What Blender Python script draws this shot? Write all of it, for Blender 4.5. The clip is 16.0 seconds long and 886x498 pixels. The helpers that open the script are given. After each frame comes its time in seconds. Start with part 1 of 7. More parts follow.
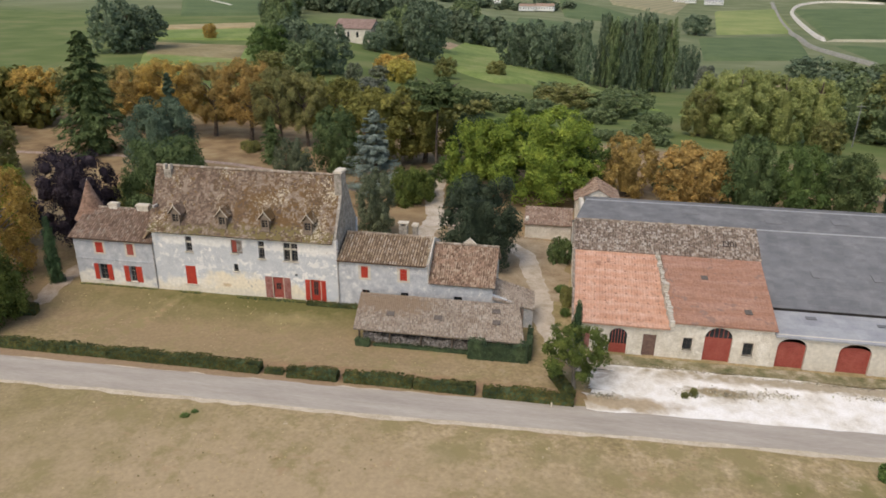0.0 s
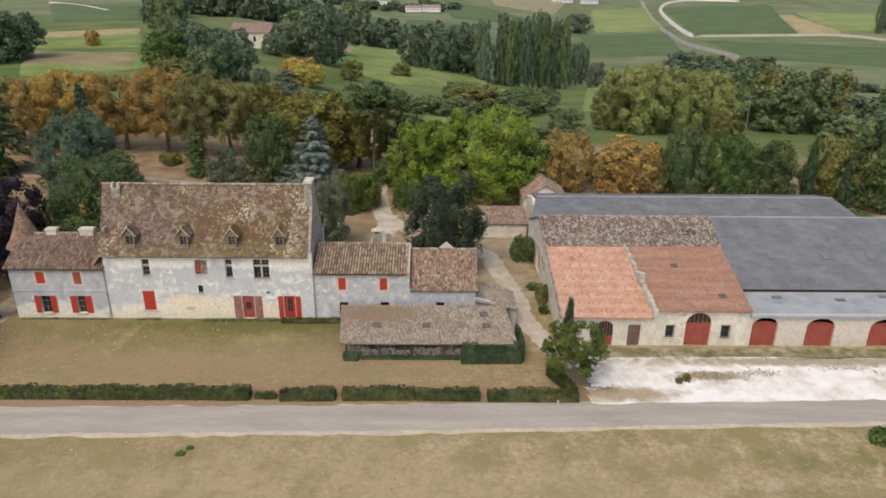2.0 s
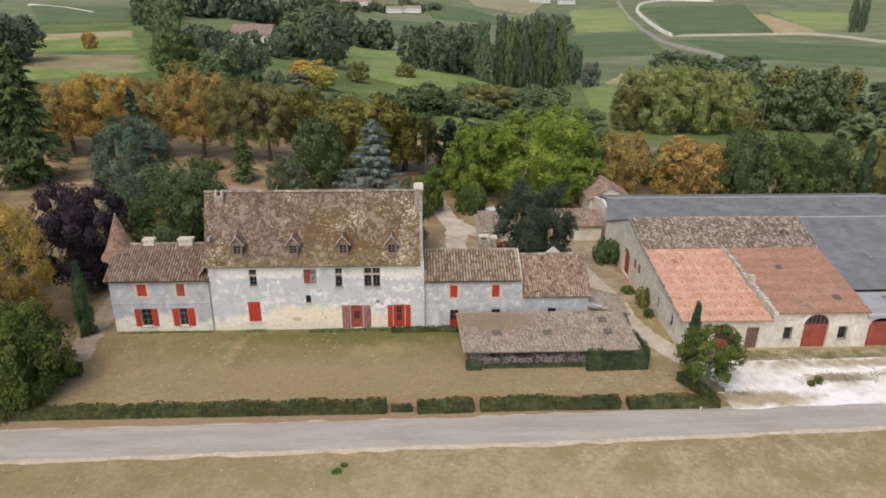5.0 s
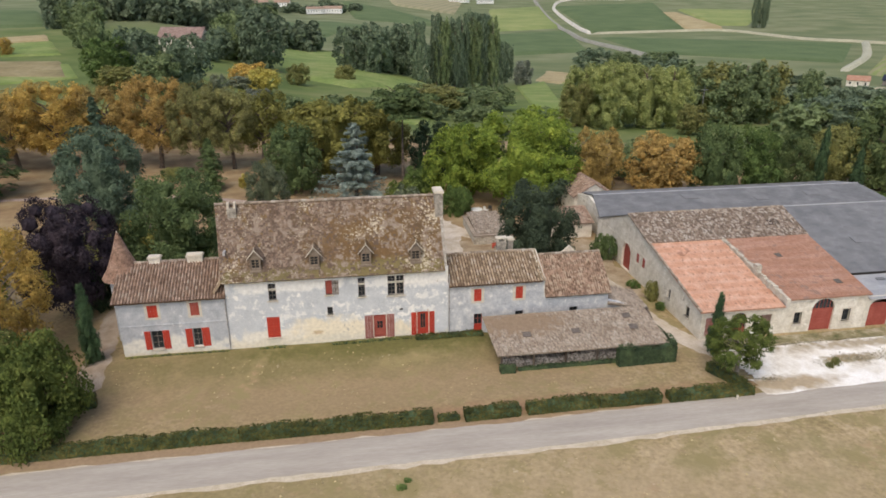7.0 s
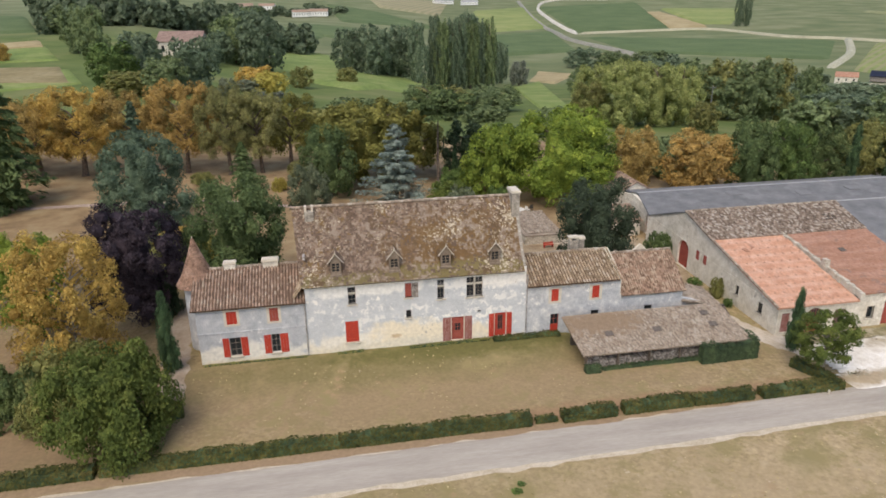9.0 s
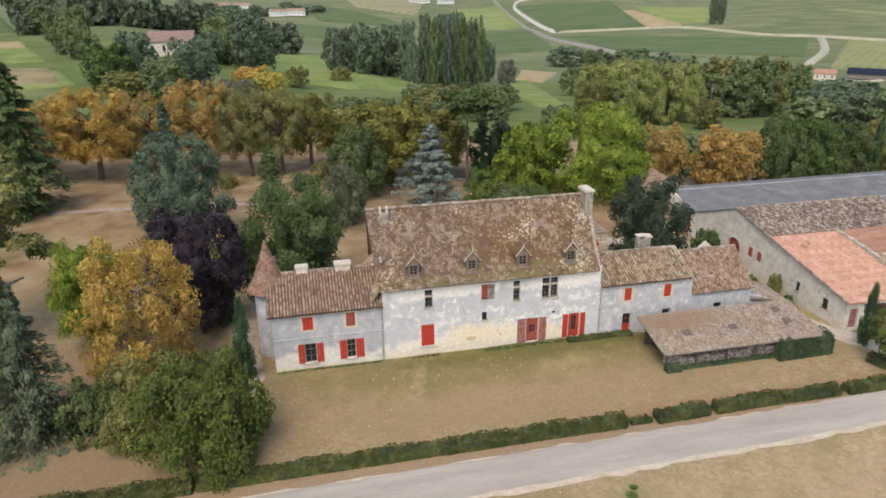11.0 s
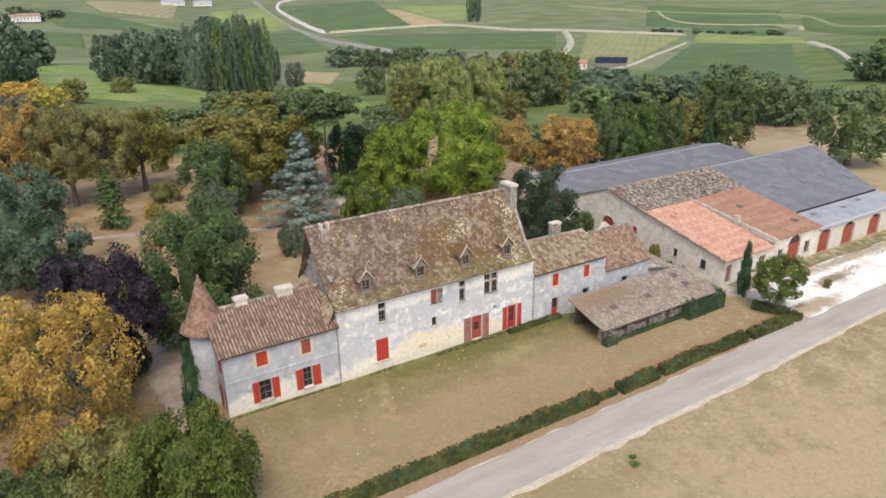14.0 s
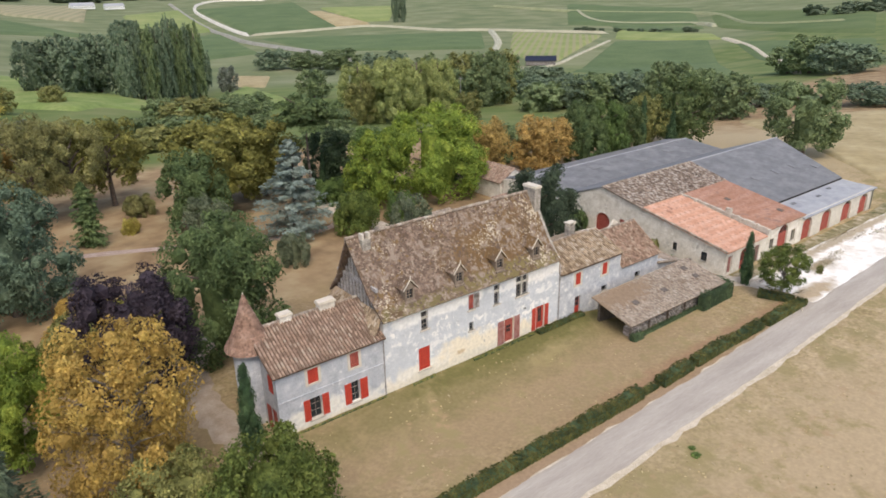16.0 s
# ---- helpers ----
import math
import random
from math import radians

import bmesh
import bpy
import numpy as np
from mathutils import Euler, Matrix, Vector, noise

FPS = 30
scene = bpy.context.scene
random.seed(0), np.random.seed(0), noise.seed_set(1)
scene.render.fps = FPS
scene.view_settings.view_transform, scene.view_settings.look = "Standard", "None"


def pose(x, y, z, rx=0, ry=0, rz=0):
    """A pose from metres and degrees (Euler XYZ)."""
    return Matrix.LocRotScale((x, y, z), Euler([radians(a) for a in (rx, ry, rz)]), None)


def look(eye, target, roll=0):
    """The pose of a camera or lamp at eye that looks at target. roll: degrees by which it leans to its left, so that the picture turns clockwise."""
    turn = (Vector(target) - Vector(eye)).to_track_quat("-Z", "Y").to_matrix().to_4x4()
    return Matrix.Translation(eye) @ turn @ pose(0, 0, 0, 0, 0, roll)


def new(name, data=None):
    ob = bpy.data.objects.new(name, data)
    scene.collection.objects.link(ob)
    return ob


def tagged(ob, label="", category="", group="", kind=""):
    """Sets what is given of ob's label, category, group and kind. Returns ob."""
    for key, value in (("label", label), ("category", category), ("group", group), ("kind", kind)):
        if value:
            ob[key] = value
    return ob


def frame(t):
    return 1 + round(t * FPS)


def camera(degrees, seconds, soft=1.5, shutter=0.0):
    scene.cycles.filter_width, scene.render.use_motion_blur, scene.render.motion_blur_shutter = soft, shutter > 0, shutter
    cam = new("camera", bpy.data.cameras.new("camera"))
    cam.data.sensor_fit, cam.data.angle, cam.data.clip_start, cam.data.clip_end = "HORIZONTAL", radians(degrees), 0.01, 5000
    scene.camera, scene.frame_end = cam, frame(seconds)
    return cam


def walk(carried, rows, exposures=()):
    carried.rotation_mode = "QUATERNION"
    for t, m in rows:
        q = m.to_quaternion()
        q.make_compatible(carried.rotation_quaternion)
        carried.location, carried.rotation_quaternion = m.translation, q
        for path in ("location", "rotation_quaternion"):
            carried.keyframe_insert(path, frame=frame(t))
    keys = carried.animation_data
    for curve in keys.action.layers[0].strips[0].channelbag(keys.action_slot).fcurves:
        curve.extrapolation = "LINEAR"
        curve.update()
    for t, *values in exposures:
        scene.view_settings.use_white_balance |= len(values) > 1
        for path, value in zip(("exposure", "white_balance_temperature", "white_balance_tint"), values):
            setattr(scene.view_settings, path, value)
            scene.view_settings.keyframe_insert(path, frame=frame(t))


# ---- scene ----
cam = camera(66.1, 16.0, 1.7)
PATH = [
    (0, (39.611, -66.21, 33.624), (39.321, -64.372, 32.891), 0.8),
    (0.5, (37.678, -66.174, 33.517), (37.442, -64.327, 32.786), 0.7),
    (1, (35.551, -66.132, 33.458), (35.425, -64.274, 32.73), 0.6),
    (1.5, (33.423, -65.982, 33.413), (33.412, -64.119, 32.687), 0.4),
    (2, (30.878, -65.613, 33.43), (30.885, -63.749, 32.704), 0.4),
    (2.5, (28.525, -65.318, 33.367), (28.532, -63.454, 32.644), 0.4),
    (3, (26.063, -65.043, 33.367), (26.071, -63.178, 32.645), 0.3),
    (3.5, (23.784, -64.759, 33.417), (23.788, -62.895, 32.693), 0.3),
    (4, (21.256, -64.499, 33.506), (21.261, -62.636, 32.779), 0.3),
    (4.2, (20.353, -64.371, 33.551), (20.355, -62.508, 32.824), 0.2),
    (6.3, (10.704, -63.081, 33.101), (10.972, -61.233, 32.385), -0.0),
    (6.5, (9.692, -62.856, 33.154), (9.971, -61.01, 32.438), -0.1),
    (7, (7.308, -61.986, 33.47), (7.593, -60.143, 32.746), 0.0),
    (7.5, (4.961, -61.454, 33.224), (5.248, -59.61, 32.506), -0.1),
    (8, (2.862, -60.953, 33.165), (3.147, -59.108, 32.449), -0.1),
    (8.2, (2.018, -60.662, 33.181), (2.307, -58.818, 32.462), -0.1),
    (10.3, (-7.625, -58.094, 33.105), (-7.232, -56.269, 32.387), -0.8),
    (10.5, (-8.451, -57.629, 33.041), (-8.056, -55.805, 32.322), -0.6),
    (11, (-10.803, -56.873, 33.026), (-10.409, -55.05, 32.304), -0.6),
    (11.5, (-13.306, -56.201, 32.945), (-12.906, -54.378, 32.225), -0.5),
    (12, (-15.655, -55.434, 32.996), (-15.232, -53.617, 32.274), -0.5),
    (12.5, (-17.411, -54.84, 33.106), (-16.69, -53.122, 32.38), -0.8),
    (13, (-19.597, -53.405, 33.038), (-18.67, -51.79, 32.308), -0.8),
    (13.5, (-21.592, -51.908, 33.161), (-20.636, -50.31, 32.432), -0.9),
    (14, (-23.734, -50.415, 33.368), (-22.773, -48.819, 32.639), -0.9),
    (14.5, (-25.728, -49.129, 33.535), (-24.68, -47.59, 32.804), -1.0),
    (15, (-27.776, -47.588, 33.81), (-26.662, -46.1, 33.072), -1.0),
    (15.5, (-29.592, -46.011, 33.878), (-28.469, -44.529, 33.141), -1.0),
    (16, (-31.513, -44.452, 33.852), (-30.386, -42.971, 33.121), -1.2),
]
walk(cam, [(t, look(eye, target, roll)) for t, eye, target, roll in PATH], [(0, 0.31, 7400, 10), (4, 0.37, 7350, 10), (8, 0.45, 7250, 10), (12, 0.62, 7200, 11), (14, 0.70, 7100, 11), (16, 0.66, 7100, 11)])

# ---- light: a bright overcast afternoon ----
world = bpy.data.worlds.new("overcast_sky")
scene.world = world
world.use_nodes = True
wn = world.node_tree
sky = wn.nodes.new("ShaderNodeTexSky")
sky.sky_type = "NISHITA"
sky.sun_disc = False
sky.sun_elevation = radians(57)
sky.sun_rotation = radians(209)
sky.air_density, sky.dust_density, sky.ozone_density = 1.0, 2.5, 1.0
wn.links.new(sky.outputs[0], wn.nodes["Background"].inputs[0])
wn.nodes["Background"].inputs[1].default_value = 0.15
sun = new("sun", bpy.data.lights.new("sun", "SUN"))
sun.data.energy, sun.data.angle, sun.data.color = 1.0, radians(35), (1.0, 0.97, 0.93)
sun.matrix_world = look((-25, -45, 80), (0, 0, 0))


# ---- the lie of the land ----
def ease(a, b, v):
    v = min(max((v - a) / (b - a), 0.0), 1.0)
    return v * v * (3 - 2 * v)


def ground(x, y):
    """Height of the ground: a low terrace under the house, a level park, and a long fall into the valley behind."""
    terrace = ease(-5.5, -0.3, y) * (1 - ease(10, 20, y)) * (1 - ease(19, 27, x)) * ease(-26, -15, x)
    z = -1.2 + 0.9 * terrace - 0.12 * ease(36, 46, x) * (1 - ease(-14, -9, -y))
    far = math.hypot(x - 10, y + 10)
    bearing = math.degrees(math.atan2(x - 10, y + 10))
    fall = max(0.0, far - 80)
    if y > -10 and fall:
        w = -0.3 + 0.72 * ease(-16, -1, bearing) + 0.58 * ease(-1, 14, bearing) - 0.85 * ease(50, 85, bearing)
        z -= 0.085 * w * min(fall, 560) * ease(0, 70, fall)
        z += 0.032 * max(0.0, far - 1350)
    return z + 0.05 * noise.noise((x / 6, y / 6, 0.5))


# ---- mesh building ----
class Build:
    """Gathers vertices and faces for one mesh."""

    def __init__(self):
        self.v, self.f = [], []

    def poly(self, pts):
        n = len(self.v)
        self.v += [tuple(p) for p in pts]
        self.f.append(tuple(range(n, n + len(pts))))
        return self

    def prism(self, pts, by):
        """A polygon pushed along a vector."""
        n, k = len(self.v), len(pts)
        self.v += [tuple(p) for p in pts] + [(p[0] + by[0], p[1] + by[1], p[2] + by[2]) for p in pts]
        self.f += [tuple(range(n + k - 1, n - 1, -1)), tuple(range(n + k, n + 2 * k))]
        self.f += [(n + i, n + (i + 1) % k, n + k + (i + 1) % k, n + k + i) for i in range(k)]
        return self

    def box(self, x0, x1, y0, y1, z0, z1):
        return self.prism([(x0, y0, z0), (x1, y0, z0), (x1, y1, z0), (x0, y1, z0)], (0, 0, z1 - z0))

    def tube(self, path, radii, sides=7, caps=True):
        """A tube along a path of points."""
        n, path = len(self.v), [Vector(p) for p in path]
        for i, (p, r) in enumerate(zip(path, radii)):
            ahead = (path[min(i + 1, len(path) - 1)] - path[max(i - 1, 0)]).normalized()
            side = ahead.cross((0.31, 0.95, 0.05)).normalized()
            up = side.cross(ahead)
            for k in range(sides):
                a = 2 * math.pi * k / sides
                self.v.append(tuple(p + (side * math.cos(a) + up * math.sin(a)) * r))
        for i in range(len(path) - 1):
            for k in range(sides):
                a, b = n + i * sides + k, n + i * sides + (k + 1) % sides
                self.f.append((a, b, b + sides, a + sides))
        if caps:
            self.f.append(tuple(n + k for k in reversed(range(sides))))
            self.f.append(tuple(n + (len(path) - 1) * sides + k for k in range(sides)))
        return self

    def mesh(self, name, material=None, smooth=False):
        me = bpy.data.meshes.new(name)
        me.from_pydata(self.v, [], self.f)
        if smooth:
            me.polygons.foreach_set("use_smooth", [True] * len(me.polygons))
        if material:
            me.materials.append(material)
        me.update()
        return me


def part(name, build, material, parent=None, label="", smooth=False, kind=""):
    """One mesh object, under a thing or a part."""
    me = build if isinstance(build, bpy.types.Mesh) else build.mesh(name, material, smooth)
    ob = new(name, me)
    if parent:
        ob.parent = parent
    return tagged(ob, label, kind=kind)


def thing(name, label, category, x=0, y=0, z=0, turn=0, group="", kind=""):
    ob = new(name)
    ob.empty_display_size = 0.3
    ob.matrix_world = pose(x, y, z, 0, 0, turn)
    return tagged(ob, label, category, group, kind)


# ---- materials ----
def surface(name, colours, size=1.0, rough=0.9, bump=0.25, fine=25.0, island=0.0, spread=0.0, grain=0.35, metal=0.0, see=0.0, obj=False, detail=6.0, sharp=0.18, crisp=0.62, stretch=None):
    """A rough surface: broad patches of the given colours, a fine grain over them, and relief.
    island: how far each loose piece differs in brightness; spread: how far each object does; see: how much light leaves let through; stretch: scales the pattern along each axis."""
    m = bpy.data.materials.new(name)
    m.use_nodes = True
    t = m.node_tree
    n, link = t.nodes, t.links.new
    bsdf = n["Principled BSDF"]
    bsdf.inputs["Roughness"].default_value = rough
    bsdf.inputs["Metallic"].default_value = metal
    bsdf.inputs["Specular IOR Level"].default_value = 0.25
    geo = n.new("ShaderNodeNewGeometry")
    if obj:
        co = n.new("ShaderNodeTexCoord").outputs["Object"]
    else:
        co = geo.outputs["Position"]
    if stretch:
        drawn = n.new("ShaderNodeVectorMath")
        drawn.operation = "MULTIPLY"
        drawn.inputs[1].default_value = stretch
        link(co, drawn.inputs[0])
        co = drawn.outputs[0]
    broad = n.new("ShaderNodeTexNoise")
    broad.inputs["Scale"].default_value = 1.0 / size
    broad.inputs["Detail"].default_value = detail
    broad.inputs["Roughness"].default_value = crisp
    link(co, broad.inputs["Vector"])
    ramp = n.new("ShaderNodeValToRGB")
    els = ramp.color_ramp.elements
    lo, hi = 0.5 - sharp, 0.5 + sharp
    while len(els) < len(colours):
        els.new(0.5)
    for i, c in enumerate(colours):
        els[i].position = lo + (hi - lo) * i / max(len(colours) - 1, 1)
        els[i].color = (*c, 1)
    link(broad.outputs["Fac"], ramp.inputs["Fac"])
    small = n.new("ShaderNodeTexNoise")
    small.inputs["Scale"].default_value = fine
    small.inputs["Detail"].default_value = 4.0
    link(co, small.inputs["Vector"])
    bright = n.new("ShaderNodeMapRange")
    bright.inputs["From Min"].default_value, bright.inputs["From Max"].default_value = 0.3, 0.7
    bright.inputs["To Min"].default_value, bright.inputs["To Max"].default_value = 1 - grain, 1 + grain
    link(small.outputs["Fac"], bright.inputs["Value"])
    last = bright.outputs[0]

    def times(source, amount):
        nonlocal last
        r = n.new("ShaderNodeMapRange")
        r.inputs["To Min"].default_value, r.inputs["To Max"].default_value = 1 - amount, 1 + amount
        link(source, r.inputs["Value"])
        x = n.new("ShaderNodeMath")
        x.operation = "MULTIPLY"
        link(last, x.inputs[0])
        link(r.outputs[0], x.inputs[1])
        last = x.outputs[0]

    if island:
        times(geo.outputs["Random Per Island"], island)
    if spread:
        times(n.new("ShaderNodeObjectInfo").outputs["Random"], spread)
    tint = n.new("ShaderNodeVectorMath")
    tint.operation = "SCALE"
    link(ramp.outputs["Color"], tint.inputs[0])
    link(last, tint.inputs["Scale"])
    link(tint.outputs[0], bsdf.inputs["Base Color"])
    if bump:
        b = n.new("ShaderNodeBump")
        b.inputs["Strength"].default_value = bump
        b.inputs["Distance"].default_value = 0.03
        link(small.outputs["Fac"], b.inputs["Height"])
        link(b.outputs[0], bsdf.inputs["Normal"])
    if see:
        out, tr, mix = n["Material Output"], n.new("ShaderNodeBsdfTranslucent"), n.new("ShaderNodeMixShader")
        link(tint.outputs[0], tr.inputs["Color"])
        mix.inputs[0].default_value = see
        link(bsdf.outputs[0], mix.inputs[1])
        link(tr.outputs[0], mix.inputs[2])
        link(mix.outputs[0], out.inputs["Surface"])
    m["tint"] = tint.name
    return m


def overlay(m, colour, centre, radii, edge=0.25, ragged=0.5, size=0.6):
    """A stain, bare patch or painted-on shade with a ragged rim, of that colour, round a centre."""
    t = m.node_tree
    n, link = t.nodes, t.links.new
    bsdf = n["Principled BSDF"]
    old = bsdf.inputs["Base Color"].links[0].from_socket
    geo = n.new("ShaderNodeNewGeometry")
    off, div, length = n.new("ShaderNodeVectorMath"), n.new("ShaderNodeVectorMath"), n.new("ShaderNodeVectorMath")
    off.operation, div.operation, length.operation = "SUBTRACT", "DIVIDE", "LENGTH"
    off.inputs[1].default_value, div.inputs[1].default_value = centre, radii
    link(geo.outputs["Position"], off.inputs[0])
    link(off.outputs[0], div.inputs[0])
    link(div.outputs[0], length.inputs[0])
    rag, add = n.new("ShaderNodeTexNoise"), n.new("ShaderNodeMath")
    rag.inputs["Scale"].default_value = 1 / size
    rag.inputs["Detail"].default_value = 5
    link(geo.outputs["Position"], rag.inputs["Vector"])
    add.operation = "MULTIPLY_ADD"
    add.inputs[1].default_value = 2 * ragged
    link(rag.outputs["Fac"], add.inputs[0])
    link(length.outputs["Value"], add.inputs[2])
    rng = n.new("ShaderNodeMapRange")
    rng.inputs["From Min"].default_value, rng.inputs["From Max"].default_value = 1 + ragged - edge, 1 + ragged + edge
    rng.inputs["To Min"].default_value, rng.inputs["To Max"].default_value = 1.0, 0.0
    link(add.outputs[0], rng.inputs["Value"])
    mix = n.new("ShaderNodeMix")
    mix.data_type = "RGBA"
    link(rng.outputs[0], mix.inputs["Factor"])
    link(old, mix.inputs["A"])
    scale = n.new("ShaderNodeVectorMath")
    scale.operation = "SCALE"
    scale.inputs[0].default_value = colour
    rag2, r2 = n.new("ShaderNodeTexNoise"), n.new("ShaderNodeMapRange")
    rag2.inputs["Scale"].default_value, rag2.inputs["Detail"].default_value = 3.0, 5
    link(geo.outputs["Position"], rag2.inputs["Vector"])
    r2.inputs["To Min"].default_value, r2.inputs["To Max"].default_value = 0.72, 1.28
    link(rag2.outputs["Fac"], r2.inputs["Value"])
    link(r2.outputs[0], scale.inputs["Scale"])
    link(scale.outputs[0], mix.inputs["B"])
    link(mix.outputs["Result"], bsdf.inputs["Base Color"])
    return m


def speckle(m, colour, size, share, gather=0.55, soft=0.06, detail=3.0, broad=0.22):
    """Lichen, flaking and pale patches scattered over a surface."""
    t = m.node_tree
    n, link = t.nodes, t.links.new
    bsdf = n["Principled BSDF"]
    old = bsdf.inputs["Base Color"].links[0].from_socket
    geo = n.new("ShaderNodeNewGeometry")
    spot = n.new("ShaderNodeTexNoise")
    spot.inputs["Scale"].default_value, spot.inputs["Detail"].default_value = 1 / size, detail
    spot.inputs["Roughness"].default_value = 0.5 if detail < 5 else 0.66
    link(geo.outputs["Position"], spot.inputs["Vector"])
    patch = n.new("ShaderNodeTexNoise")
    patch.inputs["Scale"].default_value, patch.inputs["Detail"].default_value = broad, 3.0
    link(geo.outputs["Position"], patch.inputs["Vector"])
    add = n.new("ShaderNodeMath")
    add.operation = "MULTIPLY_ADD"
    add.inputs[1].default_value = gather
    link(patch.outputs["Fac"], add.inputs[0])
    link(spot.outputs["Fac"], add.inputs[2])
    rng = n.new("ShaderNodeMapRange")
    rng.inputs["From Min"].default_value, rng.inputs["From Max"].default_value = share, share + soft
    link(add.outputs[0], rng.inputs["Value"])
    mix = n.new("ShaderNodeMix")
    mix.data_type = "RGBA"
    link(rng.outputs[0], mix.inputs["Factor"])
    link(old, mix.inputs["A"])
    mix.inputs["B"].default_value = (*colour, 1)
    link(mix.outputs["Result"], bsdf.inputs["Base Color"])
    return m


def mottle(m, colour, share, gather=0.5, size=0.9):
    """Some tiles of a roof, each whole, in another colour, more of them in some places."""
    t = m.node_tree
    n, link = t.nodes, t.links.new
    bsdf = n["Principled BSDF"]
    old = bsdf.inputs["Base Color"].links[0].from_socket
    geo = n.new("ShaderNodeNewGeometry")
    patch = n.new("ShaderNodeTexNoise")
    patch.inputs["Scale"].default_value, patch.inputs["Detail"].default_value = 1 / size, 5.0
    link(geo.outputs["Position"], patch.inputs["Vector"])
    pick = n.new("ShaderNodeTexWhiteNoise")
    pick.noise_dimensions = "1D"
    spin = n.new("ShaderNodeMath")
    spin.operation = "MULTIPLY_ADD"
    spin.inputs[1].default_value, spin.inputs[2].default_value = 91.7, share * 57 + colour[0] * 31
    link(geo.outputs["Random Per Island"], spin.inputs[0])
    link(spin.outputs[0], pick.inputs["W"])
    add = n.new("ShaderNodeMath")
    add.operation = "MULTIPLY_ADD"
    add.inputs[1].default_value = gather * 2
    link(patch.outputs["Fac"], add.inputs[0])
    link(pick.outputs["Value"], add.inputs[2])
    rng = n.new("ShaderNodeMapRange")
    rng.inputs["From Min"].default_value, rng.inputs["From Max"].default_value = 1 + gather - share - 0.05, 1 + gather - share + 0.05
    link(add.outputs[0], rng.inputs["Value"])
    mix = n.new("ShaderNodeMix")
    mix.data_type = "RGBA"
    link(rng.outputs[0], mix.inputs["Factor"])
    link(old, mix.inputs["A"])
    mix.inputs["B"].default_value = (*colour, 1)
    link(mix.outputs["Result"], bsdf.inputs["Base Color"])
    return m


def stripes(m, colour, turn, pitch, share=0.45, strength=0.6):
    """Rows of vines, or mown strips, across a field."""
    t = m.node_tree
    n, link = t.nodes, t.links.new
    bsdf = n["Principled BSDF"]
    old = bsdf.inputs["Base Color"].links[0].from_socket
    geo, rot, sep = n.new("ShaderNodeNewGeometry"), n.new("ShaderNodeVectorRotate"), n.new("ShaderNodeSeparateXYZ")
    rot.rotation_type = "Z_AXIS"
    rot.inputs["Angle"].default_value = radians(turn)
    link(geo.outputs["Position"], rot.inputs["Vector"])
    link(rot.outputs[0], sep.inputs[0])
    w = n.new("ShaderNodeMath")
    w.operation = "PINGPONG"
    w.inputs[1].default_value = pitch / 2
    link(sep.outputs["X"], w.inputs[0])
    rng = n.new("ShaderNodeMapRange")
    rng.inputs["From Min"].default_value, rng.inputs["From Max"].default_value = pitch / 2 * (share - 0.15), pitch / 2 * (share + 0.15)
    rng.inputs["To Max"].default_value = strength
    link(w.outputs[0], rng.inputs["Value"])
    mix = n.new("ShaderNodeMix")
    mix.data_type = "RGBA"
    link(rng.outputs[0], mix.inputs["Factor"])
    link(old, mix.inputs["A"])
    mix.inputs["B"].default_value = (*colour, 1)
    link(mix.outputs["Result"], bsdf.inputs["Base Color"])
    return m


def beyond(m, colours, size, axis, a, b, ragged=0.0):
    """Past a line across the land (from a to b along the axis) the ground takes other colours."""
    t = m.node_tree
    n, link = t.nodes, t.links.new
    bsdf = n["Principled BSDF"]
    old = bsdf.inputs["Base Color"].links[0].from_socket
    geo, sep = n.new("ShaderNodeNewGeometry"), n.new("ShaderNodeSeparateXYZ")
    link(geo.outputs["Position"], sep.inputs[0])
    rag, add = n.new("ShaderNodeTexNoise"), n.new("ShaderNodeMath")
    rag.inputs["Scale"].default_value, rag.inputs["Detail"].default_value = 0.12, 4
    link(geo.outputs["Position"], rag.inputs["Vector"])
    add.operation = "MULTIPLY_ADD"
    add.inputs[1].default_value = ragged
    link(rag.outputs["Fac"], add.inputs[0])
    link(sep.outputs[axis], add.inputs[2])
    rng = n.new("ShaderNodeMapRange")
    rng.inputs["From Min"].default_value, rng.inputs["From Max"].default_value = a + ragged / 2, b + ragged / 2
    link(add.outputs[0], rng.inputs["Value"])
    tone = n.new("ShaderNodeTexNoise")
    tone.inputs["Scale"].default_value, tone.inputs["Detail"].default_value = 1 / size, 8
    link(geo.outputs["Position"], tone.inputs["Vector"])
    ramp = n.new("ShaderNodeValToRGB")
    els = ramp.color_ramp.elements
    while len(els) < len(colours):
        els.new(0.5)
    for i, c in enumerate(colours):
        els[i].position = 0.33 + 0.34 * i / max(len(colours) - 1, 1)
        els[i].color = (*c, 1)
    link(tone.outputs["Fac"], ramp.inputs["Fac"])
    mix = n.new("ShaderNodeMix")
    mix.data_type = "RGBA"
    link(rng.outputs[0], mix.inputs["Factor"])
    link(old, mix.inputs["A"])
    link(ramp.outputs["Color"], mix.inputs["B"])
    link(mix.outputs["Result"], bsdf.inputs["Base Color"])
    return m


def glass(name):
    m = bpy.data.materials.new(name)
    m.use_nodes = True
    b = m.node_tree.nodes["Principled BSDF"]
    b.inputs["Base Color"].default_value = (0.02, 0.025, 0.03, 1)
    b.inputs["Roughness"].default_value = 0.08
    return m


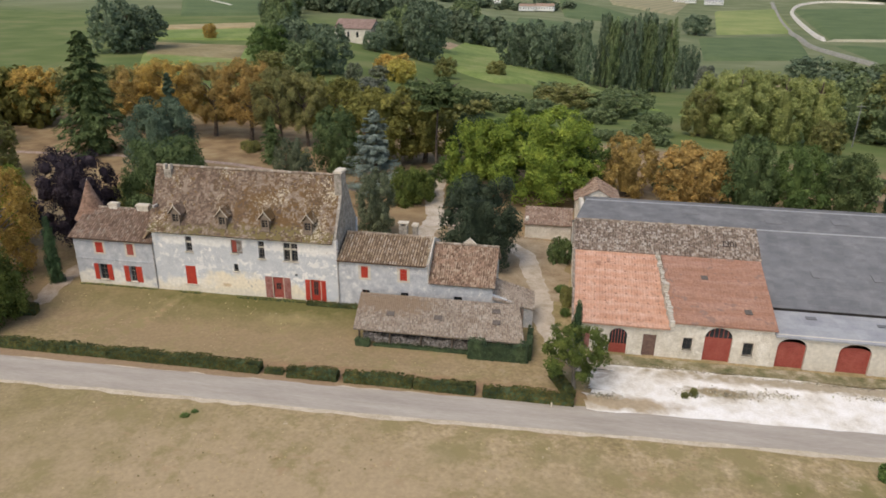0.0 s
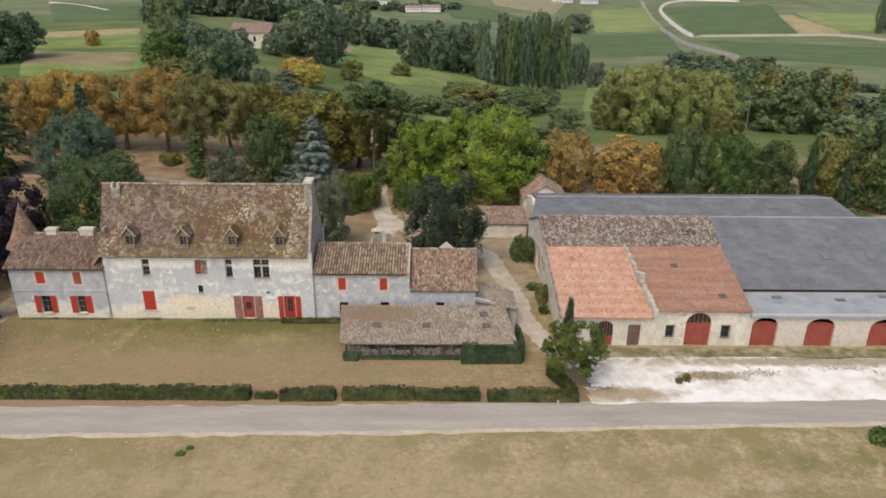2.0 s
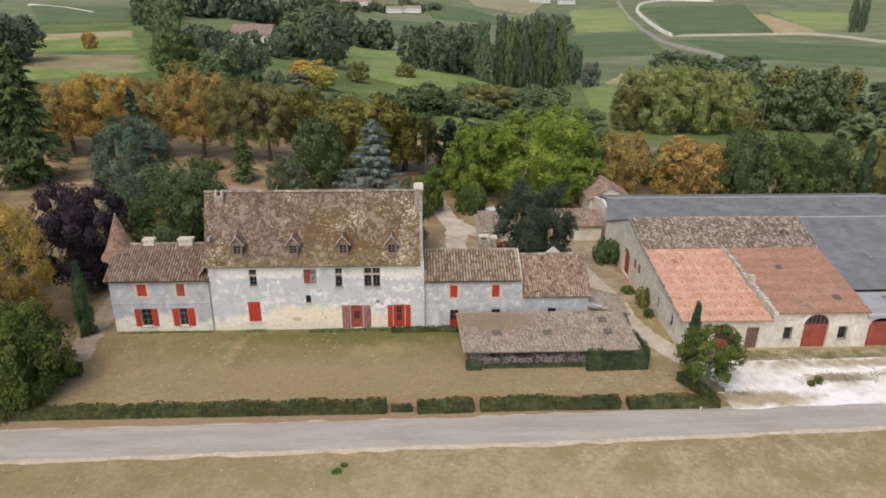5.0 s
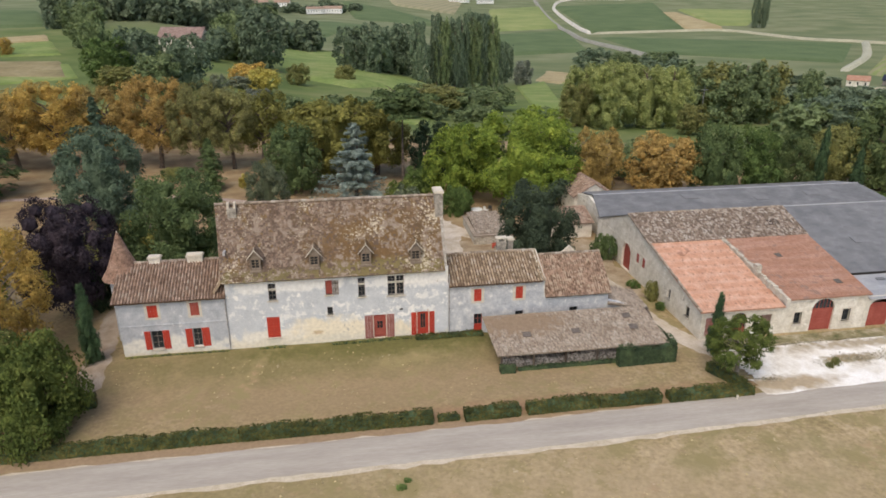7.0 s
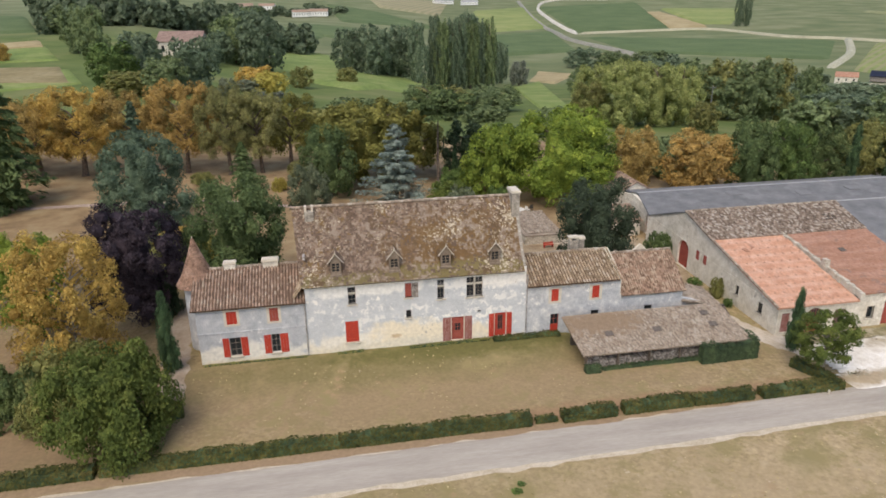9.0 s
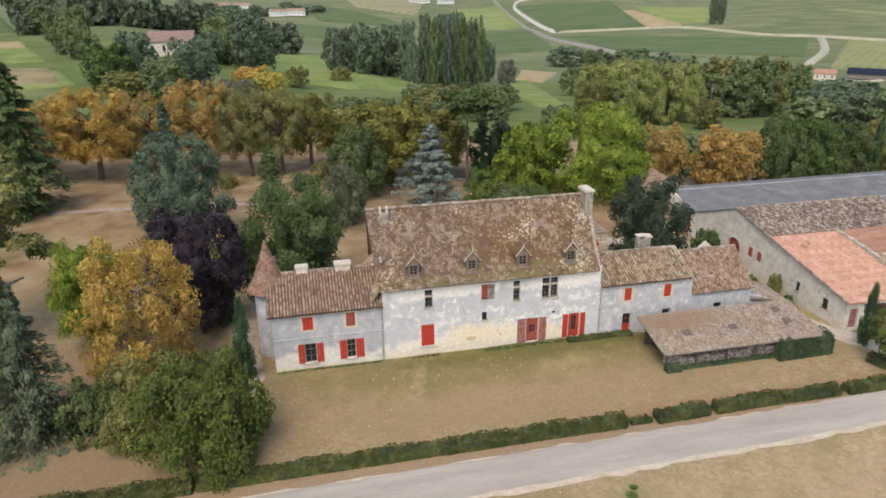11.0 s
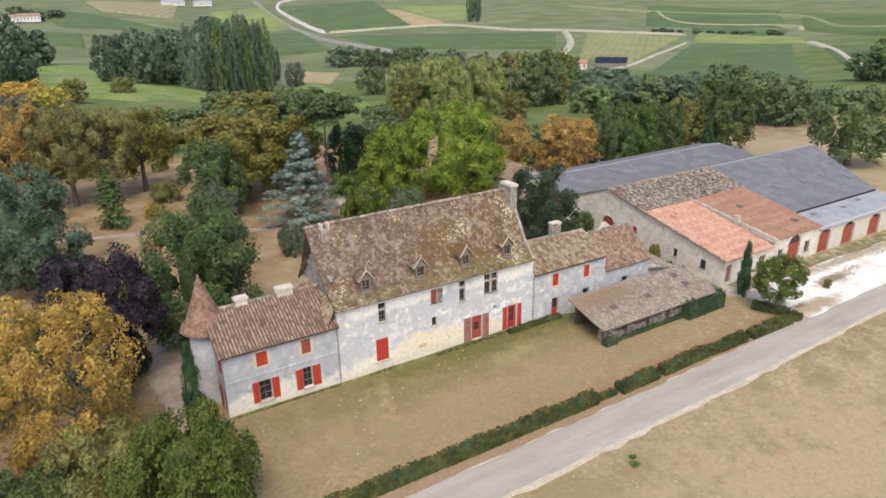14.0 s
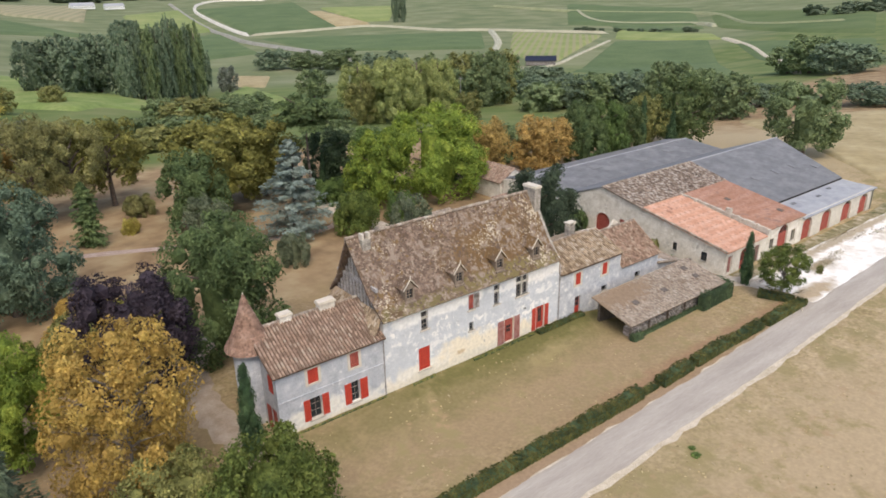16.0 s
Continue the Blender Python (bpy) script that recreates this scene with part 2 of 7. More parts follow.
M = {
    "ground": surface("dry_grass", [(0.25, 0.195, 0.098), (0.315, 0.242, 0.13), (0.375, 0.288, 0.168), (0.43, 0.335, 0.21)], 2.8, 1.0, 0.5, 3.0, grain=0.27, detail=12, sharp=0.14, crisp=0.74),
    "road": surface("worn_asphalt", [(0.33, 0.293, 0.252), (0.39, 0.35, 0.305), (0.45, 0.41, 0.362)], 1.3, 0.95, 0.2, 12, grain=0.08, detail=9, sharp=0.2, crisp=0.66, stretch=(0.12, 1, 1)),
    "verge": surface("limestone_verge", [(0.44, 0.37, 0.27), (0.60, 0.53, 0.42)], 0.8, 1.0, 0.3, 15, grain=0.2),
    "gravel": surface("gravel", [(0.40, 0.335, 0.255), (0.50, 0.435, 0.355), (0.58, 0.52, 0.445)], 1.6, 1.0, 0.4, 18, grain=0.2),
    "chalk": surface("chalk_yard", [(0.52, 0.46, 0.38), (0.72, 0.68, 0.61), (0.83, 0.805, 0.765), (0.88, 0.865, 0.84)], 2.8, 1.0, 0.3, 12, grain=0.12),
    "plaster": surface("old_limewash", [(0.43, 0.455, 0.485), (0.51, 0.535, 0.56), (0.575, 0.595, 0.615), (0.66, 0.67, 0.675)], 1.6, 0.95, 0.35, 9, grain=0.13, detail=12, sharp=0.2, crisp=0.74, stretch=(0.8, 1, 1.25)),
    "plaster_grey": surface("grey_render", [(0.35, 0.37, 0.40), (0.42, 0.44, 0.47), (0.48, 0.495, 0.52), (0.60, 0.605, 0.61)], 1.2, 0.95, 0.3, 9, grain=0.14, detail=12, sharp=0.14, crisp=0.75),
    "plaster_warm": surface("cream_render", [(0.53, 0.485, 0.40), (0.67, 0.625, 0.54), (0.79, 0.755, 0.68)], 1.1, 0.95, 0.3, 9, grain=0.16, detail=12, sharp=0.15, crisp=0.75),
    "plaster_east": surface("light_grey_render", [(0.37, 0.39, 0.42), (0.46, 0.475, 0.50), (0.55, 0.56, 0.57), (0.74, 0.73, 0.70)], 1.0, 0.95, 0.3, 9, grain=0.14, detail=12, sharp=0.13, crisp=0.76),
    "dormer": surface("brown_dormer_timber", [(0.17, 0.13, 0.10), (0.29, 0.235, 0.185)], 0.4, 0.9, 0.3, 14, grain=0.2),
    "rubble": surface("rubble_stone", [(0.34, 0.30, 0.24), (0.48, 0.44, 0.37), (0.58, 0.54, 0.47)], 0.7, 0.95, 0.5, 5, grain=0.3, detail=8),
    "stone": surface("dressed_stone", [(0.46, 0.42, 0.35), (0.60, 0.56, 0.49)], 0.5, 0.9, 0.25, 14, grain=0.15),
    "chimney_stone": surface("weathered_stone", [(0.20, 0.18, 0.155), (0.33, 0.30, 0.26), (0.45, 0.42, 0.37)], 0.5, 0.95, 0.4, 10, grain=0.25),
    "sill": surface("pale_stone", [(0.55, 0.50, 0.42), (0.66, 0.60, 0.50)], 0.5, 0.9, 0.25, 14, grain=0.12),
    "roof_main": surface("old_plain_tiles", [(0.118, 0.08, 0.058), (0.185, 0.132, 0.10), (0.265, 0.20, 0.16)], 1.1, 0.95, 0.4, 8, island=0.34, grain=0.2, detail=9, crisp=0.7),
    "roof_pink": surface("pinkish_tiles", [(0.19, 0.13, 0.11), (0.25, 0.175, 0.15), (0.30, 0.22, 0.19)], 1.5, 0.95, 0.2, 4, grain=0.2),
    "roof_wing": surface("canal_tiles", [(0.22, 0.145, 0.105), (0.30, 0.21, 0.16), (0.38, 0.295, 0.235)], 0.9, 0.95, 0.3, 8, island=0.3, grain=0.22),
    "roof_east": surface("tan_canal_tiles", [(0.23, 0.17, 0.11), (0.33, 0.25, 0.17), (0.42, 0.335, 0.245)], 0.9, 0.95, 0.3, 8, island=0.3, grain=0.22),
    "roof_shed": surface("grey_canal_tiles", [(0.24, 0.19, 0.15), (0.31, 0.255, 0.205), (0.38, 0.325, 0.27)], 0.9, 0.95, 0.3, 8, island=0.3, grain=0.25, detail=9, crisp=0.7),
    "roof_orange": surface("new_clay_tiles", [(0.50, 0.265, 0.175), (0.57, 0.325, 0.225), (0.64, 0.41, 0.315)], 1.2, 0.85, 0.2, 10, island=0.12, grain=0.14, detail=9),
    "roof_brown": surface("brown_clay_tiles", [(0.33, 0.172, 0.115), (0.385, 0.212, 0.148), (0.44, 0.265, 0.2)], 1.1, 0.85, 0.2, 10, island=0.14, grain=0.16, detail=9, stretch=(0.22, 1, 1)),
    "slate": surface("fibre_slate", [(0.145, 0.149, 0.157), (0.178, 0.182, 0.19), (0.222, 0.224, 0.228)], 2.2, 0.7, 0.15, 10, island=0.08, grain=0.1),
    "slate_pale": surface("weathered_zinc_sheet", [(0.29, 0.30, 0.325), (0.345, 0.355, 0.375), (0.40, 0.41, 0.42)], 2.0, 0.6, 0.1, 10, island=0.06, grain=0.1),
    # back wall painted dark to stand for the shade under the shed roof
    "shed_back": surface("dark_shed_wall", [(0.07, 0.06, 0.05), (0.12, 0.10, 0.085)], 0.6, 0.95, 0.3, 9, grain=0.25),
    "slate_mark": surface("slate_mark", [(0.17, 0.172, 0.178), (0.215, 0.218, 0.224)], 1.0, 0.6, 0.1, 10, grain=0.1),
    "mend": surface("mended_patch", [(0.11, 0.092, 0.08), (0.165, 0.14, 0.125)], 0.4, 0.9, 0.3, 10, grain=0.2),
    "under_tile": surface("tile_channels", [(0.10, 0.065, 0.045), (0.17, 0.11, 0.08)], 0.5, 0.95, 0.3, 8, grain=0.3),
    "red": surface("red_paint", [(0.42, 0.045, 0.03), (0.50, 0.065, 0.04)], 0.5, 0.6, 0.1, 12, grain=0.12),
    "red_old": surface("faded_red_paint", [(0.22, 0.075, 0.06), (0.33, 0.15, 0.13), (0.36, 0.21, 0.19)], 0.5, 0.8, 0.2, 12, grain=0.2),
    "red_barn": surface("oxblood_paint", [(0.30, 0.065, 0.05), (0.37, 0.10, 0.075)], 0.8, 0.75, 0.2, 10, grain=0.15),
    "wood": surface("weathered_boards", [(0.12, 0.10, 0.085), (0.24, 0.21, 0.19), (0.38, 0.36, 0.35)], 0.4, 0.9, 0.4, 12, island=0.35, grain=0.3),
    "silver_timber": surface("silvered_timber", [(0.26, 0.24, 0.225), (0.36, 0.34, 0.325), (0.46, 0.44, 0.43)], 0.4, 0.9, 0.3, 12, grain=0.25),
    "log": surface("split_logs", [(0.17, 0.14, 0.12), (0.33, 0.29, 0.26), (0.50, 0.46, 0.43)], 0.3, 0.95, 0.3, 14, island=0.5, grain=0.3),
    "dark": surface("dark_interior", [(0.02, 0.018, 0.016), (0.035, 0.03, 0.028)], 1.0, 0.9, 0),
    "glass": glass("window_glass"),
    "bark": surface("bark", [(0.07, 0.055, 0.042), (0.13, 0.10, 0.08), (0.19, 0.155, 0.125)], 0.4, 0.95, 0.5, 9, grain=0.3),
    "bark_grey": surface("grey_bark", [(0.16, 0.14, 0.12), (0.26, 0.235, 0.21)], 0.5, 0.95, 0.4, 9, grain=0.3),
    "bark_pale": surface("pale_bark", [(0.30, 0.27, 0.24), (0.42, 0.39, 0.35)], 0.5, 0.95, 0.4, 9, grain=0.3),
    "metal": surface("dull_metal", [(0.25, 0.25, 0.25), (0.35, 0.35, 0.35)], 0.5, 0.5, 0.1, 20, metal=0.6),
    "iron": surface("dark_iron", [(0.03, 0.03, 0.03), (0.06, 0.055, 0.05)], 0.5, 0.6, 0.1, 20),
    "white": surface("white_paint", [(0.7, 0.7, 0.68), (0.8, 0.8, 0.78)], 1.0, 0.6, 0.1, 10, grain=0.06),
}


def leaves(name, a, b, c, see=0.22):
    M[name] = surface(name, [a, b, c], 1.5, 0.75, 0, 2.2, island=0.2, spread=0.14, grain=0.28, see=see, detail=3.0)


leaves("leaf_green", (0.075, 0.125, 0.036), (0.115, 0.18, 0.052), (0.17, 0.24, 0.07), 0.25)
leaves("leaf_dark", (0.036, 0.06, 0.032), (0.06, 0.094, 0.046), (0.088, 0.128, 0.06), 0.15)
leaves("leaf_mid", (0.068, 0.108, 0.044), (0.108, 0.156, 0.058), (0.155, 0.208, 0.08), 0.22)
leaves("leaf_oak", (0.063, 0.101, 0.039), (0.106, 0.147, 0.053), (0.159, 0.198, 0.074), 0.2)
leaves("leaf_holm", (0.036, 0.055, 0.033), (0.058, 0.084, 0.048), (0.084, 0.114, 0.064), 0.12)
leaves("leaf_bright", (0.104, 0.158, 0.028), (0.182, 0.251, 0.042), (0.327, 0.385, 0.068), 0.28)
leaves("leaf_shrub", (0.067, 0.100, 0.026), (0.115, 0.154, 0.036), (0.182, 0.217, 0.055), 0.25)
leaves("leaf_olive", (0.132, 0.144, 0.052), (0.213, 0.218, 0.075), (0.310, 0.293, 0.103), 0.25)
leaves("leaf_chestnut", (0.125, 0.128, 0.036), (0.195, 0.19, 0.05), (0.295, 0.272, 0.072), 0.25)
leaves("leaf_bronze", (0.265, 0.187, 0.066), (0.385, 0.275, 0.096), (0.50, 0.368, 0.132), 0.28)
leaves("leaf_sage", (0.10, 0.125, 0.072), (0.15, 0.178, 0.104), (0.205, 0.232, 0.142), 0.2)
leaves("leaf_gold", (0.37, 0.245, 0.07), (0.53, 0.36, 0.10), (0.66, 0.49, 0.145), 0.32)
leaves("leaf_lemon", (0.34, 0.29, 0.07), (0.46, 0.40, 0.10), (0.56, 0.50, 0.16), 0.28)
leaves("leaf_orange", (0.295, 0.208, 0.075), (0.459, 0.306, 0.102), (0.590, 0.403, 0.143), 0.28)
leaves("leaf_rust", (0.167, 0.171, 0.072), (0.257, 0.250, 0.097), (0.346, 0.326, 0.129), 0.25)
leaves("leaf_purple", (0.026, 0.02, 0.027), (0.042, 0.031, 0.041), (0.066, 0.05, 0.062), 0.12)
leaves("leaf_blue", (0.14, 0.182, 0.155), (0.21, 0.262, 0.226), (0.295, 0.348, 0.302), 0.12)
leaves("leaf_silver", (0.122, 0.140, 0.108), (0.173, 0.194, 0.151), (0.230, 0.248, 0.202), 0.2)
leaves("leaf_teal", (0.062, 0.096, 0.062), (0.098, 0.144, 0.092), (0.142, 0.19, 0.124), 0.16)
leaves("leaf_cypress", (0.03, 0.06, 0.028), (0.05, 0.092, 0.04), (0.078, 0.128, 0.055), 0.12)
leaves("leaf_hedge", (0.042, 0.053, 0.015), (0.074, 0.08, 0.022), (0.135, 0.12, 0.038), 0.12)
leaves("leaf_poplar", (0.189, 0.221, 0.078), (0.277, 0.315, 0.111), (0.378, 0.397, 0.151), 0.25)
leaves("leaf_pale", (0.149, 0.175, 0.110), (0.207, 0.233, 0.155), (0.272, 0.298, 0.207), 0.2)
leaves("grass_blade", (0.33, 0.275, 0.13), (0.44, 0.35, 0.19), (0.56, 0.45, 0.28), 0.3)
leaves("leaf_farm", (0.10, 0.14, 0.066), (0.155, 0.205, 0.092), (0.215, 0.268, 0.124), 0.22)
leaves("leaf_deep", (0.088, 0.13, 0.084), (0.138, 0.188, 0.116), (0.195, 0.248, 0.15), 0.2)
# leaves of distant woods, lifted toward grey: air haze mixed into the colour
leaves("leaf_far", (0.085, 0.117, 0.075), (0.124, 0.163, 0.099), (0.163, 0.205, 0.125), 0.18)
leaves("leaf_cedar", (0.085, 0.118, 0.07), (0.13, 0.168, 0.098), (0.185, 0.22, 0.132), 0.18)


# ---- ground, roads and yards ----
speckle(M["ground"], (0.215, 0.19, 0.08), 3.0, 0.76, 0.5, 0.22)
speckle(M["ground"], (0.44, 0.35, 0.235), 1.4, 0.86, 0.5, 0.12, 8.0, 0.15)
overlay(M["ground"], (0.30, 0.222, 0.128), (8, -7.0, -1), (30, 6.4, 8), 0.45, 0.7, 3.0)
speckle(M["ground"], (0.24, 0.196, 0.094), 1.6, 0.8, 0.5, 0.2, 8.0, 0.12)
speckle(M["ground"], (0.36, 0.28, 0.175), 0.9, 0.93, 0.5, 0.12)
# darker lawn towards the house: shade on the bank painted into the grass
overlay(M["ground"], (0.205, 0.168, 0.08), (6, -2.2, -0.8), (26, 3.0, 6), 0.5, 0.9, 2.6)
overlay(M["ground"], (0.245, 0.198, 0.095), (-8, -26, -1), (24, 8, 9), 0.7, 1.2, 3.0)
overlay(M["ground"], (0.39, 0.30, 0.185), (22, -29, -1), (26, 8, 9), 0.7, 1.3, 2.6)
speckle(M["ground"], (0.27, 0.222, 0.108), 2.6, 0.79, 0.5, 0.14, 9.0, 0.1)
speckle(M["ground"], (0.35, 0.245, 0.145), 1.8, 0.87, 0.5, 0.12, 9.0, 0.1)
speckle(M["ground"], (0.50, 0.41, 0.29), 0.45, 0.97, 0.55, 0.08, 8.0, 0.12)
overlay(M["ground"], (0.235, 0.165, 0.10), (-33, -9, -1), (15, 6, 9), 0.5, 0.9, 3.0)
overlay(M["ground"], (0.31, 0.22, 0.14), (6, -14.8, -1.2), (48, 0.75, 6), 0.4, 0.7, 0.8)
# greener grass at the wall foot, with the shade there painted in too
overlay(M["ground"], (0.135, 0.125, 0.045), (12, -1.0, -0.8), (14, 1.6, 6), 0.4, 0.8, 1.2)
overlay(M["ground"], (0.30, 0.195, 0.115), (28, -12.6, -1), (20, 1.3, 6), 0.4, 0.7, 1.5)
overlay(M["ground"], (0.255, 0.18, 0.105), (-31, 0, -1), (13, 17, 9), 0.5, 0.9, 3.5)
beyond(M["ground"], [(0.195, 0.13, 0.072), (0.285, 0.2, 0.112), (0.345, 0.265, 0.155)], 4.0, "Y", 12, 30, 14)
beyond(M["ground"], [(0.085, 0.125, 0.036), (0.12, 0.16, 0.05), (0.17, 0.185, 0.075)], 22.0, "Y", 100, 112, 10)
# far valley floor paler and greyer, distance haze painted into the ground
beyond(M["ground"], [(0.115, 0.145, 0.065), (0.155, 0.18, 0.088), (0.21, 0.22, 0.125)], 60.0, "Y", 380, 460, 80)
overlay(M["ground"], (0.38, 0.305, 0.19), (122, 34, -4), (30, 30, 30), 0.4, 0.6, 6.0)


def spaced(lo, hi, step, least, most, growth=1.13):
    """Even steps between lo and hi, growing ones out to least and most."""
    out = list(np.arange(lo, hi + 0.01, step))
    for sign, end in ((-1, least), (1, most)):
        d, p = step, out[0] if sign < 0 else out[-1]
        more = []
        while (end - p) * sign > 0:
            d *= growth
            p += sign * d
            more.append(p)
        out = more[::-1] + out if sign < 0 else out + more
    return out


xs, ys = spaced(-60, 110, 2.0, -2600, 4200, 1.06), spaced(-40, 110, 2.0, -900, 4600, 1.06)
land = Build()
land.v = [(x, y, ground(x, y)) for y in ys for x in xs]
nx = len(xs)
land.f = [(j * nx + i, j * nx + i + 1, (j + 1) * nx + i + 1, (j + 1) * nx + i) for j in range(len(ys) - 1) for i in range(nx - 1)]
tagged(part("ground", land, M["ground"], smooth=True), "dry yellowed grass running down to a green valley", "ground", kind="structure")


def ribbon(name, pts, widths, material, lift, label, category="road", rough_edge=0.0, steps=10):
    """A strip that follows the ground along a smooth line through the points."""
    p = [Vector(q).to_3d() for q in pts]
    line = []
    for i in range(len(p) - 1):
        a, b, c, d = p[max(i - 1, 0)], p[i], p[i + 1], p[min(i + 2, len(p) - 1)]
        for k in range(steps):
            t = k / steps
            q = 0.5 * ((2 * b) + (c - a) * t + (2 * a - 5 * b + 4 * c - d) * t * t + (3 * b - a - 3 * c + d) * t**3)
            line.append((q, widths[i] + (widths[i + 1] - widths[i]) * t))
    line.append((p[-1], widths[-1]))
    b, cross = Build(), 4
    for i, (q, w) in enumerate(line):
        ahead = (line[min(i + 1, len(line) - 1)][0] - line[max(i - 1, 0)][0]).normalized()
        side = Vector((-ahead.y, ahead.x, 0))
        wl, wr = (w / 2 + rough_edge * random.uniform(-1, 1) for _ in range(2))
        for k in range(cross + 1):
            s = -wl + (wl + wr) * k / cross
            r = q + side * s
            b.v.append((r.x, r.y, ground(r.x, r.y) + lift - ((lift + 1.0 if lift > 1 else 0.05) if k in (0, cross) or i in (0, len(line) - 1) else 0)))
    b.f = [(i * 5 + k, i * 5 + k + 1, i * 5 + k + 6, i * 5 + k + 5) for i in range(len(line) - 1) for k in range(cross)]
    return tagged(part(name, b, material, smooth=True), label, category, kind="structure")


def patch(name, corners, material, lift, label, category, n=14, rag=0.0):
    """A sheet over the ground between four corners."""
    a, b, c, d = [Vector(q) for q in corners]
    bd = Build()
    for j in range(n + 1):
        for i in range(n + 1):
            u, v = i / n, j / n
            q = (a * (1 - u) + b * u) * (1 - v) + (d * (1 - u) + c * u) * v
            if rag and (i in (0, n) or j in (0, n)):
                q = q + Vector((random.uniform(-rag, rag), random.uniform(-rag, rag)))
            edge = i in (0, n) or j in (0, n)
            bd.v.append((q.x, q.y, ground(q.x, q.y) + (-1.5 if edge and lift > 0.2 else lift)))
    bd.f = [(j * (n + 1) + i, j * (n + 1) + i + 1, (j + 1) * (n + 1) + i + 1, (j + 1) * (n + 1) + i) for j in range(n) for i in range(n)]
    return tagged(part(name, bd, material, smooth=True), label, category, kind="structure")


ribbon("road_verge", [(-260, -21), (-60, -18.3), (-12, -17.5), (24, -16.8), (62, -15.4), (110, -14.3), (300, -14)], [4.4] * 7, M["verge"], 0.05, "pale crumbling limestone edge of the lane", "verge", 0.18, 24)
ribbon("road", [(-260, -20.9), (-60, -18.2), (-12, -17.35), (24, -16.6), (62, -15.2), (110, -14.1), (300, -13.9)], [3.75] * 7, M["road"], 0.09, "straight grey country lane of worn asphalt", "road", 0.1, 24)
overlay(M["chalk"], (0.42, 0.335, 0.23), (47.5, -12.9, -1), (4.6, 1.1, 6), 0.35, 0.8, 1.2)
overlay(M["chalk"], (0.34, 0.275, 0.17), (56.5, -9.6, -1), (3.0, 0.7, 6), 0.35, 1.0, 0.8)
overlay(M["chalk"], (0.40, 0.34, 0.25), (72, -7.0, -1), (26, 0.8, 6), 0.4, 1.0, 0.9)
patch("yard", [(44.2, -14.3), (112, -14.3), (112, -6.0), (45.0, -6.0)], M["chalk"], 0.07, "white crushed chalk yard before the barns", "yard", 26, 0.5)
patch("yard_apron", [(45.0, -6.2), (100, -6.2), (100, -4.4), (45.0, -4.4)], surface("weedy_chalk", [(0.10, 0.105, 0.045), (0.24, 0.21, 0.12), (0.42, 0.37, 0.28)], 1.4, 1.0, 0.4, 8, grain=0.25), 0.09, "weedy strip of grass and chalk along the barn wall", "verge", 24, 0.25)
ribbon("drive", [(46.5, -9.0), (42.6, -4.2), (40.2, 2.0), (39.8, 8.5), (38.4, 15), (36.6, 22), (28, 30), (22.5, 36), (20.6, 45), (19.6, 55), (22, 66)], [4.5, 2.6, 2.3, 2.6, 3.2, 3.6, 3.4, 3.2, 3.0, 3.0, 2.6], M["gravel"], 0.07, "pale gravel drive curving up to the courtyard", "drive", 0.2)
patch("courtyard", [(18.5, 8.6), (42.8, 6.5), (43.2, 27.4), (20.5, 29.5)], surface("courtyard_dirt", [(0.25, 0.18, 0.115), (0.34, 0.265, 0.175), (0.42, 0.345, 0.25)], 2.6, 1.0, 0.4, 7, grain=0.18), 0.045, "bare sandy courtyard between house and barns", "courtyard", 14, 0.6)
ribbon("drive_spur", [(22.6, 38), (22.6, 31), (22.2, 24), (23.5, 16)], [3.0, 3.2, 3.2, 3.6], M["gravel"], 0.085, "pale gravel track behind the house", "drive", 0.25)
ribbon("garden_path", [(-16.4, -6.5), (-16.9, 0), (-17.6, 7), (-16.8, 15), (-13, 22), (-6, 24)], [1.2, 2.4, 2.8, 3.0, 3.0, 2.4], surface("brown_gravel", [(0.29, 0.225, 0.165), (0.37, 0.30, 0.235), (0.44, 0.37, 0.30)], 1.3, 1.0, 0.4, 14, grain=0.2), 0.06, "gravel path round the end of the house", "path", 0.3)
ribbon("park_path", [(-75, 58), (-46, 60.5), (-20, 58), (4, 47), (14, 45), (20.5, 49)], [1.6] * 6, surface("pinkish_gravel", [(0.30, 0.22, 0.18), (0.42, 0.34, 0.30)], 1.2, 1, 0.3, 12), 0.06, "narrow pinkish gravel path across the park", "path", 0.15)


# ---- parts of buildings ----
def front(y):
    """Maps (along, depth, height) onto a wall that faces the lane."""
    return lambda p: (p[0], y + p[1], p[2])


def flank(x):
    """Maps (along, depth, height) onto a wall that faces the west end."""
    return lambda p: (x + p[1], p[0], p[2])


def mapped(b, at):
    b.v = [at(p) for p in b.v]
    return b


def arch_line(x0, x1, z, rise, n=12):
    """Points of an arch from its left spring to its right one."""
    m, h = (x0 + x1) / 2, (x1 - x0) / 2
    return [(m - h * math.cos(math.pi * k / n), 0, z + rise * math.sin(math.pi * k / n)) for k in range(n + 1)]


